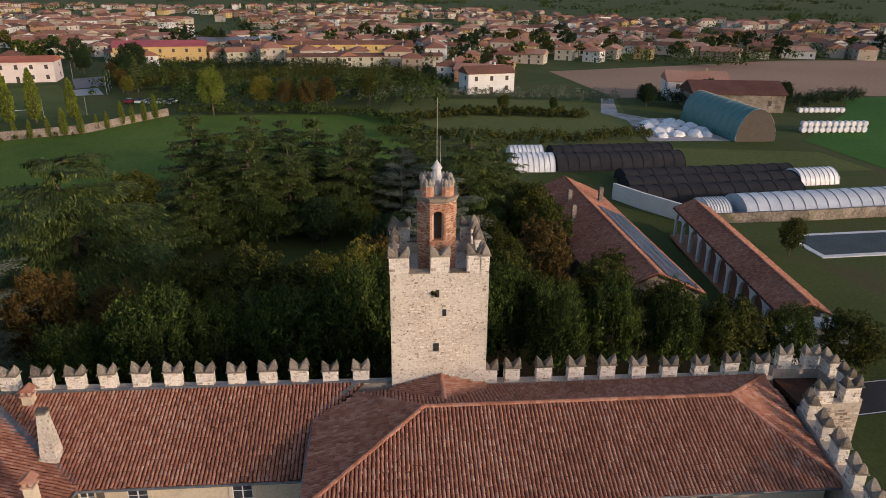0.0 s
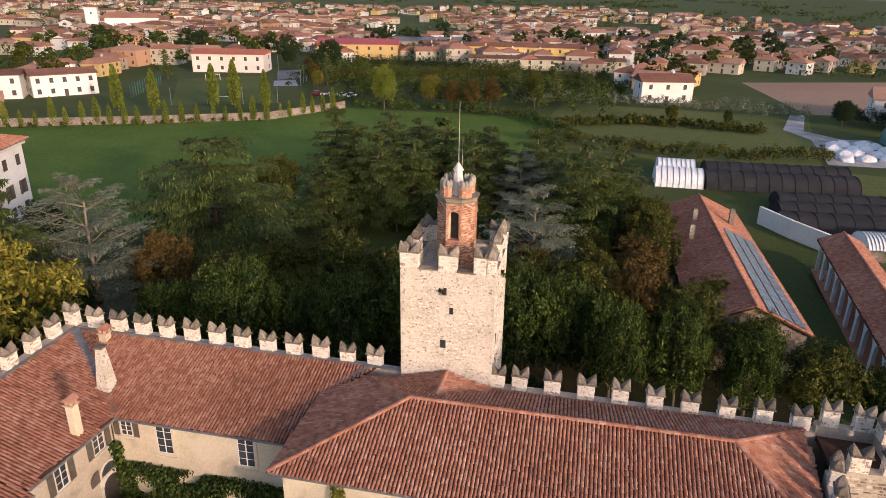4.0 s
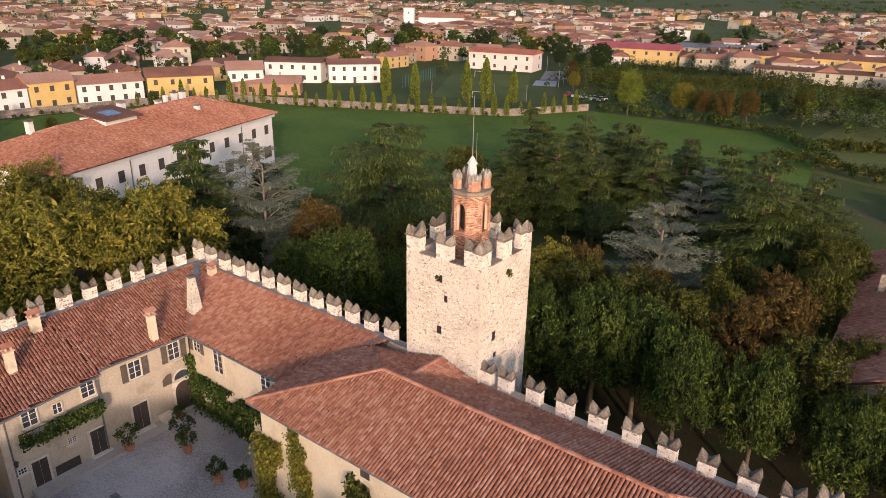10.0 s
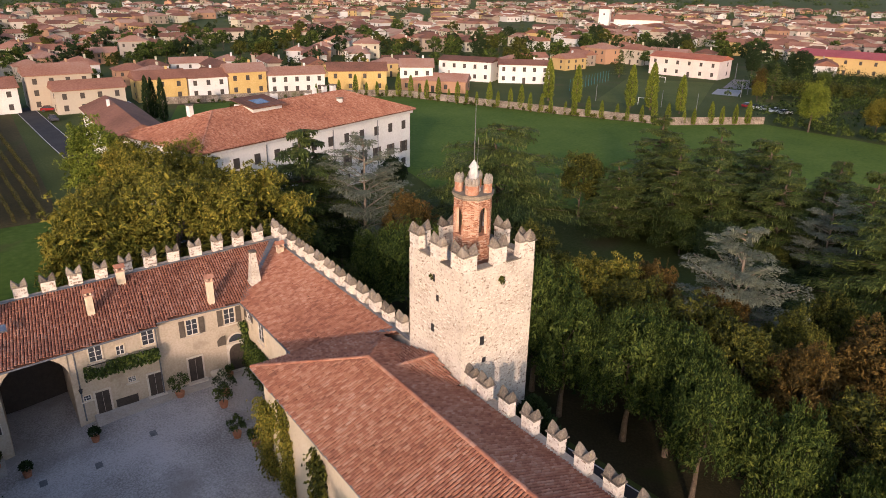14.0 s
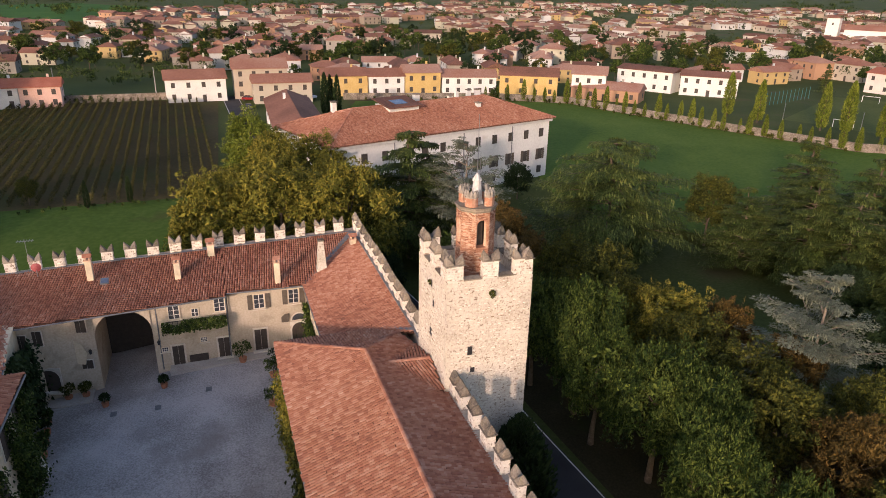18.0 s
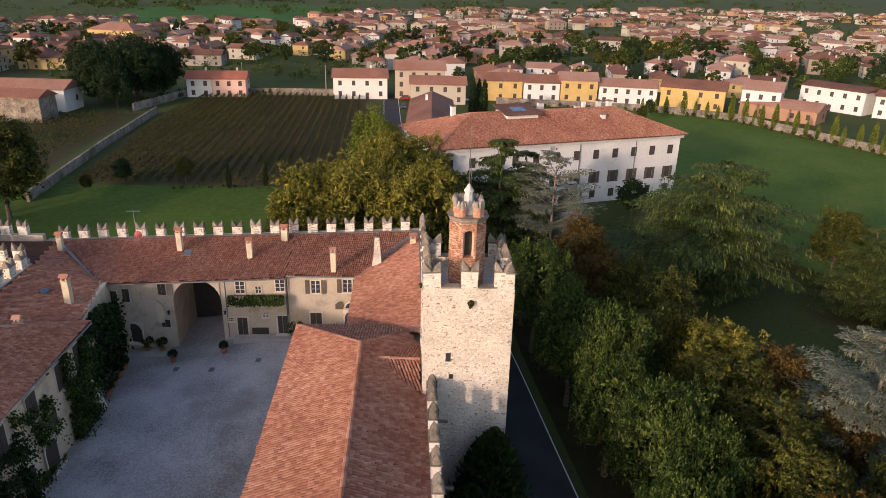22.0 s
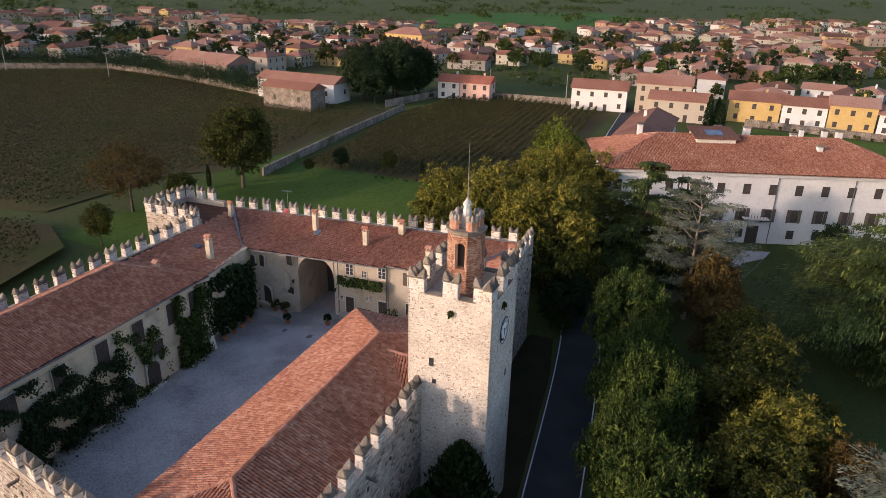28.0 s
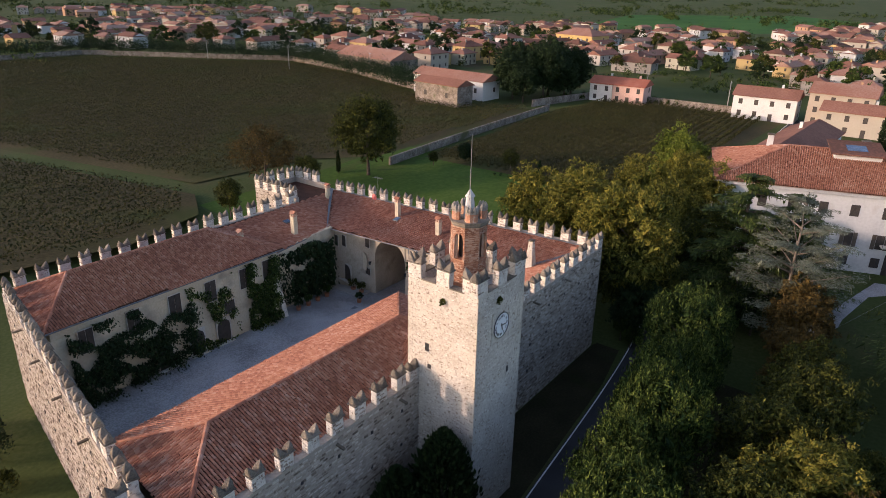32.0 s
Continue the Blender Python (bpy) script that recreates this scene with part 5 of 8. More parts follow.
for x, y, sc in ((-164, -84, 1.0), (-173, -87, 1.06), (-158, -92, 0.86), (-178, -81, 0.92), (-168, -97, 0.98), (-183, -91, 0.9), (-154.5, -86, 0.66), (-170, -79.5, 0.72)):
    plant("grove", lambda: broadleaf("grove_tree", 18, 8.2, L_DARK, 17, 20000, 0.34, 0.99, 60, 0), x, y, "massive dense dark tree of the grove by the wall", sc, group="vineyard grove")
plant("bare", lambda: broadleaf("brown_tree", 12, 6.4, L_RUST, 92, 12000, 0.16, 0.9, 30, 24), -42, -75, "wide brown thinning tree at the vineyard's edge", 1.0)
for x, y, top, kind in ((-34.5, -1.2, 3.0, "olive"), (-33, 1.2, -1.5, "dark"), (-37.5, 2.5, 0.0, "olive"), (-31.8, 0.2, -5.0, "green"), (-30.8, 1.8, -6.0, "green")):
    bl(kind, x, y, top, "low leafy tree at the castle's corner", group="corner trees")
cyp = lambda: column("cypress_tree", 10, 1.0, L_DARK, 3, 1700, 0.28)
for x, y, top in ((-146, 14, 4.5), (-149, 16, 3.5), (-144, 17, 4.0), (-76.3, -36, -2.4), (-77.8, -29.8, -2.4), (-58, -72, -3), (27, -24, -4.5), (26, -19, -5), (27.5, -28, -5)):
    plant("cyp", cyp, x, y, "slim dark green cypress tree", (top - ground_height(x, y)) / 10, group="cypresses")
bushy = lambda: column("yew_bush", 7.0, 1.75, L_DARK, 8, 7000, 0.2)
plant("yew", bushy, 5.0, 1.9, "dense dark evergreen bush against the tower", 1.42, GZ)
plant("yew", bushy, 8.0, 0.2, "dense dark evergreen bush against the wall", 1.12, GZ)

# poplars and hedge along the lawn wall
LAWN = [(-172, 24), (-163, 69), (-150, 91), (-100, 113), (-75, 126), (-62, 149)]
pop = lambda: column("poplar_tree", 9, 1.15, L_LIME, 12, 1500, 0.28)
for (x0, y0), (x1, y1) in zip(LAWN[1:], LAWN[2:]):
    n = int(math.dist((x0, y0), (x1, y1)) / 3.4)
    for i in range(n):
        plant("pop", pop, x0 + (x1 - x0) * i / n, y0 + (y1 - y0) * i / n + random.uniform(-1.5, 0.5), "slender poplar along the lawn wall", random.uniform(0.4, 0.85), group="lawn poplars")
for x, y, s in ((-92, 140, 1.5), (-97, 137, 1.4), (-110, 128, 1.3), (-120, 126, 1.4), (-84, 143, 1.2)):
    plant("pop", pop, x, y, "tall slender poplar by the sports ground", s, group="sports ground poplars")


def low_wall(name, pts, h, label, material=None):
    vs = bmesh.new()
    for (x0, y0), (x1, y1) in zip(pts, pts[1:]):
        d = Vector((x1 - x0, y1 - y0)).normalized()
        n = Vector((-d.y, d.x)) * 0.22
        z0, z1 = ground_height(x0, y0), ground_height(x1, y1)
        q = [(x0 + n.x, y0 + n.y), (x1 + n.x, y1 + n.y), (x1 - n.x, y1 - n.y), (x0 - n.x, y0 - n.y)]
        lo = [vs.verts.new((*p, z - 0.3)) for p, z in zip(q, (z0, z1, z1, z0))]
        hi = [vs.verts.new((*p, z + h)) for p, z in zip(q, (z0, z1, z1, z0))]
        vs.faces.new(hi)
        for i in range(4):
            j = (i + 1) % 4
            vs.faces.new((lo[i], lo[j], hi[j], hi[i]))
    return tagged(part(name, vs, material or M_RUBWALL, None), label, "garden wall", kind="structure")


M_RUBWALL = mat("field_stone_wall", ramp3((0.11, 0.09, 0.07), (0.22, 0.185, 0.15), (0.36, 0.31, 0.26), 0.36, 0.5, 0.64), 0.95, 0.5, 3, 0.8, stain=((0.1, 0.1, 0.05), 0.25, 0.58))
low_wall("wall_lawn", LAWN, 2.0, "old rubble wall round the park lawn")
low_wall("wall_vineyard", [(-68, -67), (-107, -70.5), (-148, -73)], 1.8, "old rubble wall between the vineyards")
low_wall("wall_vineyard_far", [(-183, -12), (-182, -40), (-181, -72), (-150, -80)], 2.2, "old rubble wall at the foot of the vineyard")
low_wall("wall_vineyard_end", [(-148, -118), (-168, -176), (-178, -222), (-124, -306), (-86, -306)], 2.2, "long rubble wall beyond the vineyard")


# vines in rows
def vine_rows(name, x_range, rows, poly, step, seed, label):
    rng = np.random.default_rng(seed)
    P = []
    for y0 in rows:
        xs = np.arange(x_range[0], x_range[1], step)
        P.append(np.stack([xs + rng.uniform(-0.2, 0.2, len(xs)), y0(xs) + rng.normal(0, 0.1, len(xs)), FZ + rng.uniform(0.3, 1.5, len(xs))], 1))
    P = np.concatenate(P)
    P = P[inside(P[:, 0], P[:, 1], poly)]
    n = len(P)
    axis = unit(rng.normal(0, 1, (n, 3)) * np.array([1.0, 0.5, 0.8]))
    wide = unit(np.cross(axis, rng.normal(size=(n, 3))))
    s = rng.uniform(0.14, 0.27, n) * (1.0 if step < 0.06 else 1.25)
    v, f = diamonds(P, axis, wide, s * 1.5, s)
    return tagged(mesh_ob(name, v, f, L_VINE), label, "vines", kind="stuff")


vine_rows("vines_a", (-182, -79), [(lambda xs, b=b: b + (xs + 84) * 0.035) for b in np.arange(-66, -14, 2.0)], [(-79, -17), (-79, -65), (-146, -69), (-181, -67), (-179, -14)], 0.03, 1, "rows of trained vines in autumn leaf")
vine_rows("vines_b", (-178, -20), [(lambda xs, b=b: b + (xs + 60) * 0.1) for b in np.arange(-310, -70, 2.1)], [(-62, -85), (-73, -76), (-145, -79), (-140, -112), (-165, -172), (-172, -215), (-120, -298), (-84, -298), (-23, -150), (-36, -88)], 0.085, 2, "wide field of trained vines in autumn leaf")
vine_rows("vines_c", (-78, 55), [(lambda xs, b=b: b + (xs + 60) * 0.1) for b in np.arange(-260, -60, 2.1)], [(-29, -82), (-16, -140), (-60, -250), (50, -250), (38, -78), (-8, -68), (-22, -72)], 0.085, 3, "wide field of trained vines in autumn leaf")


# ---- houses ----
def palette(name, colours, island=False):
    """Plaster in one of several colours, house by house."""
    m = mat(name, ramp3((0.5, 0.5, 0.5), (0.6, 0.6, 0.6), (0.7, 0.7, 0.7)), 0.9, 0.3, 2, 0.1)
    n, l = m.node_tree.nodes, m.node_tree.links
    info = n.new("ShaderNodeObjectInfo")
    r = n.new("ShaderNodeValToRGB")
    r.color_ramp.interpolation = "CONSTANT"
    el = r.color_ramp.elements
    while len(el) < len(colours):
        el.new(0.5)
    for i, c in enumerate(colours):
        el[i].position, el[i].color = i / len(colours), (*c, 1)
    l.new(n.new("ShaderNodeNewGeometry").outputs["Random Per Island"] if island else info.outputs["Random"], r.inputs[0])
    old = n["Principled BSDF"].inputs["Base Color"].links[0].from_socket
    mx = n.new("ShaderNodeMixRGB")
    mx.blend_type = "MULTIPLY"
    mx.inputs[0].default_value = 0.6
    l.new(r.outputs[0], mx.inputs[1])
    l.new(old, mx.inputs[2])
    br = n.new("ShaderNodeMixRGB")
    br.blend_type = "ADD"
    br.inputs[0].default_value = 0.15
    l.new(mx.outputs[0], br.inputs[1])
    l.new(r.outputs[0], br.inputs[2])
    l.new(br.outputs[0], n["Principled BSDF"].inputs["Base Color"])
    return m


M_HOUSE = palette("house_plaster", [(0.62, 0.61, 0.58), (0.46, 0.4, 0.32), (0.56, 0.51, 0.44), (0.52, 0.38, 0.17), (0.6, 0.6, 0.59), (0.34, 0.28, 0.22), (0.48, 0.43, 0.35), (0.45, 0.27, 0.17), (0.36, 0.33, 0.29), (0.5, 0.47, 0.36)])
M_HOUSE_I = palette("distant_plaster", [(0.62, 0.61, 0.58), (0.46, 0.4, 0.32), (0.56, 0.51, 0.44), (0.52, 0.38, 0.17), (0.6, 0.6, 0.59), (0.34, 0.28, 0.22), (0.48, 0.43, 0.35), (0.45, 0.27, 0.17), (0.36, 0.33, 0.29), (0.5, 0.47, 0.36)], True)
M_HWHITE = mat("white_plaster", ramp3((0.58, 0.57, 0.54), (0.68, 0.67, 0.64), (0.75, 0.74, 0.71)), 0.9, 0.3, 3, 0.1, stain=((0.55, 0.5, 0.44), 0.3, 0.64))
M_HYEL = mat("yellow_plaster", ramp3((0.46, 0.32, 0.12), (0.55, 0.39, 0.15), (0.62, 0.46, 0.22)), 0.9, 0.3, 3, 0.1)
M_PALEPINK = mat("pale_pink_plaster", ramp3((0.55, 0.48, 0.45), (0.64, 0.57, 0.53), (0.7, 0.64, 0.6)), 0.9, 0.3, 3, 0.1)
M_REDTILE = mat("new_red_tile", ramp3((0.3, 0.1, 0.065), (0.38, 0.135, 0.085), (0.44, 0.18, 0.12)), 0.9, 0.3, 3, 0.3)
M_HPINK = mat("pink_plaster", ramp3((0.58, 0.37, 0.29), (0.68, 0.45, 0.37), (0.74, 0.53, 0.45)), 0.9, 0.3, 3, 0.1)
M_FROOF = mat("far_roof_tile", [(0.2, (0.13, 0.068, 0.05)), (0.42, (0.225, 0.108, 0.075)), (0.6, (0.3, 0.145, 0.1)), (0.85, (0.37, 0.235, 0.18))], 0.9, 0.12, 2.2, 0.5, "object", 0.55)
M_FROOF_I = mat("distant_roof_tile", [(0.2, (0.12, 0.065, 0.05)), (0.42, (0.21, 0.105, 0.076)), (0.6, (0.28, 0.14, 0.1)), (0.85, (0.37, 0.25, 0.19))], 0.9, 0.12, 2.2, 0.5, "island", 0.65)
M_REDROOF = mat("red_metal_roof", ramp3((0.25, 0.05, 0.05), (0.33, 0.07, 0.07), (0.4, 0.1, 0.1)), 0.6, 0.2, 2, 0.1)
M_SHUT = mat("dark_shutter", ramp3((0.03, 0.028, 0.025), (0.055, 0.045, 0.038), (0.09, 0.07, 0.05)), 0.7, 2, 8, 0.1)


def house_make(w, d, h, hip, wall_m, roof_m, floors, per_side, name="house", over=0.5, pitch=0.42, chimney=True, door=True, sides=True, win=(1.1, 1.5)):
    """A house w by d standing at the origin, its long side along x: wall, roof, windows, chimney."""
    t = thing(name, "", "")
    part("wall", box(-w / 2, -d / 2, -0.5, w / 2, d / 2, h), wall_m, t)
    W, D, r = w / 2 + over, d / 2 + over, (d / 2 + over) * pitch
    bm = bmesh.new()
    q = min(D, W * 0.85) if hip else 0.0
    lo = [bm.verts.new(p) for p in ((-W, -D, h - 0.05), (W, -D, h - 0.05), (W, D, h - 0.05), (-W, D, h - 0.05))]
    mid = [bm.verts.new((v.co.x, v.co.y, h + 0.13)) for v in lo]
    a, b = bm.verts.new((-W + q, 0, h + 0.13 + r)), bm.verts.new((W - q, 0, h + 0.13 + r))
    bm.faces.new(list(reversed(lo)))
    for i in range(4):
        j = (i + 1) % 4
        bm.faces.new((lo[i], lo[j], mid[j], mid[i]))
    bm.faces.new((mid[0], mid[1], b, a))
    bm.faces.new((mid[2], mid[3], a, b))
    bm.faces.new((mid[1], mid[2], b))
    bm.faces.new((mid[3], mid[0], a))
    roof = part("roof", bm, roof_m, t)
    if not hip:
        g = bmesh.new()
        for s in (-1, 1):
            x = s * w / 2
            vs = [g.verts.new((x - 0.1 * s, -d / 2, h)), g.verts.new((x - 0.1 * s, d / 2, h)), g.verts.new((x - 0.1 * s, 0, h + d / 2 * pitch))]
            g.faces.new(vs)
        part("gable", g, wall_m, t)
    if chimney:
        part("chimney", box(w * 0.2 - 0.3, d * 0.12 - 0.3, h, w * 0.2 + 0.3, d * 0.12 + 0.3, h + r + 0.9), wall_m, roof)
    fh = h / floors
    def hole(x, y, z, ww, hh, turn):
        o = new("window", hole.mesh)
        o.parent = t
        o.matrix_local = pose(x, y, z, 0, 0, turn) @ Matrix.Diagonal((ww, 1, hh, 1))
    me = bpy.data.meshes.new("window")
    bm = box(-0.5, -0.05, -0.5, 0.5, 0.05, 0.5)
    bm.to_mesh(me)
    bm.free()
    me.materials.append(M_SHUT)
    hole.mesh = me
    for k in range(floors):
        for i in range(per_side):
            x = -w / 2 + w * (i + 0.5) / per_side
            big = door and k == 0 and i == per_side // 2
            for s in (-1, 1):
                hole(x, s * d / 2, fh * k + (1.05 if big else fh * 0.52), win[0], 2.1 if big else min(win[1], fh * 0.6), 0)
        if sides:
            for s in (-1, 1):
                hole(s * w / 2, d * 0.18 * s, fh * k + fh * 0.52, win[0] * 0.9, min(win[1], fh * 0.6), 90)
    return t


_house = {}


def house(key, x, y, yaw, label, spec, category="house", group="", z=None):
    if key not in _house:
        _house[key] = house_make(**spec)
        ob = _house[key]
    else:
        ob = copy_thing(_house[key], Matrix.Identity(4))
    ob.matrix_world = pose(x, y, FZ if z is None else z, 0, 0, yaw)
    return tagged(ob, label, category, group)


def span(key, a, b, depth, label, out=1, **spec):
    """A house whose front runs from a to b; it reaches back by depth."""
    a, b = Vector(a), Vector(b)
    d = b - a
    n = Vector((-d.y, d.x)).normalized() * out
    c = (a + b) / 2 + n * depth / 2
    s = dict(w=d.length, d=depth, hip=False, wall_m=M_HOUSE, roof_m=M_FROOF, floors=2, per_side=4)
    s.update(spec)
    return house(key, c.x, c.y, math.degrees(math.atan2(d.y, d.x)), label, s)


# the villa
villa_dir = math.degrees(math.atan2(45.5, -14.5))
vm = Vector((-68.3, 23.2)) + Vector((-0.953, -0.303)) * 9.5
house("villa", vm.x, vm.y, villa_dir, "long white villa with dark shutters and a hipped tile roof", dict(w=46.5, d=18, h=11.3, hip=True, wall_m=M_HWHITE, roof_m=M_FROOF, floors=1, per_side=0, sides=False, door=False, over=0.8, pitch=0.36, name="villa"), "villa")
house("villawing", -113, 1.5, 90 + 88, "low tiled wing behind the white villa", dict(w=36, d=10, h=7.5, hip=False, wall_m=M_HWHITE, roof_m=M_FROOF, floors=2, per_side=7, over=0.5, pitch=0.4, name="villa_wing"), "house")

# row along the park and the houses round it
span("rowa", (-178, 19), (-177.5, 33), 9, "yellow plastered terrace house", h=6.3, wall_m=M_HYEL, per_side=3)
span("rowb", (-177.3, 33.4), (-176.5, 45), 9, "white plastered terrace house with an arched gate", h=6.0, wall_m=M_HWHITE, per_side=3)
span("rowc", (-176.4, 45.3), (-175.4, 57), 9.5, "yellow plastered terrace house", h=7.0, wall_m=M_HYEL, per_side=3)
span("rowd", (-175.2, 57.5), (-171.0, 75), 9, "white plastered terrace house", h=5.6, wall_m=M_HWHITE, per_side=5)
span("rowe", (-170.5, 76), (-162, 93), 10, "ochre plastered terrace house", h=6.4, wall_m=M_HYEL, per_side=4)
span("rowf", (-160, 97), (-154, 106), 10, "cream house beside the park wall", h=7.6, wall_m=M_HWHITE, per_side=3)
span("pinkh", (-183.9, -65.6), (-184.7, -55.4), 8.5, "pink half of a double house under a red tile roof", h=5.6, wall_m=M_HPINK, per_side=3, out=-1, roof_m=M_REDTILE)
span("pinkw", (-183.3, -73.2), (-183.85, -65.7), 8.5, "white half of a double house under a red tile roof", h=5.6, wall_m=M_HWHITE, per_side=2, out=-1, roof_m=M_REDTILE)
span("creama", (-186, -28), (-187, -11), 10, "cream house with ochre shutters", h=6.6, wall_m=M_HWHITE, per_side=4, out=-1)
span("creamb", (-190, -8), (-190, 8), 11, "tall cream house with balconies", h=9.0, per_side=4, floors=3, out=-1)
span("creamc", (-178, -3), (-178, 14), 9, "beige house by the village street", h=6.0, per_side=4, out=-1)
span("barna", (-141, -113), (-139, -95), 7, "old brick barn wall under a tile roof", h=6.2, wall_m=M_RUBWALL, per_side=2, floors=1, out=-1, sides=False, door=False, chimney=False)
span("barnb", (-158, -126), (-156, -96), 9, "white pillared barn under a tile roof", h=6.0, wall_m=M_HWHITE, per_side=5, floors=1, out=-1, chimney=False)
span("barnc", (-186, -184), (-180, -150), 14, "large farm barn with a wide tile roof", h=6.5, wall_m=M_RUBWALL, per_side=5, out=-1, chimney=False)
span("yellowh", (-345, -165), (-340, -140), 16, "large yellow house under a hipped tile roof", h=8.0, wall_m=M_HYEL, per_side=4, out=-1, hip=True)
span("whitea", (-177, 125), (-160, 136), 12, "modern white house with solar panels", h=7.0, wall_m=M_HWHITE, per_side=5, floors=2, pitch=0.18, chimney=False)
span("whiteb", (-158, 138), (-146, 152), 12, "white house block with a low roof", h=6.5, wall_m=M_HWHITE, per_side=5, floors=2, pitch=0.2)
span("lowa", (-160, 97), (-144, 112), 9, "low cream house behind the park wall", h=3.6, per_side=5, floors=1)
span("school", (-149, 212), (-121, 218), 13, "long pink and white hall with a red roof", h=7.0, wall_m=M_PALEPINK, per_side=6, pitch=0.22, chimney=False, roof_m=M_REDTILE)
span("redroof", (-122, 277), (-84, 285), 14, "long building under a dark red metal roof", h=7.0, roof_m=M_REDROOF, per_side=7, pitch=0.3, chimney=False)
span("whitet", (-131, 412), (-122, 414), 9, "tall plain white block tower", h=9, wall_m=M_HWHITE, per_side=2, floors=1, pitch=0.05, chimney=False, door=False)
span("whitehouse", (24, 186), (40, 190), 9, "white farmhouse under a red roof", h=6.5, wall_m=M_HWHITE, per_side=3, hip=False)
span("church", (-330, 400), (-300, 418), 14, "white church with a tall bell tower", h=9, wall_m=M_HWHITE, per_side=2, floors=1, chimney=False, door=False)
span("churcht", (-342, 396), (-335, 400), 7, "white bell tower of the church", h=16, wall_m=M_HWHITE, per_side=1, floors=2, chimney=False, door=False, hip=True)

# the rest of the town: rows of houses over the plain
KINDS = {
    "a": dict(w=10, d=8, h=4.9, hip=True, wall_m=M_HOUSE, roof_m=M_FROOF, floors=2, per_side=3, win=(0.9, 1.2)),
    "b": dict(w=13, d=7.5, h=4.7, hip=False, wall_m=M_HOUSE, roof_m=M_FROOF, floors=2, per_side=3, win=(0.9, 1.2)),
    "c": dict(w=8.5, d=7.5, h=5.0, hip=True, wall_m=M_HOUSE, roof_m=M_FROOF, floors=2, per_side=2, win=(0.9, 1.2)),
    "d": dict(w=18, d=8.5, h=4.4, hip=False, wall_m=M_HOUSE, roof_m=M_FROOF, floors=2, per_side=4, win=(0.9, 1.2)),
    "e": dict(w=12, d=9.5, h=6.6, hip=True, wall_m=M_HOUSE, roof_m=M_FROOF, floors=2, per_side=3, win=(0.9, 1.3)),
}
NEAR = [(-42, 400), (-33, 365), (-25, 315), (-14, 285), (-8, 205), (-3, 245), (7, 275), (16, 300), (22, 290), (34, 290), (40, 262), (45, 245), (55, 235), (68, 205), (84, 200), (90, 232), (104, 262), (112, 262), (124, 262), (130, 250), (138, 295), (143, 325), (158, 360), (166, 360)]
FAR = [(-42, 760), (-24, 760), (-10, 860), (0, 1150), (15, 1050), (25, 1150), (37, 1250), (55, 1150), (67, 1150), (76, 900), (89, 800), (97, 640), (104, 530), (117, 560), (127, 540), (131, 700), (147, 760), (166, 700)]
rng = random.Random(11)
taken = []
tree_spots, far_homes = [], []
near_count = 0
for ring in range(0, 52):
    dist = 190 + ring * 17 if ring < 30 else 700 + (ring - 30) * 30
    n = int(radians(208) * dist / (15.5 if dist < 520 else 24))
    for i in range(n):
        az = -42 + 208 * (i + rng.random() * 0.8) / n
        d = dist + rng.uniform(-5, 5)
        lo = np.interp(az, [q[0] for q in NEAR], [q[1] for q in NEAR])
        hi = np.interp(az, [q[0] for q in FAR], [q[1] for q in FAR])
        if not lo < d < hi:
            continue
        x, y = -d * math.sin(radians(az)), d * math.cos(radians(az))
        street = noise.noise((x * 0.012, y * 0.012, 3.0))
        if street > 0.14 or rng.random() < 0.18:
            tree_spots.append((x, y))
            continue
        if -600 < x < -510 and -260 < y < -90:
            continue
        if any(abs(x - p) + abs(y - q) < 12.5 for p, q in taken[-130:]):
            continue
        if rng.random() < 0.3:
            tree_spots.append((x + rng.uniform(7, 10), y + rng.uniform(-5, 5)))
        taken.append((x, y))
        yaw = 12 * round(noise.noise((x * 0.004, y * 0.004, 9)) * 6) + rng.choice((0, 90)) + rng.uniform(-4, 4)
        if near_count < 190 and d < 420:
            near_count += 1
            k = rng.choice("aabbccde")
            house("t" + k, x, y, yaw, {"a": "plastered family house under a hipped tile roof", "b": "plastered two-storey house under a gabled tile roof", "c": "small square house under a tile roof", "d": "long row of houses under one tile roof", "e": "three-storey apartment house under a tile roof"}[k], KINDS[k], group="town houses")
        else:
            far_homes.append((x, y, yaw, rng.uniform(8, 17), rng.uniform(6.5, 9.5), rng.uniform(3.6, 5.8), rng.random() < 0.5))


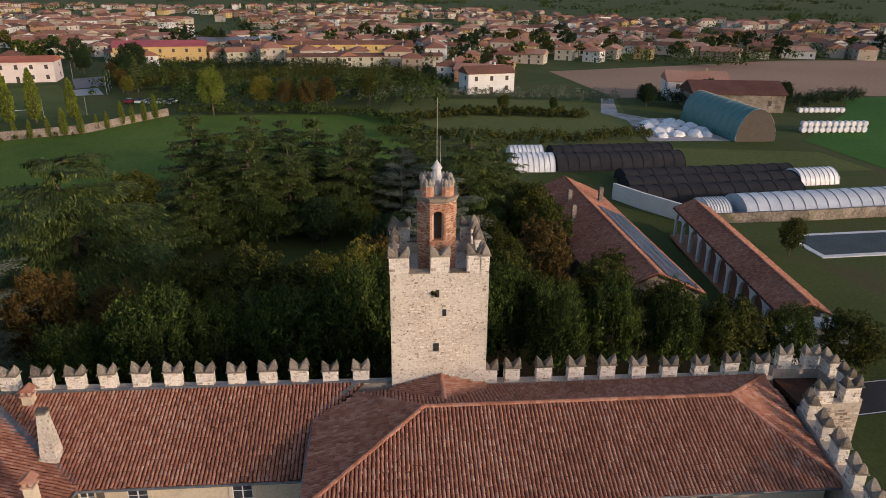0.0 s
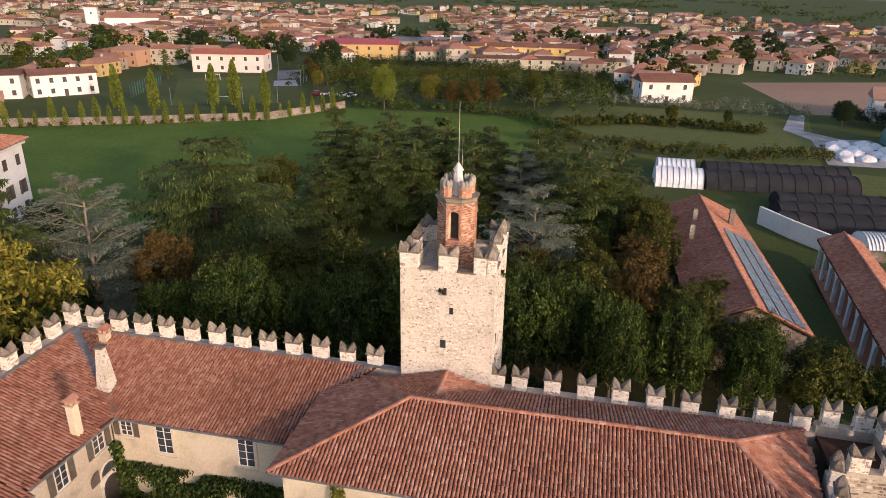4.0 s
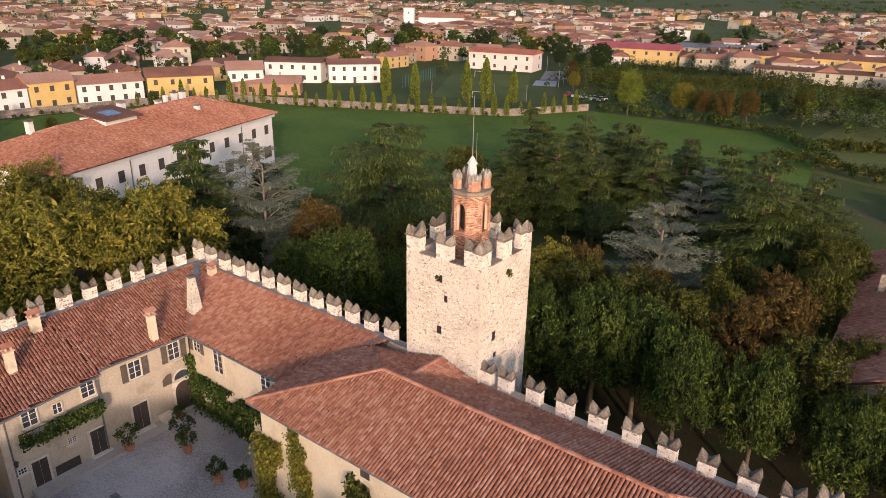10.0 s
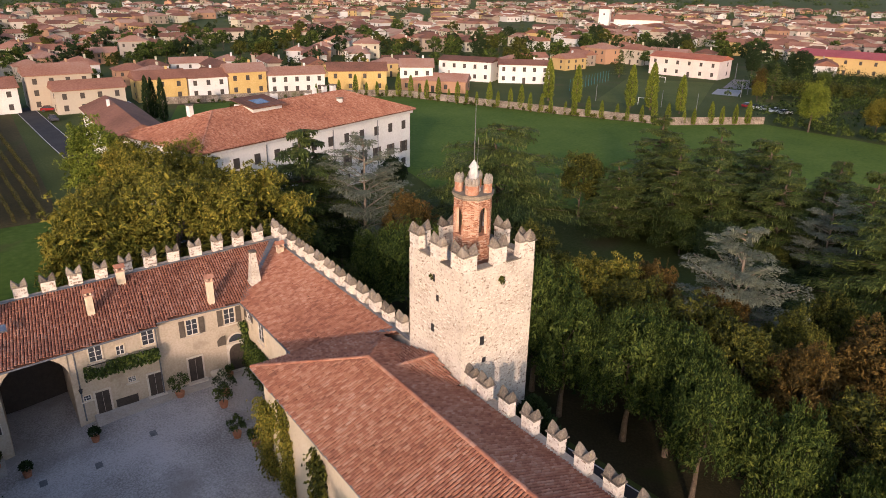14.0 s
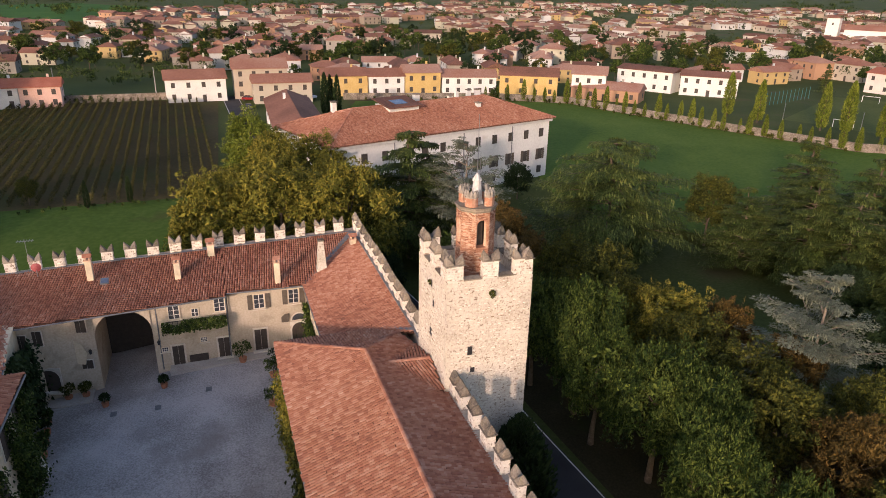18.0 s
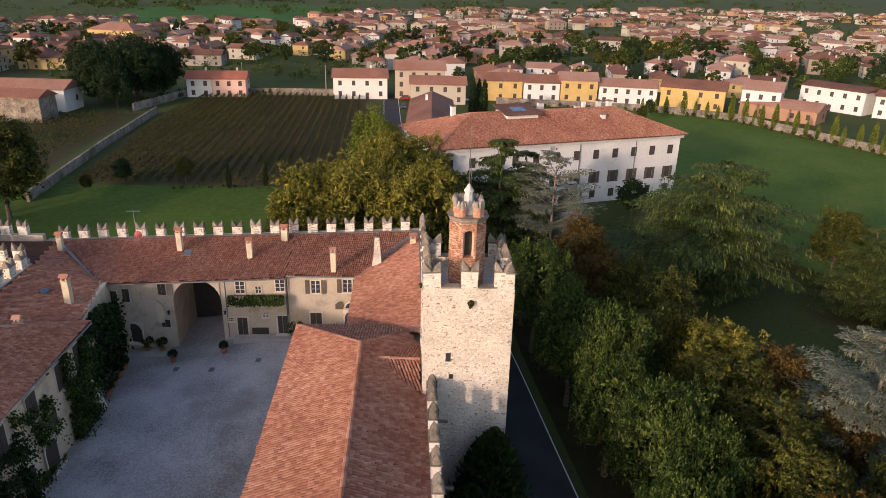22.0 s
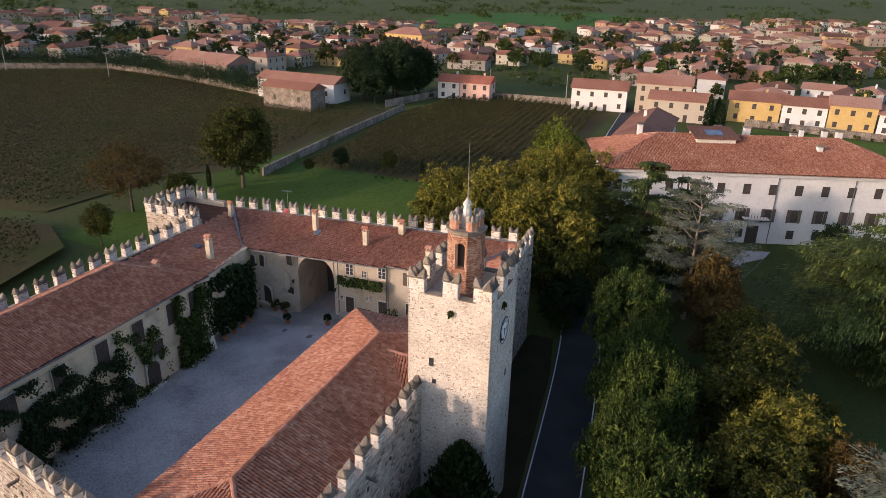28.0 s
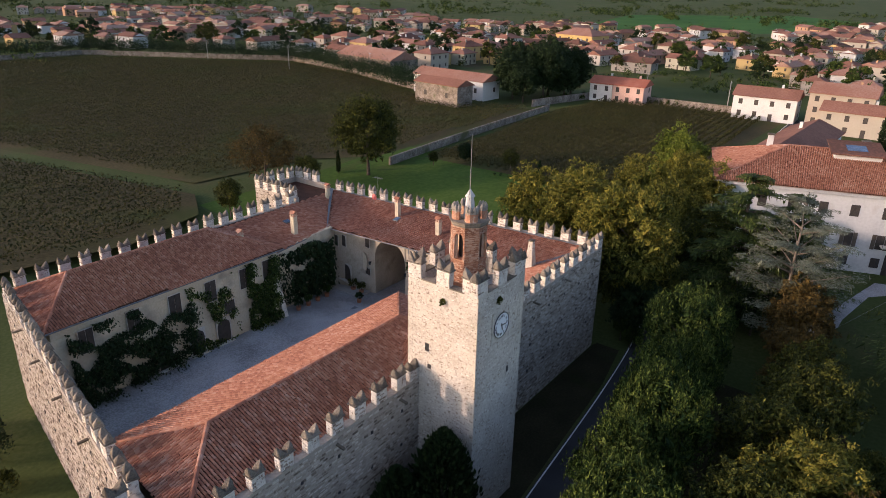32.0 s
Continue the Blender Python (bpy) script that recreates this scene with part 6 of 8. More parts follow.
def joined_homes(homes):
    """The far town in one mesh: walls, roofs and windows."""
    V, F, K = [], [], []
    def add(pts, faces, m, k):
        b = len(V)
        V.extend(tuple(m @ Vector(p)) for p in pts)
        F.extend(tuple(b + i for i in f) for f in faces)
        K.extend([k] * len(faces))
    cube = [(0, 1, 5, 4), (1, 2, 6, 5), (2, 3, 7, 6), (3, 0, 4, 7)]
    for x, y, yaw, w, d, h, hip in homes:
        m = pose(x, y, FZ, 0, 0, yaw)
        a, b = w / 2, d / 2
        add([(-a, -b, 0), (a, -b, 0), (a, b, 0), (-a, b, 0), (-a, -b, h), (a, -b, h), (a, b, h), (-a, b, h), (-a, 0, h + b * 0.38), (a, 0, h + b * 0.38)], cube + [(4, 7, 8), (5, 9, 6)], m, 0)
        A, B, q = a + 0.6, b + 0.6, (b * 0.9 if hip else 0.0)
        add([(-A, -B, h), (A, -B, h), (A, B, h), (-A, B, h), (-A + q, 0, h + B * 0.4), (A - q, 0, h + B * 0.4)], [(0, 1, 5, 4), (2, 3, 4, 5), (1, 2, 5), (3, 0, 4)], m, 1)
        nf = 2 if h > 5 else 1
        for f in range(nf):
            for i in range(max(2, int(w / 4))):
                u = -a + w * (i + 0.5) / max(2, int(w / 4))
                z = h / nf * (f + 0.5)
                for s in (-1, 1):
                    add([(u - 0.5, s * (b + 0.05), z - 0.7), (u + 0.5, s * (b + 0.05), z - 0.7), (u + 0.5, s * (b + 0.05), z + 0.7), (u - 0.5, s * (b + 0.05), z + 0.7)], [(0, 1, 2, 3)], m, 2)
    ob = mesh_ob("distant_houses", V, F, M_HOUSE_I)
    ob.data.materials.append(M_FROOF_I)
    ob.data.materials.append(M_SHUT)
    ob.data.polygons.foreach_set("material_index", K)
    return tagged(ob, "distant plastered houses under tile roofs", "houses", kind="stuff")


joined_homes(far_homes)

def greenery(name, spots, seed, label):
    """Small garden trees and bushes between the far houses, as clumps of leaves."""
    r = np.random.default_rng(seed)
    C = np.array(spots)
    k = 4
    rad, top = r.uniform(1.3, 3.4, len(C)), r.uniform(2.5, 8.0, len(C))
    c = np.repeat(np.arange(len(C)), k)
    d = unit(r.normal(size=(len(c), 3)))
    cc = np.stack([C[c, 0] + d[:, 0] * rad[c] * 0.6, C[c, 1] + d[:, 1] * rad[c] * 0.6, FZ + top[c] * (0.52 + 0.3 * d[:, 2])], 1)
    rr = np.stack([rad[c] * 0.6, rad[c] * 0.6, top[c] * 0.24], 1) * r.uniform(0.7, 1.15, (len(c), 1))
    v, f = leaf_shell(cc, rr, 24, 0.46, r, 0.6, 0.35)
    return mesh_ob(name, v, f, L_GREEN if seed % 2 else L_OLIVE), label


for nm, sd, lb in (("garden_greenery", 51, "green garden trees between the town houses"), ("autumn_greenery", 52, "olive and yellow garden trees between the town houses")):
    r2 = random.Random(sd)
    ob, lb = greenery(nm, [(x + r2.uniform(-16, 16), y + r2.uniform(-16, 16)) for x, y in taken for i in range(1) if r2.random() < 0.85], sd, lb)
    tagged(ob, lb, "garden trees", kind="stuff")
r2 = random.Random(55)
ob, lb = greenery("vineyard_garden_greenery", [(-d * math.sin(radians(z)), d * math.cos(radians(z))) for z, d in ((r2.uniform(86, 122), r2.uniform(196, 262)) for i in range(120)) if not (d < 214 and 92 < z < 113)], 53, "green gardens and orchards behind the vineyard wall")
tagged(ob, lb, "garden trees", kind="stuff")
r2 = random.Random(57)
ob, lb = greenery("northern_greenery", [(r2.uniform(-68, 14), r2.uniform(153, 206)) for i in range(150)] + [(r2.uniform(-98, -68), r2.uniform(186, 242)) for i in range(80)], 57, "dark green gardens and hedges before the northern town")
tagged(ob, lb, "garden trees", kind="stuff")
far_tree = lambda: broadleaf("town_tree", 9, 4.6, L_GREEN, 77, 3000, 0.33, 0.9, 9)
far_tree_b = lambda: broadleaf("garden_tree", 9, 4.2, L_OLIVE, 78, 3000, 0.33, 0.9, 9)
far_tree_c = lambda: broadleaf("yard_tree", 10, 5.0, L_DARK, 79, 3000, 0.33, 0.92, 9)
for i, (x, y) in enumerate(tree_spots[:380]):
    k = i % 3
    plant("ft" + str(k), (far_tree, far_tree_b, far_tree_c)[k], x, y, "garden tree among the town houses", rng.uniform(0.6, 1.25), group="town trees")


# far woods and hedges towards the horizon
def far_woods(name, seed, n, d0, d1, label):
    r = np.random.default_rng(seed)
    az = np.radians(r.uniform(-45, 170, n))
    d = d0 + (d1 - d0) * r.random(n) ** 1.2
    cx, cy = -d * np.sin(az), d * np.cos(az)
    V, Fc = [], []
    base = 0
    for x, y in zip(cx, cy):
        L = r.uniform(15, 90)
        t = r.uniform(0, 3.14)
        m = int(L / 2.2)
        u = r.uniform(-L / 2, L / 2, m)
        z = r.uniform(1.0, 4.2, m)
        cc = np.stack([x + u * math.cos(t) + r.normal(0, 3.0, m), y + u * math.sin(t) + r.normal(0, 3.0, m), FZ + z], 1)
        v, f = leaf_shell(cc, np.stack([z * 0.3 + 1.2, z * 0.3 + 1.2, z * 0.9], 1), 16 if d0 < 500 else 12, 0.75 if d0 < 500 else 1.4, r, 0.5, 0.3)
        V.append(v)
        Fc.append(f + base)
        base += len(v)
    return tagged(mesh_ob(name, np.concatenate(V), np.concatenate(Fc), L_GREEN), label, "woods", kind="stuff")


far_woods("far_woods", 5, 420, 700, 2600, "dark woods and hedges far over the plain")
far_woods("town_hedges", 6, 330, 300, 1100, "hedges and garden trees between the houses")


def hedge(name, pts, h, w, leaves, label, per=14, size=0.6, seed=3):
    """A hedge or row of bushes as leaves along a line."""
    r = np.random.default_rng(seed)
    C, R = [], []
    for (x0, y0), (x1, y1) in zip(pts, pts[1:]):
        L = math.dist((x0, y0), (x1, y1))
        m = max(4, int(L * per * 0.07 * w / 2.0))
        u = (np.arange(m) + r.random(m)) / m
        k = r.uniform(0.5, 1.0, m)
        off = r.uniform(-1, 1, m) * w * 0.8
        nx, ny = -(y1 - y0) / L, (x1 - x0) / L
        g = np.array([ground_height(x0 + (x1 - x0) * q, y0 + (y1 - y0) * q) for q in u])
        C.append(np.stack([x0 + (x1 - x0) * u + nx * off, y0 + (y1 - y0) * u + ny * off, g + h * k * 0.5], 1))
        R.append(np.stack([h * k * 0.34, h * k * 0.34, h * k * 0.52], 1))
    v, f = leaf_shell(np.concatenate(C), np.concatenate(R), 110, min(0.34, size * 0.55), r, 0.65, 0.35)
    return tagged(mesh_ob(name, v, f, leaves), label, "hedge", kind="stuff")


hedge("hedge_orchard", [(-4, 120), (20, 112), (40, 110), (60, 116)], 3.5, 3.0, L_OLIVE, "rough scrub hedge by the tunnels")
hedge("hedge_olives", [(-15, 172), (20, 178), (70, 168)], 4.5, 3.0, L_BLUE, "row of grey-green olive trees", 8, 0.8)
hedge("hedge_field", [(0, 140), (22, 150), (52, 145)], 2.2, 5.0, L_OLIVE, "scrubby orchard rows", 22, 0.7)
hedge("hedge_lawn", [(-168, 30), (-160, 68), (-148, 88), (-100, 110.5), (-76, 123)], 1.6, 1.2, L_OLIVE, "clipped hedge under the poplars", 10, 0.5)
hedge("hedge_lawn_back", [(-60, 150), (-30, 152), (-8, 147), (6, 122)], 3.0, 2.5, L_GREEN, "hedge behind the park lawn", 12, 0.8)
hedge("hedge_farm", [(76, 170), (92, 158), (118, 156), (150, 172)], 5.0, 4.0, L_DARK, "dark trees round the farm barns", 12, 1.0)
hedge("hedge_north", [(-48, 182), (-30, 190), (0, 205), (20, 200)], 5.5, 6.0, L_GREEN, "garden trees before the town", 16, 1.0)
hedge("hedge_north_b", [(-84, 196), (-76, 204), (-60, 210), (-30, 225), (10, 218)], 6.5, 6.0, L_OLIVE, "garden trees before the town", 16, 1.0)
hedge("hedge_north_c", [(-100, 236), (-84, 238), (-60, 244), (-20, 240)], 7.0, 5.0, L_DARK, "garden trees before the town", 14, 1.1)
hedge("hedge_vineyard", [(-183, -42), (-184, -70), (-160, -82)], 2.5, 2.5, L_GREEN, "bushes along the vineyard wall", 12, 0.7)
hedge("hedge_street", [(-184, 10), (-186, -8)], 2.0, 1.2, L_DARK, "bushes by the village street", 10, 0.5)
hedge("hedge_far_wall", [(-150, -122), (-170, -180), (-182, -224), (-130, -312), (-90, -316)], 8.0, 9.0, L_DARK, "dark garden trees beyond the vineyard wall", 9, 1.0)
hedge("hedge_meadow", [(-76.5, -24), (-77, -38), (-75.5, -46)], 0.9, 0.9, L_GREEN, "low bushes at the meadow's edge", 26, 0.25)
for x, y, top, kind in ((-50, 149, 6.0, "lime"), (-97, 207, 1.0, "rust"), (-88, 190, 0.5, "rust"), (-84, 183, -0.5, "yellow"), (-120, 240, 2.5, "dark"), (-101, 240, 5.0, "dark"), (-38, 158, 2.5, "yellow"), (-31, 154, 2.0, "rust"), (-25, 152, 2.2, "rust"), (-20, 156, 2.4, "rust"), (-8, 164, 3.5, "olive"), (30, 152, -2.0, "olive"), (44, 150, -2.5, "green"), (95, 163, 1.0, "dark"), (120, 164, 0.0, "dark"), (75, 160, 0.0, "dark"), (51, 41, -1.6, "olive"), (-96, 214, 3.0, "dark"), (-75, 205, 2.0, "green"), (12, 205, 0.5, "dark"), (-130, 30, -1, "olive"), (-140, 60, -1.5, "olive"), (-151, 66, -1.5, "green"), (-118, 20, -1, "olive")):
    bl(kind, x, y, top, "single tree among the fields and gardens", group="field trees")
for x, y, top, kind in ((-3, 176, 6.0, "slim"), (-16, 184, 5.0, "slim"), (-84, 192, 5.0, "slim"), (-146, 190, 4.0, "slim")):
    cd(kind, x, y, top, "tall dark conifer in a garden", group="garden conifers")


# ---- farm beyond the park ----
def gable_farm(name, label, w, L, h, ridge, m, wall_m, solar=False):
    """A long tiled farm building, its length along local y."""
    t = thing(name, label, "farm building")
    part("wall", box(-w / 2 + 0.4, -L / 2 + 0.4, -0.5, w / 2 - 0.4, L / 2 - 0.4, h), wall_m, t)
    g = bmesh.new()
    for y in (-L / 2 + 0.42, L / 2 - 0.42):
        g.faces.new([g.verts.new(p) for p in ((-w / 2 + 0.4, y, h), (w / 2 - 0.4, y, h), (0, y, ridge - 0.1))])
    part("gable", g, wall_m, t)
    tiled_roof(t, [(-w / 2, -L / 2, h), (-w / 2, L / 2, h), (0, L / 2, ridge), (0, -L / 2, ridge)], 31)
    tiled_roof(t, [(w / 2, -L / 2, h), (0, -L / 2, ridge), (0, L / 2, ridge), (w / 2, L / 2, h)], 32)
    ridge_tiles(t, (0, -L / 2, ridge + 0.05), (0, L / 2, ridge + 0.05))
    for x, y in ((-1.9, 9.0), (-3.2, 2.0), (3.0, 10.0)):
        part("chimney", box(x - 0.3, y - 0.3, h, x + 0.3, y + 0.3, ridge + 0.9, bevel=0.03), wall_m, t)
    if solar:
        sl = (ridge - h) / (w / 2)
        for i in range(14):
            for j in range(3):
                y, x = -L / 2 + 1.2 + i * 1.75, 1.2 + j * 1.32
                z = ridge - sl * x + 0.22
                p = part("solar_panel", box(-0.62, -0.82, -0.02, 0.62, 0.82, 0.03), M_PANEL, t, "blue-grey solar panel")
                p.matrix_local = pose(x + 0.55, y, z - sl * 0.55, 0, math.degrees(math.atan(sl)), 0)
    t.matrix_world = m
    return t


M_DROOF = mat("brown_sheet_roof", ramp3((0.07, 0.035, 0.03), (0.1, 0.05, 0.042), (0.13, 0.07, 0.06)), 0.9, 0.2, 2, 0.2)
M_PANEL = mat("solar_panel", ramp3((0.05, 0.07, 0.11), (0.09, 0.12, 0.18), (0.14, 0.18, 0.25)), 0.2, 1, 6, 0)
gable_farm("farmhouse", "long farmhouse under a weathered tile roof with solar panels", 11.0, 39.0, 5.1, 7.6, pose(25.0, 42.6, -9.2, 0, 0, 0.5), M_RUBWALL, True)
arc = thing("arcade_building", "long white arcaded portico under a narrow tile roof", "farm building")
out = [(17, 4.3), (-17, 4.3)]
for i in range(10):
    c = -17 + 3.4 * (i + 0.5)
    out += [(c - 1.7, 0) if i else (-17, 0), (c - 1.35, 0)] + [(c - 1.35 * math.cos(math.pi * k / 8), 2.6 + 1.15 * math.sin(math.pi * k / 8)) for k in range(9)] + [(c + 1.35, 0)]
out += [(17, 0)]
part("arcade", prism(out, "x", -2.3, -1.95), M_WHITEPL, arc, "white arches of the portico")
part("wall", box(1.7, -17, -0.5, 2.1, 17, 4.3), M_HWHITE, arc)
part("paving", box(-2.6, -17.4, -0.3, 1.7, 17.4, 0.06), M_TERRA, arc, "red brick paving")
tiled_roof(arc, [(-2.7, -17.5, 4.2), (-2.7, 17.5, 4.2), (0.2, 17.5, 5.5), (0.2, -17.5, 5.5)], 33)
tiled_roof(arc, [(2.6, -17.5, 4.3), (0.2, -17.5, 5.5), (0.2, 17.5, 5.5), (2.6, 17.5, 4.3)], 34)
ridge_tiles(arc, (0.2, -17.5, 5.55), (0.2, 17.5, 5.55))
arc.matrix_world = pose(39.8, 34.3, -8.0, 0, 0, -5.5)
part("wall", box(-3.0, -19.5, -0.5, 3.5, -17.2, 4.0), M_HWHITE, arc)


def tunnel(name, a, b, r, h, skin, label, ribs=8, ends=None):
    """A hooped tunnel from a to b."""
    a, b = Vector(a), Vector(b)
    L = (b - a).length
    t = thing(name, label, "greenhouse")
    vs, fs = [], []
    for i in range(ribs + 1):
        for k in range(13):
            w = math.pi * k / 12
            vs.append((i * L / ribs, math.cos(w) * r, math.sin(w) * h))
    fs = [(i * 13 + k, i * 13 + k + 1, i * 13 + k + 14, i * 13 + k + 13) for i in range(ribs) for k in range(12)]
    mesh_ob("cover", vs, fs, skin, t, smooth=True)
    for x in (0.02, L - 0.02):
        g = bmesh.new()
        g.faces.new([g.verts.new((x, math.cos(math.pi * k / 12) * r, math.sin(math.pi * k / 12) * h)) for k in range(13)])
        part("end_panel", g, ends or skin, t)
    for i in range(ribs + 1):
        rb = bmesh.new()
        for k in range(12):
            w = math.pi * (k + 0.5) / 12
            bmesh.ops.create_cube(rb, size=1, matrix=Matrix.Translation((i * L / ribs, math.cos(w) * r * 1.01, math.sin(w) * h * 1.01)) @ Matrix.Rotation(math.atan2(math.cos(w) * h, -math.sin(w) * r), 4, "X") @ Matrix.Diagonal((0.08, r * 0.27, 0.08, 1)))
        part("hoop", rb, M_NET if skin is M_NET else M_METAL, t)
    d = b - a
    t.matrix_world = pose(a.x, a.y, ground_height(a.x, a.y), 0, 0, math.degrees(math.atan2(d.y, d.x)))
    return t


M_FILM = mat("white_film", ramp3((0.6, 0.61, 0.62), (0.7, 0.71, 0.72), (0.78, 0.79, 0.8)), 0.5, 0.4, 3, 0.1)
M_FILMB = mat("clear_film", ramp3((0.34, 0.38, 0.43), (0.44, 0.48, 0.53), (0.54, 0.57, 0.61)), 0.35, 0.4, 3, 0.1)
M_NET = mat("black_net", ramp3((0.02, 0.02, 0.022), (0.03, 0.03, 0.033), (0.045, 0.045, 0.048)), 0.95, 0.4, 4, 0.2)
M_HGREEN = mat("green_sheet", ramp3((0.015, 0.1, 0.1), (0.025, 0.14, 0.135), (0.04, 0.18, 0.17)), 0.5, 0.4, 3, 0.1)
tunnel("polytunnel", (21, 89), (29.5, 89), 3.4, 3.0, M_FILM, "white film polytunnel on the farm")
tunnel("polytunnel", (29.8, 89), (56, 90.5), 3.4, 2.9, M_NET, "polytunnel under black shade netting", 12)
tunnel("polytunnel", (22, 96.5), (29, 96.5), 3.2, 2.9, M_FILM, "white film polytunnel on the farm")
tunnel("polytunnel", (31, 97), (57, 98.5), 3.2, 2.7, M_NET, "polytunnel under black shade netting", 12)
for k in range(3):
    tunnel("polytunnel", (38 + k, 68.5 + k * 5), (70 + k * 2, 71.5 + k * 5), 2.9, 2.3, M_NET, "low polytunnel under black shade netting", 12)
tunnel("polytunnel", (72, 76.5), (80, 77.5), 2.8, 2.6, M_FILM, "white film polytunnel on the farm")
tunnel("polytunnel", (53, 60.5), (82, 63.5), 3.8, 3.3, M_FILMB, "long clear film polytunnel by the pool", 14)
tunnel("polytunnel", (47.5, 61), (51.5, 61.4), 3.2, 2.9, M_FILM, "white film polytunnel on the farm")
tunnel("hangar", (83.3, 111.2), (82.6, 141), 4.9, 7.6, M_HGREEN, "green sheet-metal hay hangar", 10, M_WOOD_AND_CORE)
low_wall("wall_farm_white", [(35.5, 69), (39, 64), (45, 57)], 2.8, "white rendered farm yard wall", M_HWHITE)
low_wall("wall_farm_stone", [(45, 57), (62, 55), (84, 57)], 1.8, "old rubble wall behind the tunnels")
sheet("farm_yard", [(58, 112), (62, 140), (76, 142), (78, 112)], FZ + 0.09, M_GRAVEL, "pale gravel farm yard", "yard")
sheet("farm_track", [(62, 138), (58, 150), (66, 176), (70, 176), (63, 150), (70, 140)], FZ + 0.1, M_GRAVEL, "pale gravel farm track", "track")
sheet("lawn_farm", [(31, 24), (32, 58), (38, 58), (37, 24)], -8.0, M_GRASS, "strip of lawn between the farm buildings", "lawn")
sheet("lawn_garden", [(44, 18), (46, 54), (90, 56), (96, 20)], FZ + 0.03, M_GRASS, "garden lawn round the pool", "lawn")
M_WATER = mat("pool_cover", ramp3((0.05, 0.065, 0.07), (0.068, 0.085, 0.092), (0.085, 0.105, 0.112)), 0.92, 0.4, 3, 0.05)
pool = thing("swimming_pool", "grey-blue covered swimming pool with a pale stone rim", "pool")
part("rim", box(-8.5, -4.5, -0.2, 8.5, 4.5, 0.08, bevel=0.03), M_WHITEPL, pool, "pale stone rim")
part("cover", box(-7.6, -3.6, -0.1, 7.6, 3.6, 0.12), M_WATER, pool, "grey-blue pool cover")
pool.matrix_world = pose(63, 44.5, FZ + 0.06, 0, 0, 4)


def lump(r, seed, squash=0.6):
    bm = bmesh.new()
    bmesh.ops.create_icosphere(bm, subdivisions=2, radius=r)
    for v in bm.verts:
        k = 1 + 0.25 * noise.noise((v.co.x * 1.1 + seed, v.co.y * 1.1, v.co.z * 1.1))
        v.co = Vector((v.co.x * k, v.co.y * k, max(0.0, v.co.z * k * squash)))
    return bm


M_PLASTIC = mat("white_plastic", ramp3((0.5, 0.51, 0.53), (0.64, 0.65, 0.67), (0.76, 0.77, 0.79)), 0.5, 0.8, 4, 0.4)
for i in range(16):
    x, y = 63 + (i % 4) * 3.6 + (i * 7 % 5) * 0.4, 117 + (i // 4) * 5 + (i * 3 % 4) * 0.5
    tagged(part("silage_heap", lump(1.7 + 0.2 * (i % 3), i, 0.75), M_PLASTIC, None), "heap under crumpled white plastic", "silage heap", "silage heaps").location = (x, y, FZ + 0.05)
bale = thing("wrapped_bale", "round bale wrapped in white film", "bale", group="wrapped bales")
bb = bmesh.new()
bmesh.ops.create_cone(bb, cap_ends=True, segments=16, radius1=0.75, radius2=0.75, depth=1.3, matrix=Matrix.Translation((0, 0, 0.75)) @ Matrix.Rotation(radians(90), 4, "X"))
bmesh.ops.bevel(bb, geom=[e for e in bb.edges if abs(e.calc_face_angle(0)) > 1.2], offset=0.12, segments=2, affect="EDGES")
part("film", bb, M_PLASTIC, bale)
bale.matrix_world = pose(101, 121, FZ + 0.05)
for i in range(1, 22):
    x, y, z = (101 + (i % 11) * 1.6, 121, FZ + 0.05 + (1.4 if i > 10 else 0))
    copy_thing(bale, pose(x, y, z))
for i in range(9):
    copy_thing(bale, pose(117 + i * 1.6, 149, FZ + 0.05))
span("barnred", (86, 152), (112, 149), 14, "farm barn under a dark brown roof", h=5.0, roof_m=M_DROOF, per_side=3, floors=1, chimney=False, wall_m=M_RUBWALL)
span("barnbrown", (86, 172), (104, 168), 12, "old farmhouse under a brown tile roof", h=6.0, per_side=3)
span("greyshed", (-100, 335), (-60, 345), 16, "long shed with a grey roof", h=5, per_side=6, roof_m=M_LEAD, pitch=0.2, chimney=False)
span("terracea", (-60, 292), (10, 300), 9, "long terrace of ochre houses", h=7.0, wall_m=M_HYEL, per_side=14, pitch=0.3)
span("terraceb", (-45, 262), (22, 268), 8, "long terrace of cream garages and houses", h=4.5, per_side=14, pitch=0.25)


# ---- cars ----
def car_make():
    t = thing("car", "", "")
    body = [(-2.05, 0.35), (2.05, 0.35), (2.1, 0.7), (1.95, 0.9), (1.0, 0.98), (-1.7, 1.0), (-2.05, 0.85)]
    bm = prism(body, "y", -0.86, 0.86)
    bmesh.ops.bevel(bm, geom=list(bm.edges), offset=0.06, segments=2, affect="EDGES")
    part("body", bm, M_CAR, t)
    cab = [(0.95, 0.95), (0.35, 1.45), (-1.15, 1.47), (-1.75, 0.97)]
    bm = prism(cab, "y", -0.72, 0.72)
    bmesh.ops.bevel(bm, geom=list(bm.edges), offset=0.07, segments=2, affect="EDGES")
    part("cabin", bm, M_GLASS, t, "dark window glass")
    part("roof", box(-1.1, -0.66, 1.44, 0.32, 0.66, 1.5, bevel=0.02), M_CAR, t)
    for x in (-1.3, 1.3):
        for y in (-0.82, 0.82):
            w = bmesh.new()
            bmesh.ops.create_cone(w, cap_ends=True, segments=14, radius1=0.33, radius2=0.33, depth=0.2, matrix=Matrix.Translation((x, y, 0.33)) @ Matrix.Rotation(radians(90), 4, "X"))
            part("wheel", w, M_DARK, t, "dark rubber wheel")
    return t


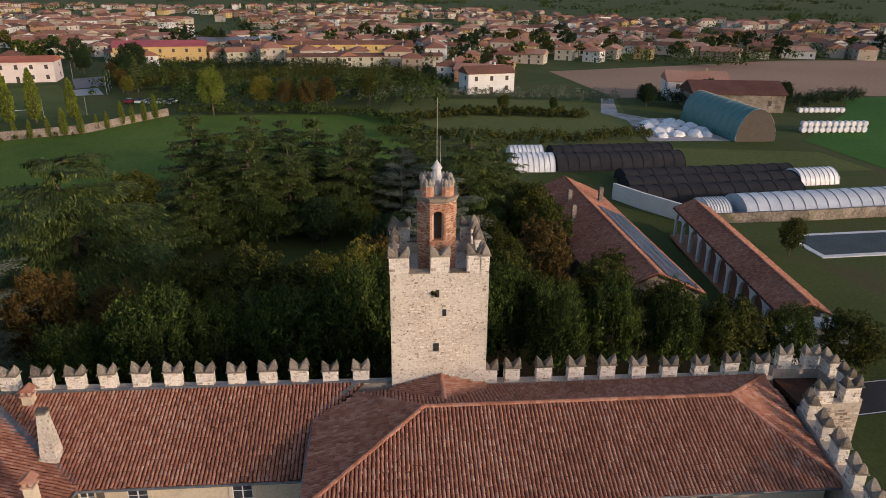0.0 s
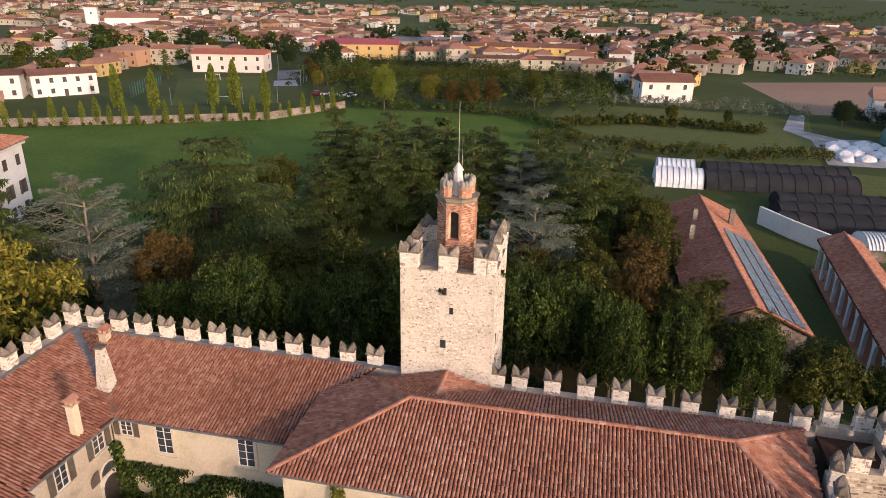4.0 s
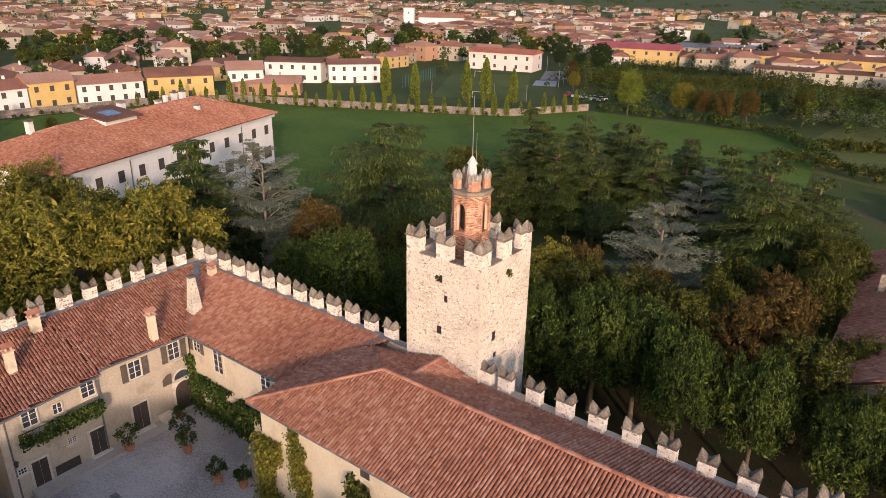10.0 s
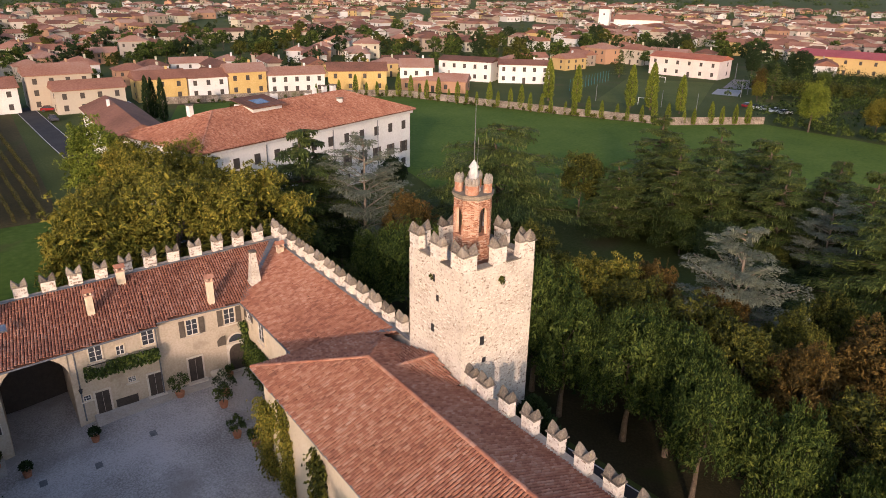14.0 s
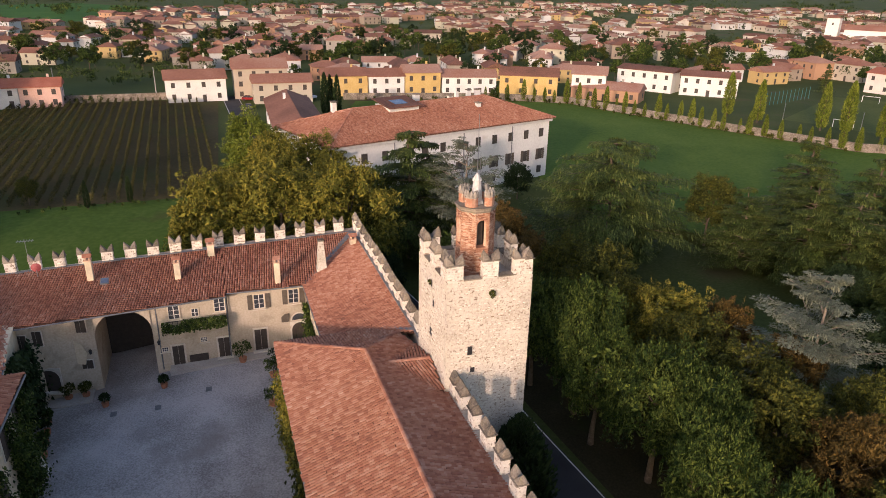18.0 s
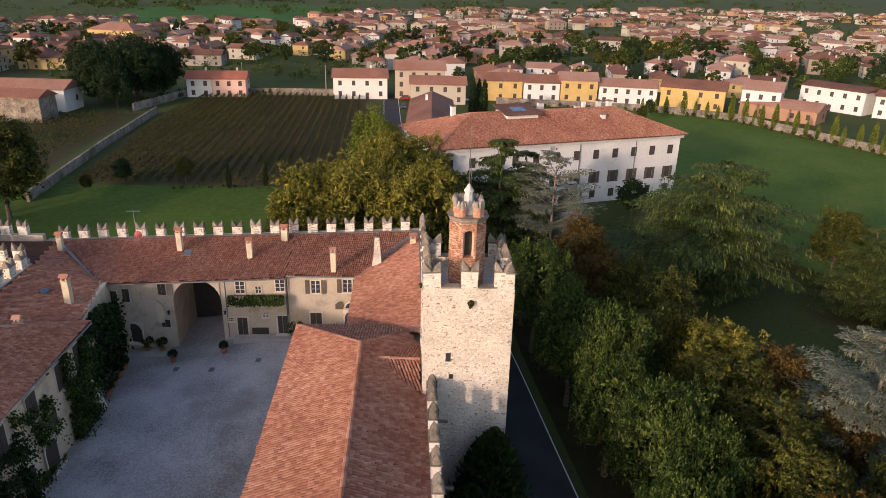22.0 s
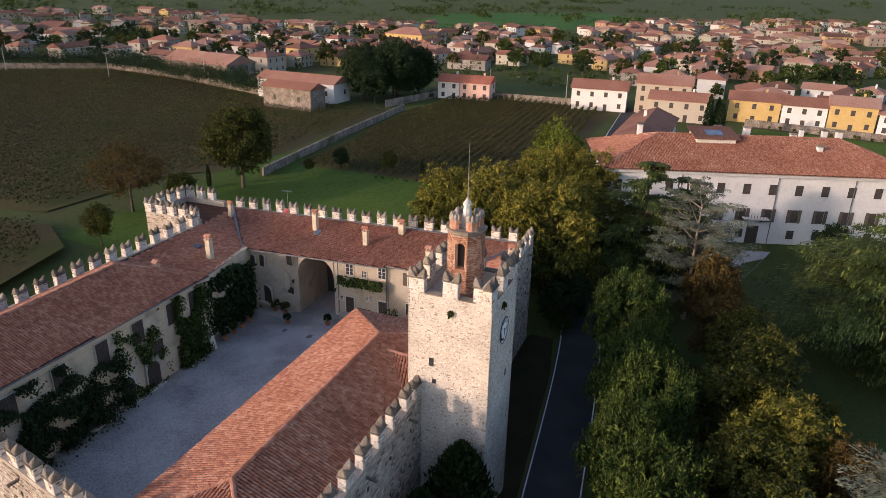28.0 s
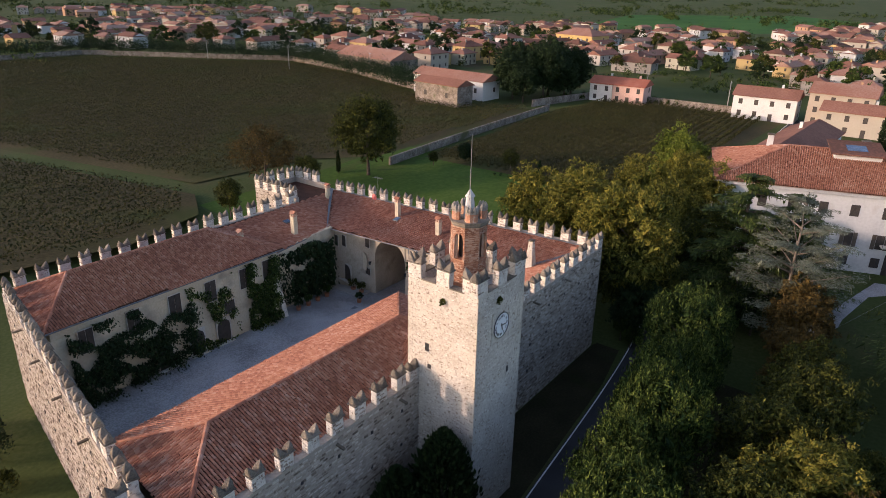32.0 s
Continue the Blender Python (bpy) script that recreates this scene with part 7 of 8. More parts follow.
M_CAR = palette("car_paint", [(0.7, 0.7, 0.7), (0.75, 0.76, 0.77), (0.3, 0.32, 0.34), (0.08, 0.08, 0.09), (0.25, 0.03, 0.03), (0.45, 0.47, 0.5)])
M_CAR.node_tree.nodes["Principled BSDF"].inputs["Roughness"].default_value = 0.25
cars = [(-161, -5.3, 4), (-176, -4.2, 80), (-182, -1.5, 95)] + [(-98 + i * 3, 292 + (i % 2) * 9, 100) for i in range(7)] + [(-79 + i * 3.1, 170 - i * 0.4, 75) for i in range(5)] + [(-176, 14.5, 30), (-173, 12, 30)]
first = car_make()
for i, (x, y, yaw) in enumerate(cars):
    c = first if i == 0 else copy_thing(first, Matrix.Identity(4))
    c.matrix_world = pose(x, y, ground_height(x, y) + 0.06, 0, 0, yaw)
    tagged(c, "small parked car with dark windows", "car", "parked cars")


# ---- sports ground beyond the lawn ----
sheet("sports_pitch", [(-142, 190), (-117, 210), (-84, 151), (-112, 139)], FZ + 0.05, M_PITCH, "worn green sports pitch behind the lawn wall", "sports pitch")
sheet("court_small", [(-107, 197), (-100.6, 202), (-93, 187), (-101, 184)], FZ + 0.08, M_COURT, "pale grey hard court beside the pitch", "court")
sheet("court_large", [(-119, 226), (-109.6, 234), (-98.6, 209), (-107, 200)], FZ + 0.07, M_COURTB, "greyish red hard court with fences", "court")


def fence(name, pts, h, gap, label, mesh=None):
    """Posts along a line."""
    t = thing(name, label, "fence")
    for (x0, y0), (x1, y1) in zip(pts, pts[1:]):
        n = max(1, int(math.dist((x0, y0), (x1, y1)) / gap))
        for i in range(n + 1):
            x, y = x0 + (x1 - x0) * i / n, y0 + (y1 - y0) * i / n
            part("post", tube(0.09, 0.07, FZ - 0.2, FZ + h, 6, None, x, y), mesh or M_METAL, t)
    return t


fence("court_fence", [(-119, 227), (-109, 235), (-98, 209), (-92, 187)], 6.0, 7.0, "tall thin metal posts round the courts")
fence("pitch_fence", [(-131, 147), (-141, 178)], 4.0, 2.5, "green fence posts beside the pitch", M_HGREEN)
fence("pitch_fence_near", [(-112, 139), (-84, 151)], 5.0, 8.0, "thin posts along the pitch")
for x, y, w in ((-128.5, 191.5, 30), (-98, 146, 30)):
    g = thing("goal", "white football goal on the pitch", "goal", pose(x, y, FZ + 0.05, 0, 0, w), "football goals")
    for u in (-2.5, 2.5):
        part("goal_post", tube(0.07, 0.07, 0, 2.1, 8, None, u, 0), M_WHITE, g)
    part("crossbar", box(-2.57, -0.07, 2.03, 2.57, 0.07, 2.17), M_WHITE, g)
# poles and wires by the vineyard wall
pts = [(-156.8, -200), (-150, -246), (-183, -30.5), (-187, -58), (-163, -160)]
for x, y in pts:
    u = thing("utility_pole", "grey concrete utility pole with a crossarm", "utility pole", pose(x, y, FZ), "utility poles")
    part("pole", tube(0.16, 0.1, -0.3, 9.5, 8), M_PAVEPOLE, u)
    part("crossarm", box(-0.9, -0.06, 8.9, 0.9, 0.06, 9.02), M_METAL, u)
    for k in (-0.8, 0.0, 0.8):
        part("insulator", tube(0.05, 0.04, 9.02, 9.2, 6, None, k, 0), M_DARK, u)


# ---- castle details: windows, doors, chimneys, creeper, pots ----
M_FRAME = mat("window_frame_white", ramp3((0.6, 0.58, 0.54), (0.7, 0.68, 0.64), (0.76, 0.74, 0.7)), 0.7, 2, 10, 0.1)
M_SHUTTER = mat("brown_shutter", ramp3((0.07, 0.055, 0.04), (0.11, 0.09, 0.068), (0.15, 0.125, 0.1)), 0.8, 2, 14, 0.2)


def window(owner, x, y, z, yaw, w, h, shutters=False, panes=(2, 3), surround=0.08):
    """A casement: plaster surround, frame with bars, panes, sill, and open shutters beside it."""
    m = pose(x, y, z, 0, 0, yaw)
    bm = bmesh.new()
    s = surround
    for a in ((-w / 2 - s, -h / 2 - s, -w / 2, h / 2 + s), (w / 2, -h / 2 - s, w / 2 + s, h / 2 + s), (-w / 2, h / 2, w / 2, h / 2 + s), (-w / 2, -h / 2 - s, w / 2, -h / 2)):
        box(a[0], -0.06, a[1], a[2], 0.05, a[3], bm)
    win = part("window", bm, M_PLASTER, owner, "casement window with a pale surround")
    win.matrix_world = m
    fr = bmesh.new()
    t = 0.045
    for i in range(panes[0] + 1):
        u = -w / 2 + w * i / panes[0]
        k = t * (1.5 if i in (0, panes[0]) or i * 2 == panes[0] else 0.6)
        box(u - k / 2, -0.04, -h / 2, u + k / 2, 0.0, h / 2, fr)
    for j in range(panes[1] + 1):
        v = -h / 2 + h * j / panes[1]
        k = t * (1.5 if j in (0, panes[1]) else 0.6)
        box(-w / 2, -0.036, v - k / 2, w / 2, 0.0, v + k / 2, fr)
    part("frame", fr, M_FRAME, win, "white painted window frame")
    part("pane", box(-w / 2, -0.015, -h / 2, w / 2, 0.01, h / 2), M_GLASS, win, "dark window glass")
    part("sill", box(-w / 2 - 0.2, -0.16, -h / 2 - s - 0.07, w / 2 + 0.2, 0.02, -h / 2 - s), M_STONE_M, win)
    if shutters:
        for sgn in (-1, 1):
            c = sgn * (w / 2 + s + w / 4 + 0.03)
            sb = box(c - w / 4, -0.09, -h / 2 - 0.03, c + w / 4, -0.045, h / 2 + 0.03)
            for j in range(9):
                v = -h / 2 + 0.1 + (h - 0.2) * j / 8
                box(c - w / 4 + 0.05, -0.105, v - 0.025, c + w / 4 - 0.05, -0.09, v + 0.025, sb)
            part("shutter", sb, M_SHUTTER, win, "brown slatted shutter")
    return win


def shut_window(owner, x, y, z, yaw, w, h):
    """A window closed by dark shutters."""
    bm = box(-w / 2, -0.05, -h / 2, w / 2, 0.05, h / 2)
    win = part("window", bm, M_STONE_M, owner, "stone-framed window")
    win.matrix_world = pose(x, y, z, 0, 0, yaw)
    for s in (-1, 1):
        part("shutter", box(0.02 if s > 0 else -w / 2 + 0.06, -0.09, -h / 2 + 0.06, w / 2 - 0.06 if s > 0 else -0.02, -0.05, h / 2 - 0.06), M_WOOD_AND_CORE, win, "dark closed shutter")
    return win


def door(owner, x, y, z0, yaw, w, h, arched=False, material=None):
    """A plank door in a stone frame."""
    d = part("door", box(-w / 2 - 0.16, -0.06, 0, w / 2 + 0.16, 0.05, h + 0.16, bevel=0.01), M_STONE_M, owner, "door in a pale stone frame")
    d.matrix_world = pose(x, y, z0, 0, 0, yaw)
    if arched:
        out = [(-w / 2, 0), (w / 2, 0)] + [(w / 2 * math.cos(math.pi * i / 10), h - w / 2 + w / 2 * math.sin(math.pi * i / 10)) for i in range(11)]
        part("leaf", prism(out, "y", -0.1, -0.06), material or M_WOOD_AND_CORE, d, "dark arched door leaf")
    else:
        for s in (-1, 1):
            part("leaf", box(0.015 if s > 0 else -w / 2, -0.1, 0.02, w / 2 if s > 0 else -0.015, -0.06, h), material or M_WOOD_AND_CORE, d, "dark plank door leaf")
    part("step", box(-w / 2 - 0.25, -0.5, -0.12, w / 2 + 0.25, 0, 0.06, bevel=0.02), M_STONE_M, d)
    return d


def wx(y):
    return -21.0 if y > -16.3 else -20.9 + (y + 16.35) * (0.3 / -7.1) if y > -23.5 else -20.4 + (y + 27.35) * (1.4 / -6.05)


OUT = 0.02
window(w_north, wx(-13.4) + OUT, -13.4, -0.72, 90, 0.95, 1.45, True)
window(w_north, wx(-10.2) + OUT, -10.15, -0.6, 90, 0.95, 1.45, True)
door(w_north, wx(-13.5) + OUT, -13.5, -5.95, 90, 1.15, 2.25)
door(w_north, wx(-9.7) + OUT, -9.75, -6.1, 90, 1.5, 2.6, True)
lun = part("window", prism([(-0.85, 0), (0.85, 0)] + [(0.85 * math.cos(math.pi * i / 10), 0.85 * math.sin(math.pi * i / 10)) for i in range(11)], "y", -0.04, 0.05), M_STONE_M, w_north, "half-round window over the door")
lun.matrix_world = pose(wx(-9.7) + OUT, -9.75, -3.25, 0, 0, 90)
part("pane", prism([(-0.68, 0.08), (0.68, 0.08)] + [(0.68 * math.cos(math.pi * i / 10), 0.08 + 0.64 * math.sin(math.pi * i / 10)) for i in range(11)], "y", -0.07, -0.04), M_GLASS, lun)
for s in (-1, 1):
    part("shutter", prism([(s * 0.95, 0), (s * 1.7, 0), (s * 1.7, 0.55), (s * 1.35, 0.85), (s * 0.95, 0.9)], "y", -0.12, -0.07), M_SHUTTER, lun, "brown open shutter")
for y, z, w, h in ((-21.0, -0.45, 0.95, 1.75), (-17.0, -0.3, 0.95, 1.75)):
    window(w_mid, wx(y) + OUT, y, z, 90, w, h, False, (2, 4))
window(w_mid, wx(-19.2) + OUT, -19.2, -0.95, 90, 0.6, 0.8, False, (2, 2), 0.08)
window(w_mid, wx(-18.7) + OUT, -18.7, -3.87, 90, 0.6, 0.5, False, (4, 3), 0.06)
window(w_mid, wx(-22.2) + OUT, -22.15, -4.3, 90, 0.55, 0.45, False, (3, 2), 0.05)
door(w_mid, wx(-21) + OUT, -21.05, -6.15, 90, 1.0, 2.05)
door(w_mid, wx(-17) + OUT, -16.95, -6.05, 90, 1.0, 2.05)
part("hatch", box(-0.85, -0.08, -0.42, 0.85, 0.02, 0.42, bevel=0.02), M_WOOD_AND_CORE, w_mid, "dark wooden cellar hatch").matrix_world = pose(wx(-19.3) + OUT, -19.3, -5.75, 0, 0, 90)
for y, z in ((-28.6, -0.5), (-31.9, -0.9), (-33.0, -1.0)):
    shut_window(w_south, wx(y) + OUT, y, z, 78 + 90 - 90 + 0, 1.0, 1.5)
shut_window(w_south, wx(-28.65) + OUT, -28.65, -4.4, 78, 1.2, 0.95)
door(w_south, wx(-31.6) + OUT, -31.6, -6.2, 78, 1.7, 2.1, True)
part("plaster_patch", prism([(-0.5, -1.2), (0.6, -1.3), (0.9, -0.2), (0.5, 0.9), (-0.1, 1.1), (-0.7, 0.3)], "y", -0.02, 0.02), M_PLASTER, w_south, "pale bare plaster patch").matrix_world = pose(wx(-29) + OUT, -29.3, -3.0, 0, 0, 78)
# balcony with plants
balc = thing("balcony", "long narrow stone balcony overgrown with potted greenery", "balcony")
part("slab", box(-20.95, -22.1, -2.3, -20.0, -16.5, -2.12, bevel=0.02), M_STONE_M, balc, "pale stone balcony slab")
for i in range(14):
    y = -22.0 + 5.4 * i / 13
    part("baluster", tube(0.018, 0.018, -2.12, -1.3, 6, None, -20.05, y), M_DARK, balc, "thin iron baluster")
part("rail", box(-20.08, -22.05, -1.32, -20.02, -16.55, -1.27), M_DARK, balc, "iron hand rail")
for i in range(5):
    part("bracket", prism([(-20.95, -2.3), (-20.15, -2.3), (-20.95, -2.75)], "y", -21.9 + i * 1.28, -21.75 + i * 1.28), M_STONE_M, balc)


def creeper(name, m, w, h, n, leaves, label, seed, deep=0.25, gap=0.25, size=0.2):
    """Leaves clinging to a wall over w by h, with ragged holes; local -y points away from the wall."""
    r = np.random.default_rng(seed)
    u, v = r.uniform(-w / 2, w / 2, n * 2), r.uniform(0, h, n * 2)
    keep = np.array([noise.noise((a * 0.55 + seed, b * 0.7, seed * 1.7)) > -0.42 + gap + 0.35 * (b / h) ** 2 - 0.1 for a, b in zip(u, v)])
    u, v = u[keep][:n], v[keep][:n]
    k = len(u)
    pos = np.stack([u, -np.abs(r.normal(0.05, deep, k)), v], 1)
    ax = unit(np.stack([r.normal(0, 0.6, k), -0.35 + 0 * u, -0.8 + r.normal(0, 0.4, k)], 1))
    wd = unit(np.cross(ax, r.normal(size=(k, 3))))
    s = size * r.uniform(0.6, 1.4, k)
    vv, ff = diamonds(pos, ax, wd, s * 1.5, s)
    ob = tagged(mesh_ob(name, vv, ff, leaves), label, "creeper", kind="stuff")
    ob.matrix_world = m
    return ob


creeper("balcony_greenery", pose(-20.0, -19.3, -2.3, 0, 0, 90), 5.6, 1.1, 1500, L_GREEN, "green potted plants spilling over the balcony rail", 1, 0.22, -0.2, 0.16)
creeper("wall_creeper", pose(-14.5, -8.75, -6.3, 0, 0, 0), 11.5, 3.4, 8000, L_GREEN, "dense green creeper along the court wall", 2, 0.4, 0.08, 0.14)
creeper("wall_creeper", pose(-20.6, -8.8, -6.0, 0, 0, 20), 1.6, 4.6, 1200, L_GREEN, "green creeper climbing the court corner", 7, 0.2, 0.1, 0.2)
creeper("yellow_creeper", pose(-6.4, -12.55, -6.3, 0, 0, 0), 2.4, 5.8, 3800, L_YELLOW, "yellowing creeper on the cream corner", 3, 0.4, 0.12, 0.13)
creeper("yellow_creeper", pose(-3.4, -12.55, -6.3, 0, 0, 0), 1.7, 7.6, 2800, L_YELLOW, "yellowing creeper up to the eave", 4, 0.3, 0.2, 0.13)
creeper("yellow_creeper", pose(1.6, -12.55, -6.3, 0, 0, 0), 1.8, 6.8, 1200, L_OLIVE, "thin creeper on the cream wall", 9, 0.3, 0.15, 0.2)
creeper("wall_creeper", pose(-5.6, -30.7, -6.3, 0, 0, 180), 4.2, 7.6, 6500, L_GREEN, "dense dark creeper over the plaster wall", 5, 0.5, 0.22, 0.14)
creeper("wall_creeper", pose(9.0, -30.8, -6.3, 0, 0, 180), 12.0, 7.4, 12000, L_DARK, "dense dark creeper over the plaster wall", 6, 0.7, 0.34, 0.15)
creeper("wall_creeper", pose(0.8, -30.72, -6.3, 0, 0, 180), 5.5, 7.4, 2600, L_GREEN, "loose green creeper between the windows", 8, 0.3, 0.42, 0.15)
creeper("wall_creeper", pose(-12.5, -32.7, -6.3, 0, 0, 176), 10.5, 6.6, 7000, L_DARK, "dark creeper in the shaded court corner", 11, 0.4, -0.05, 0.24)
# court side of the south range
for x, z in ((-6.4, -0.1), (-3.4, -0.1), (0.8, -0.1), (4.8, -0.1), (9.0, -0.1), (13.4, -0.2)):
    shut_window(s_range, x, -30.7, z, 180, 1.35, 2.3)
shut_window(s_range, -1.2, -30.68, -2.6, 180, 1.3, 1.5)
for x in (-0.2, 2.9, 6.5):
    door(s_range, x, -30.66, -6.3, 180, 1.5, 2.6, True)
part("buttress", prism([(-31.2, -6.35), (-30.0, -6.35), (-30.7, -3.6), (-31.2, -3.4)], "x", -8.3, -7.7), M_STONE_M, s_range, "pale sloping buttress")
# north ranges, court side
for x in (-17.2, -11.5):
    window(nw_range, x, -8.72, -0.75, 0, 1.1, 2.2, False, (2, 4), 0.2)
window(nw_range, -19.9, -8.72, -0.35, 0, 0.8, 1.1, True)
door(nw_range, -9.0, -8.72, -6.3, 0, 1.0, 2.1, False, M_WHITEPL)
for x, z in ((2.0, 0.9), (13.6, 0.95), (8.0, 0.9)):
    shut_window(north_range, x, -12.52, z, 0, 0.8, 0.7)


def chimney(x, y, z0, z1, w, d, style, label):
    """A chimney stack: a plain shaft and a small tiled or brick head."""
    t = thing("chimney", label, "chimney", group="castle chimneys")
    if style == "obelisk":
        bm = bmesh.new()
        bmesh.ops.create_cone(bm, cap_ends=True, segments=4, radius1=w * 0.72, radius2=w * 0.34, depth=z1 - z0 - 0.3, matrix=Matrix.Translation((0, 0, (z1 - z0 - 0.3) / 2 + 0.1)) @ Matrix.Rotation(radians(45), 4, "Z"))
        part("shaft", bm, M_MORTAR, t, "tapering old plaster shaft")
        part("foot", box(-w * 0.58, -w * 0.58, -0.4, w * 0.58, w * 0.58, 0.45, bevel=0.03), M_MORTAR, t)
        part("cap", box(-w * 0.33, -w * 0.33, z1 - z0 - 0.25, w * 0.33, w * 0.33, z1 - z0 - 0.1, bevel=0.02), M_CAP, t)
    else:
        h = z1 - z0
        part("shaft", box(-w / 2, -d / 2, -0.5, w / 2, d / 2, h - 0.55, bevel=0.02), M_PLASTER if style == "plaster" else M_MORTAR, t, "plastered chimney shaft")
        part("band", box(-w / 2 - 0.06, -d / 2 - 0.06, h - 0.55, w / 2 + 0.06, d / 2 + 0.06, h - 0.45), M_BRICK, t)
        for sx in (-1, 1):
            for sy in (-1, 1):
                part("pillar", box(sx * (w / 2 - 0.1) - 0.07, sy * (d / 2 - 0.1) - 0.07, h - 0.45, sx * (w / 2 - 0.1) + 0.07, sy * (d / 2 - 0.1) + 0.07, h - 0.15), M_BRICK, t, "small brick pillar")
        bm = prism([(-w / 2 - 0.12, h - 0.16), (w / 2 + 0.12, h - 0.16), (0, h + 0.1)], "y", -d / 2 - 0.1, d / 2 + 0.1)
        part("hood", bm, M_TILE_ONE, t, "small tiled chimney hood")
    t.location = (x, y, z0)
    return t


chimney(-22.2, -7.1, 1.15, 4.6, 0.92, 0.92, "obelisk", "tall tapering obelisk-like chimney of old plaster")
chimney(-21.05, -11.5, 0.95, 3.6, 0.52, 0.52, "plaster", "tall cream chimney with a tiled hood")
chimney(-24.9, -3.4, 2.4, 3.7, 0.6, 0.6, "plaster", "short brick-topped chimney by the wall")
chimney(-23.6, -20.4, 1.7, 3.6, 0.55, 0.55, "plaster", "cream chimney with a tiled hood")
chimney(-25.1, -28.0, 2.1, 4.1, 0.55, 0.55, "plaster", "tall old chimney by the merlons")
chimney(-26.8, -17.3, 2.5, 3.9, 0.66, 0.66, "plaster", "wide brick chimney between the merlons")
chimney(-13.7, -34.4, 1.1, 3.8, 0.6, 0.6, "plaster", "cream chimney with an open brick head")
chimney(-6.2, -34.6, 1.6, 3.6, 0.5, 0.5, "plaster", "small cream chimney on the south roof")
chimney(-24.6, -40.0, 2.0, 3.7, 0.5, 0.5, "plaster", "small chimney in the corner of the roof")
# dish, aerial, roof lights
dish = thing("satellite_dish", "rust-red satellite dish on the roof", "satellite dish")
db = bmesh.new()
bmesh.ops.create_cone(db, cap_ends=True, segments=20, radius1=0.42, radius2=0.12, depth=0.12, matrix=Matrix.Rotation(radians(90), 4, "Y"))
part("reflector", db, M_REDROOF, dish, "rust-red round reflector")
part("mount", tube(0.03, 0.03, -0.9, 0.0, 8), M_METAL, dish)
dish.location = (-25.4, -32.3, 3.2)
aer = thing("aerial", "thin metal television aerial above the wall", "aerial")
part("pole", tube(0.03, 0.025, 0, 3.2, 6), M_METAL, aer)
for i in range(6):
    part("element", box(-0.35, -0.6 + i * 0.24, 3.0, 0.35, -0.57 + i * 0.24, 3.03), M_METAL, aer)
part("boom", box(-0.02, -0.7, 2.97, 0.02, 0.75, 3.01), M_METAL, aer)
aer.location = (-27.2, -33.2, 2.2)
for x, y, z, ry, rx in ((-23.3, -26.6, 2.0, 15.5, 0), (-14.8, -37.0, 1.62, 0, -10.5)):
    sk = thing("roof_window", "small framed roof window in the tiles", "roof window")
    part("frame", box(-0.42, -0.36, 0, 0.42, 0.36, 0.14, bevel=0.02), M_LEAD, sk, "dark metal frame")
    part("pane", box(-0.34, -0.28, 0.1, 0.34, 0.28, 0.16), M_PANEL, sk, "bluish glass")
    sk.matrix_world = pose(x, y, z, rx, ry, 0)


# pots, shrubs and paving in the court
def potted(name, x, y, r, h, leaves, label, n=700, z=None, group="courtyard pots"):
    t = thing(name, label, "potted plant", group=group)
    part("pot", tube(0.16 + r * 0.12, 0.22 + r * 0.15, 0, 0.45, 14), M_TERRA, t, "terracotta pot")
    if name != "topiary":
        h = min(h, 0.5 + r * 1.25)
    part("stem", tube(0.05, 0.03, 0.4, h - r * 0.4, 6), M_BARK, t)
    lobes = [((0, 0, h - r * 0.4), (r * 0.7, r * 0.7, r * 0.6))]
    for i in range(9 if name != "topiary" else 0):
        w = i * 2.4 + x
        lobes.append(((r * 0.55 * math.cos(w), r * 0.55 * math.sin(w), h - r * (0.75 - 0.1 * (i % 7))), (r * 0.25, r * 0.25, r * 0.38)))
    v, f = cloud(lobes, n, 0.11, int(abs(x * 10 + y)), 0.4, 0.2)
    mesh_ob("leaves", v, f, leaves, t)
    t.location = (x, y, court_z(x, y) if z is None else z)
    return t


for x, y in ((-16.9, -27.2), (-17.8, -22.4)):
    potted("topiary", x, y, 0.62, 1.15, L_DARK, "clipped dark topiary ball in a pale pot")
for x, y, r, h, lv in ((-19.6, -15.4, 1.15, 3.0, L_GREEN), (-17.6, -12.2, 1.25, 1.9, L_DARK), (-16.0, -12.9, 1.0, 1.7, L_GREEN), (-11.6, -13.4, 0.9, 1.6, L_GREEN), (-9.8, -12.6, 0.8, 1.4, L_GREEN), (-19.2, -30.4, 0.8, 1.9, L_OLIVE), (-19.2, -29.0, 0.75, 1.7, L_OLIVE), (-15.6, -31.4, 0.6, 1.3, L_GREEN), (-13.9, -31.2, 0.7, 1.5, L_DARK), (-12.2, -31.0, 0.6, 1.2, L_GREEN), (-10.5, -30.8, 0.7, 1.5, L_DARK), (-20.0, -10.9, 0.5, 1.3, L_GREEN)):
    potted("potted_shrub", x, y, r, h, lv, "leafy shrub in a terracotta pot")
M_PAVE = mat("pale_paving", ramp3((0.32, 0.29, 0.26), (0.42, 0.39, 0.35), (0.5, 0.47, 0.43)), 0.9, 0.6, 8, 0.4)
pav = tagged(part("pavement", box(-20.9, -21.9, CZ - 0.4, -19.5, -9.2, CZ + 0.3, bevel=0.02), M_PAVE, None), "raised pale stone paving along the range", "pavement", kind="structure")
tagged(part("pavement_south", box(-20.2, -33.0, CZ - 1.6, -18.0, -28.4, CZ - 0.72, bevel=0.02), M_PAVE, None), "raised cobbled paving beside the gate", "pavement", kind="structure")
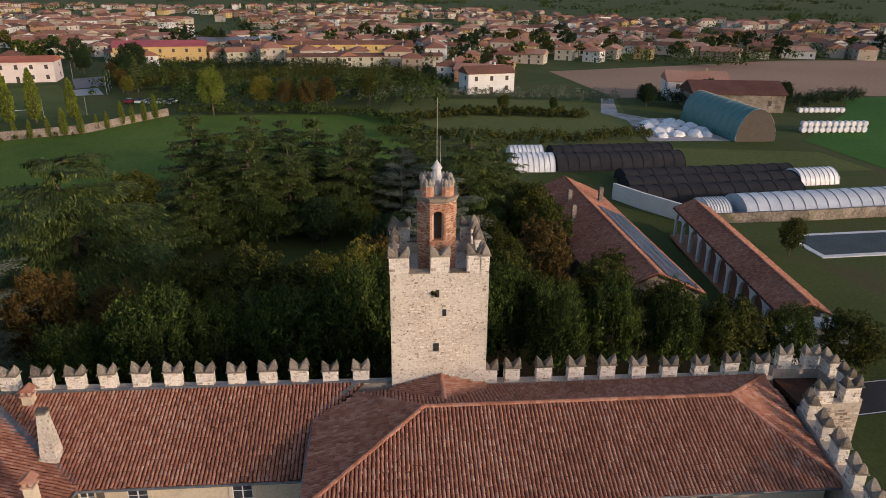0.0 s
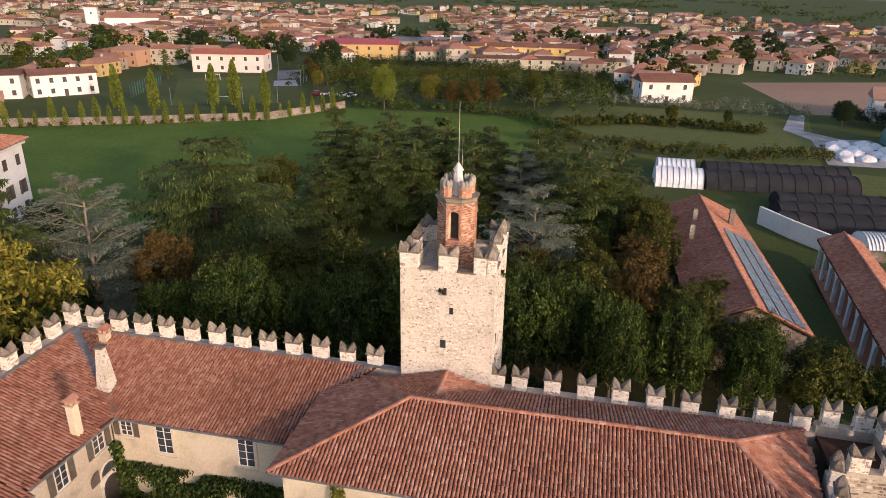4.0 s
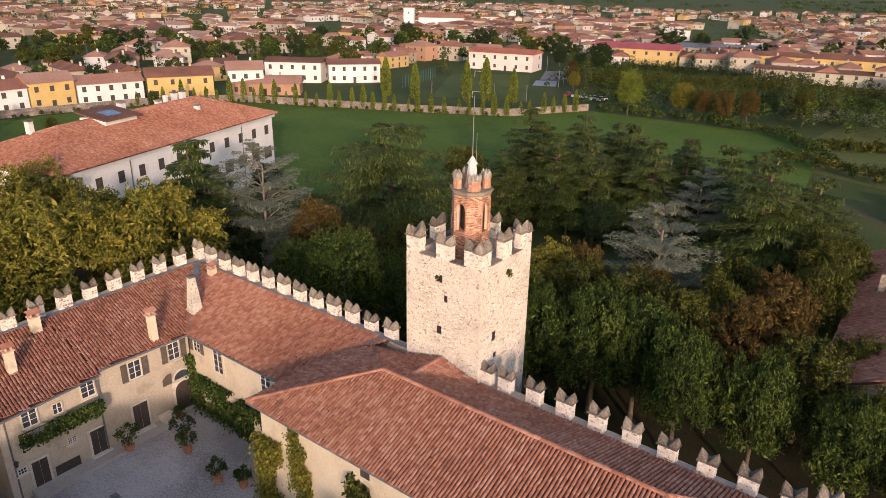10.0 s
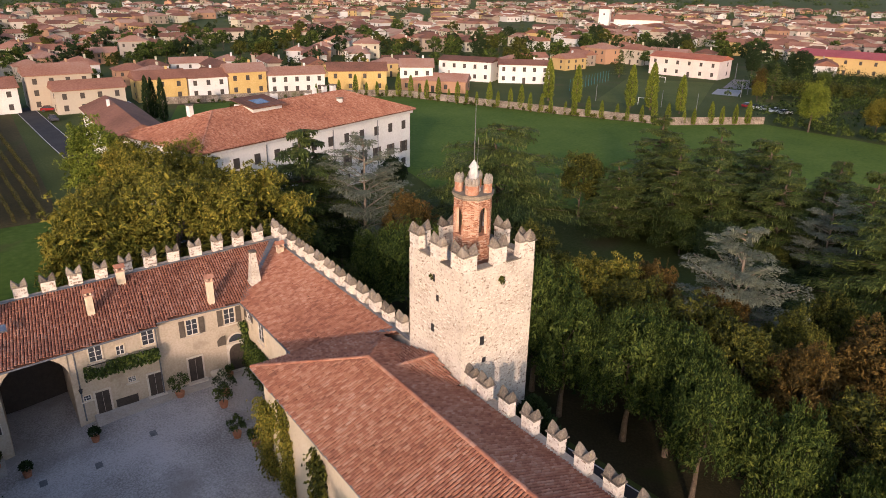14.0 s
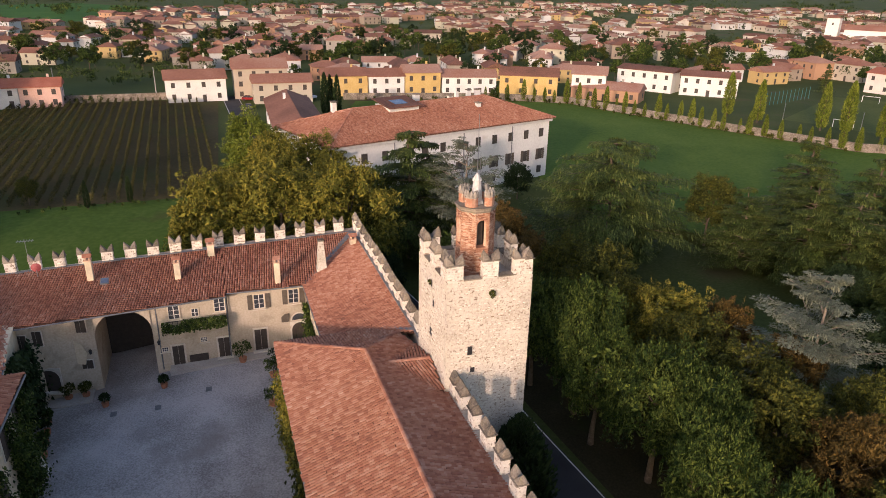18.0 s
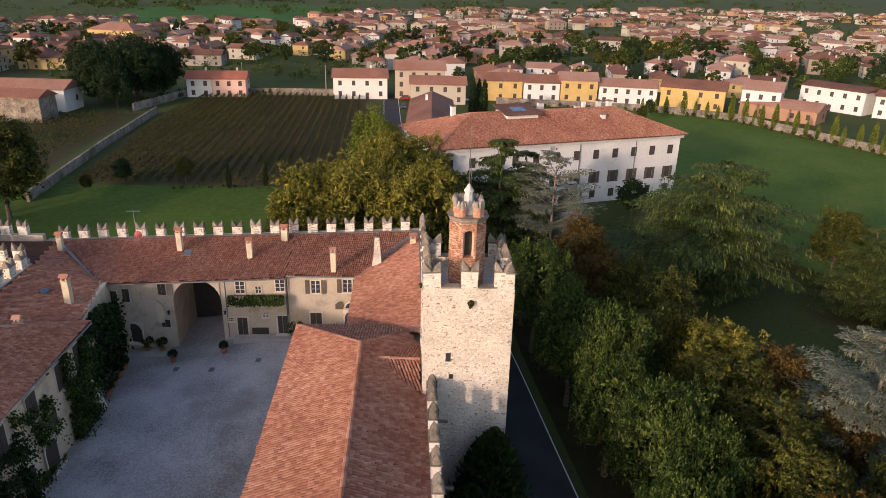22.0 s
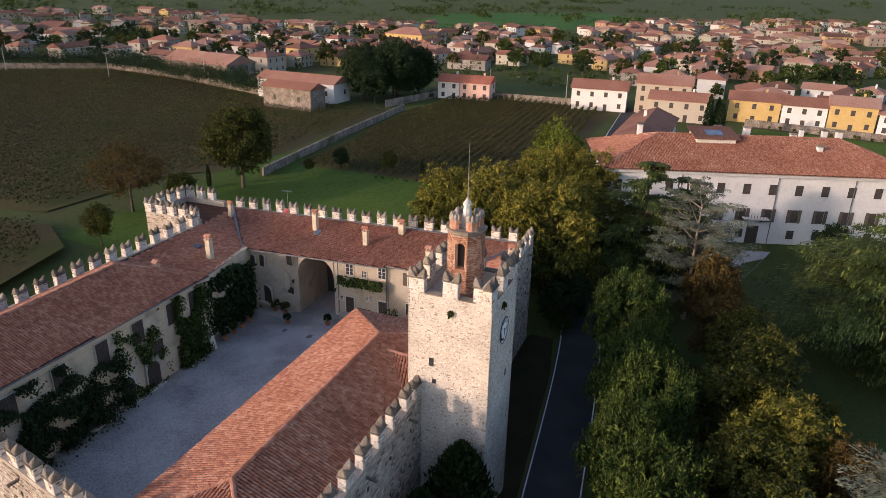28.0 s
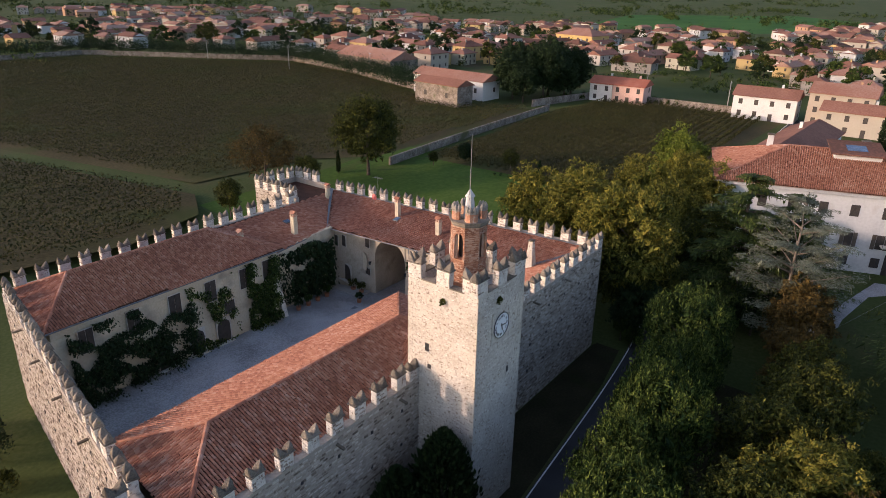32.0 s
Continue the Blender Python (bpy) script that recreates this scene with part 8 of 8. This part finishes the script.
for x, y in ((-15.2, -26.4), (-14.6, -22.8), (-15.9, -18.6)):
    tagged(part("drain_grate", box(-0.35, -0.25, 0, 0.35, 0.25, 0.025), M_LEAD, None), "dark iron drain grate in the gravel", "drain").location = (x, y, court_z(x, y) + 0.01)
basin = thing("stone_basin", "small pale stone wash basin by the wall", "basin")
part("bowl", box(-0.35, -0.55, 0.45, 0.35, 0.55, 0.8, bevel=0.05), M_STONE_M, basin)
part("foot", box(-0.2, -0.25, 0, 0.2, 0.25, 0.46, bevel=0.03), M_STONE_M, basin)
basin.location = (-20.3, -11.9, CZ + 0.3)
for y in (-22.55, -28.2):
    lamp = thing("wall_lantern", "black iron wall lantern beside the gate", "wall lamp", group="gate lanterns")
    part("arm", box(0, -0.02, 0.35, 0.55, 0.02, 0.39), M_DARK, lamp)
    part("cage", tube(0.09, 0.14, 0.0, 0.32, 6, None, 0.5, 0), M_GLASS, lamp)
    part("hood", tube(0.17, 0.02, 0.32, 0.46, 6, None, 0.5, 0), M_DARK, lamp)
    lamp.location = (-20.5, y, -3.4)
# tufts on the tower and shrubs below the walls
tuft(tower, TW + 0.1, 0.15, 9.25, 0.22, 220, L_OLIVE, 4)
tuft(tower, -0.35, -TW - 0.08, 9.0, 0.16, 120, L_OLIVE, 6)
tuft(tower, 0.45, TW + 0.1, 9.3, 0.22, 200, L_OLIVE, 8)
for x, y, r, lv in ((25.6, -14, 1.3, L_GREEN), (24.8, -17.5, 1.0, L_OLIVE), (24.0, -21.5, 0.9, L_OLIVE), (23.4, -25, 1.0, L_GREEN), (22.6, -29, 1.1, L_OLIVE), (21.5, -34, 1.6, L_DARK), (20.5, -38, 1.5, L_DARK)):
    v, f = cloud([((0, 0, r * 0.6), (r, r, r * 0.9))], 900, 0.18, int(x * 10))
    tagged(mesh_ob("garden_shrub", v, f, lv), "flowering garden shrub at the wall's foot", "shrub", "wall shrubs").location = (x, y, GZ)

# villa details
vroof = _house["villa"]
vw, vd = 46.5 / 2 + 0.8, 9.0 + 0.8
vtop = 11.3 + 0.15 + vd * 0.36
VA, VB = (-vw + vd, 0, vtop), (vw - vd, 0, vtop)
vlow = [(-vw, -vd, 11.45), (vw, -vd, 11.45), (vw, vd, 11.45), (-vw, vd, 11.45)]
for i, pl in enumerate(([vlow[0], vlow[1], VB, VA], [vlow[2], vlow[3], VA, VB], [vlow[1], vlow[2], VB], [vlow[3], vlow[0], VA])):
    tiled_roof(vroof, pl, 50 + i)
for a, b in ((VA, VB), (VA, vlow[0]), (VA, vlow[3]), (VB, vlow[1]), (VB, vlow[2])):
    ridge_tiles(vroof, a, b)
for i in range(12):
    u = -21.3 + 3.87 * i
    for s in (-1, 1):
        part("window", box(u - 0.55, s * 9.0 - 0.06, 7.9, u + 0.55, s * 9.0 + 0.06, 9.5), M_SHUT, vroof, "dark upper window")
        w = part("window", box(u - 0.5, s * 9.0 - 0.05, 3.6, u + 0.5, s * 9.0 + 0.05, 5.6), M_SHUT, vroof, "dark tall window")
        for q in (-1, 1):
            part("shutter", box(u + q * 0.55 if q > 0 else u - 1.05, s * 9.06 - 0.04, 3.55, u + 1.05 if q > 0 else u - 0.55, s * 9.06 + 0.04, 5.65), M_SHUTTER, w, "grey-brown open shutter")
        if i % 3:
            part("window", box(u - 0.55, s * 9.0 - 0.05, 0.9, u + 0.55, s * 9.0 + 0.05, 2.3), M_SHUT, vroof, "dark low window")
for s in (-1, 1):
    for v in (-5.5, -1.5, 2.5, 6.5):
        part("window", box(s * 23.25 - 0.06, v - 0.55, 7.9, s * 23.25 + 0.06, v + 0.55, 9.5), M_SHUT, vroof, "dark upper window")
        part("window", box(s * 23.25 - 0.06, v - 0.55, 3.6, s * 23.25 + 0.06, v + 0.55, 5.6), M_SHUT, vroof, "dark tall window")
part("door", box(-0.9, -9.08, 0, 0.9, -8.9, 2.9), M_WOOD_AND_CORE, vroof, "dark double door")
VM = vroof.matrix_world.copy()
for u, v, hh, ww in ((-16.5, 2.5, 2.6, 0.8), (-3.5, 3.6, 2.8, 1.0), (1.2, 3.8, 2.8, 1.0), (8.5, 3.0, 1.8, 0.9), (14.0, 4.4, 2.8, 0.8), (16.6, 4.8, 2.8, 0.9), (10.0, -3.5, 1.5, 0.8)):
    zr = 11.4 + (9.8 - abs(v)) * 0.36
    c = part("chimney", box(u - ww / 2, v - ww / 2, zr - 1.0, u + ww / 2, v + ww / 2, zr + hh - 0.8, bevel=0.05), M_HWHITE, vroof, "pale villa chimney")
    part("hood", box(u - ww / 2 - 0.12, v - ww / 2 - 0.12, zr + hh - 0.8, u + ww / 2 + 0.12, v + ww / 2 + 0.12, zr + hh - 0.6, bevel=0.03), M_CAP, c)
dr = part("dormer", box(-8.5, -2.5, 13.2, -2.5, 2.2, 15.0), M_HWHITE, vroof, "long roof dormer")
part("roof", slab([(-9.0, -3.1, 15.0), (-2.0, -3.1, 15.0), (-2.0, 2.6, 15.9), (-9.0, 2.6, 15.9)], 0.18), M_FROOF, dr)
part("skylight", slab([(-6.8, -1.6, 15.3), (-4.2, -1.6, 15.3), (-4.2, 0.6, 15.65), (-6.8, 0.6, 15.65)], 0.05), M_PANEL, dr, "blue-grey skylight")
part("cornice", box(-23.7, -9.45, 10.7, 23.7, 9.45, 11.15, bevel=0.05), M_WHITEPL, vroof, "pale moulded cornice")
for u in (-11.8, 2.5, 13.8):
    part("downpipe", tube(0.07, 0.07, 0, 10.7, 8, None, u, -9.12), M_LEAD, vroof, "dark metal downpipe")
bal = part("balcony", box(-1.9, -10.2, 4.1, 1.9, -9.0, 4.3, bevel=0.03), M_STONE_M, vroof, "small stone balcony over the door")
for i in range(9):
    part("baluster", tube(0.03, 0.03, 4.3, 5.2, 6, None, -1.8 + i * 0.45, -10.1), M_DARK, bal)
sheet("villa_path", [(-45, 16), (-47, 19), (-60, 24), (-66, 26), (-65, 22), (-58, 20)], None, M_GRAVEL, "pale gravel path to the villa", "path", 0.04)
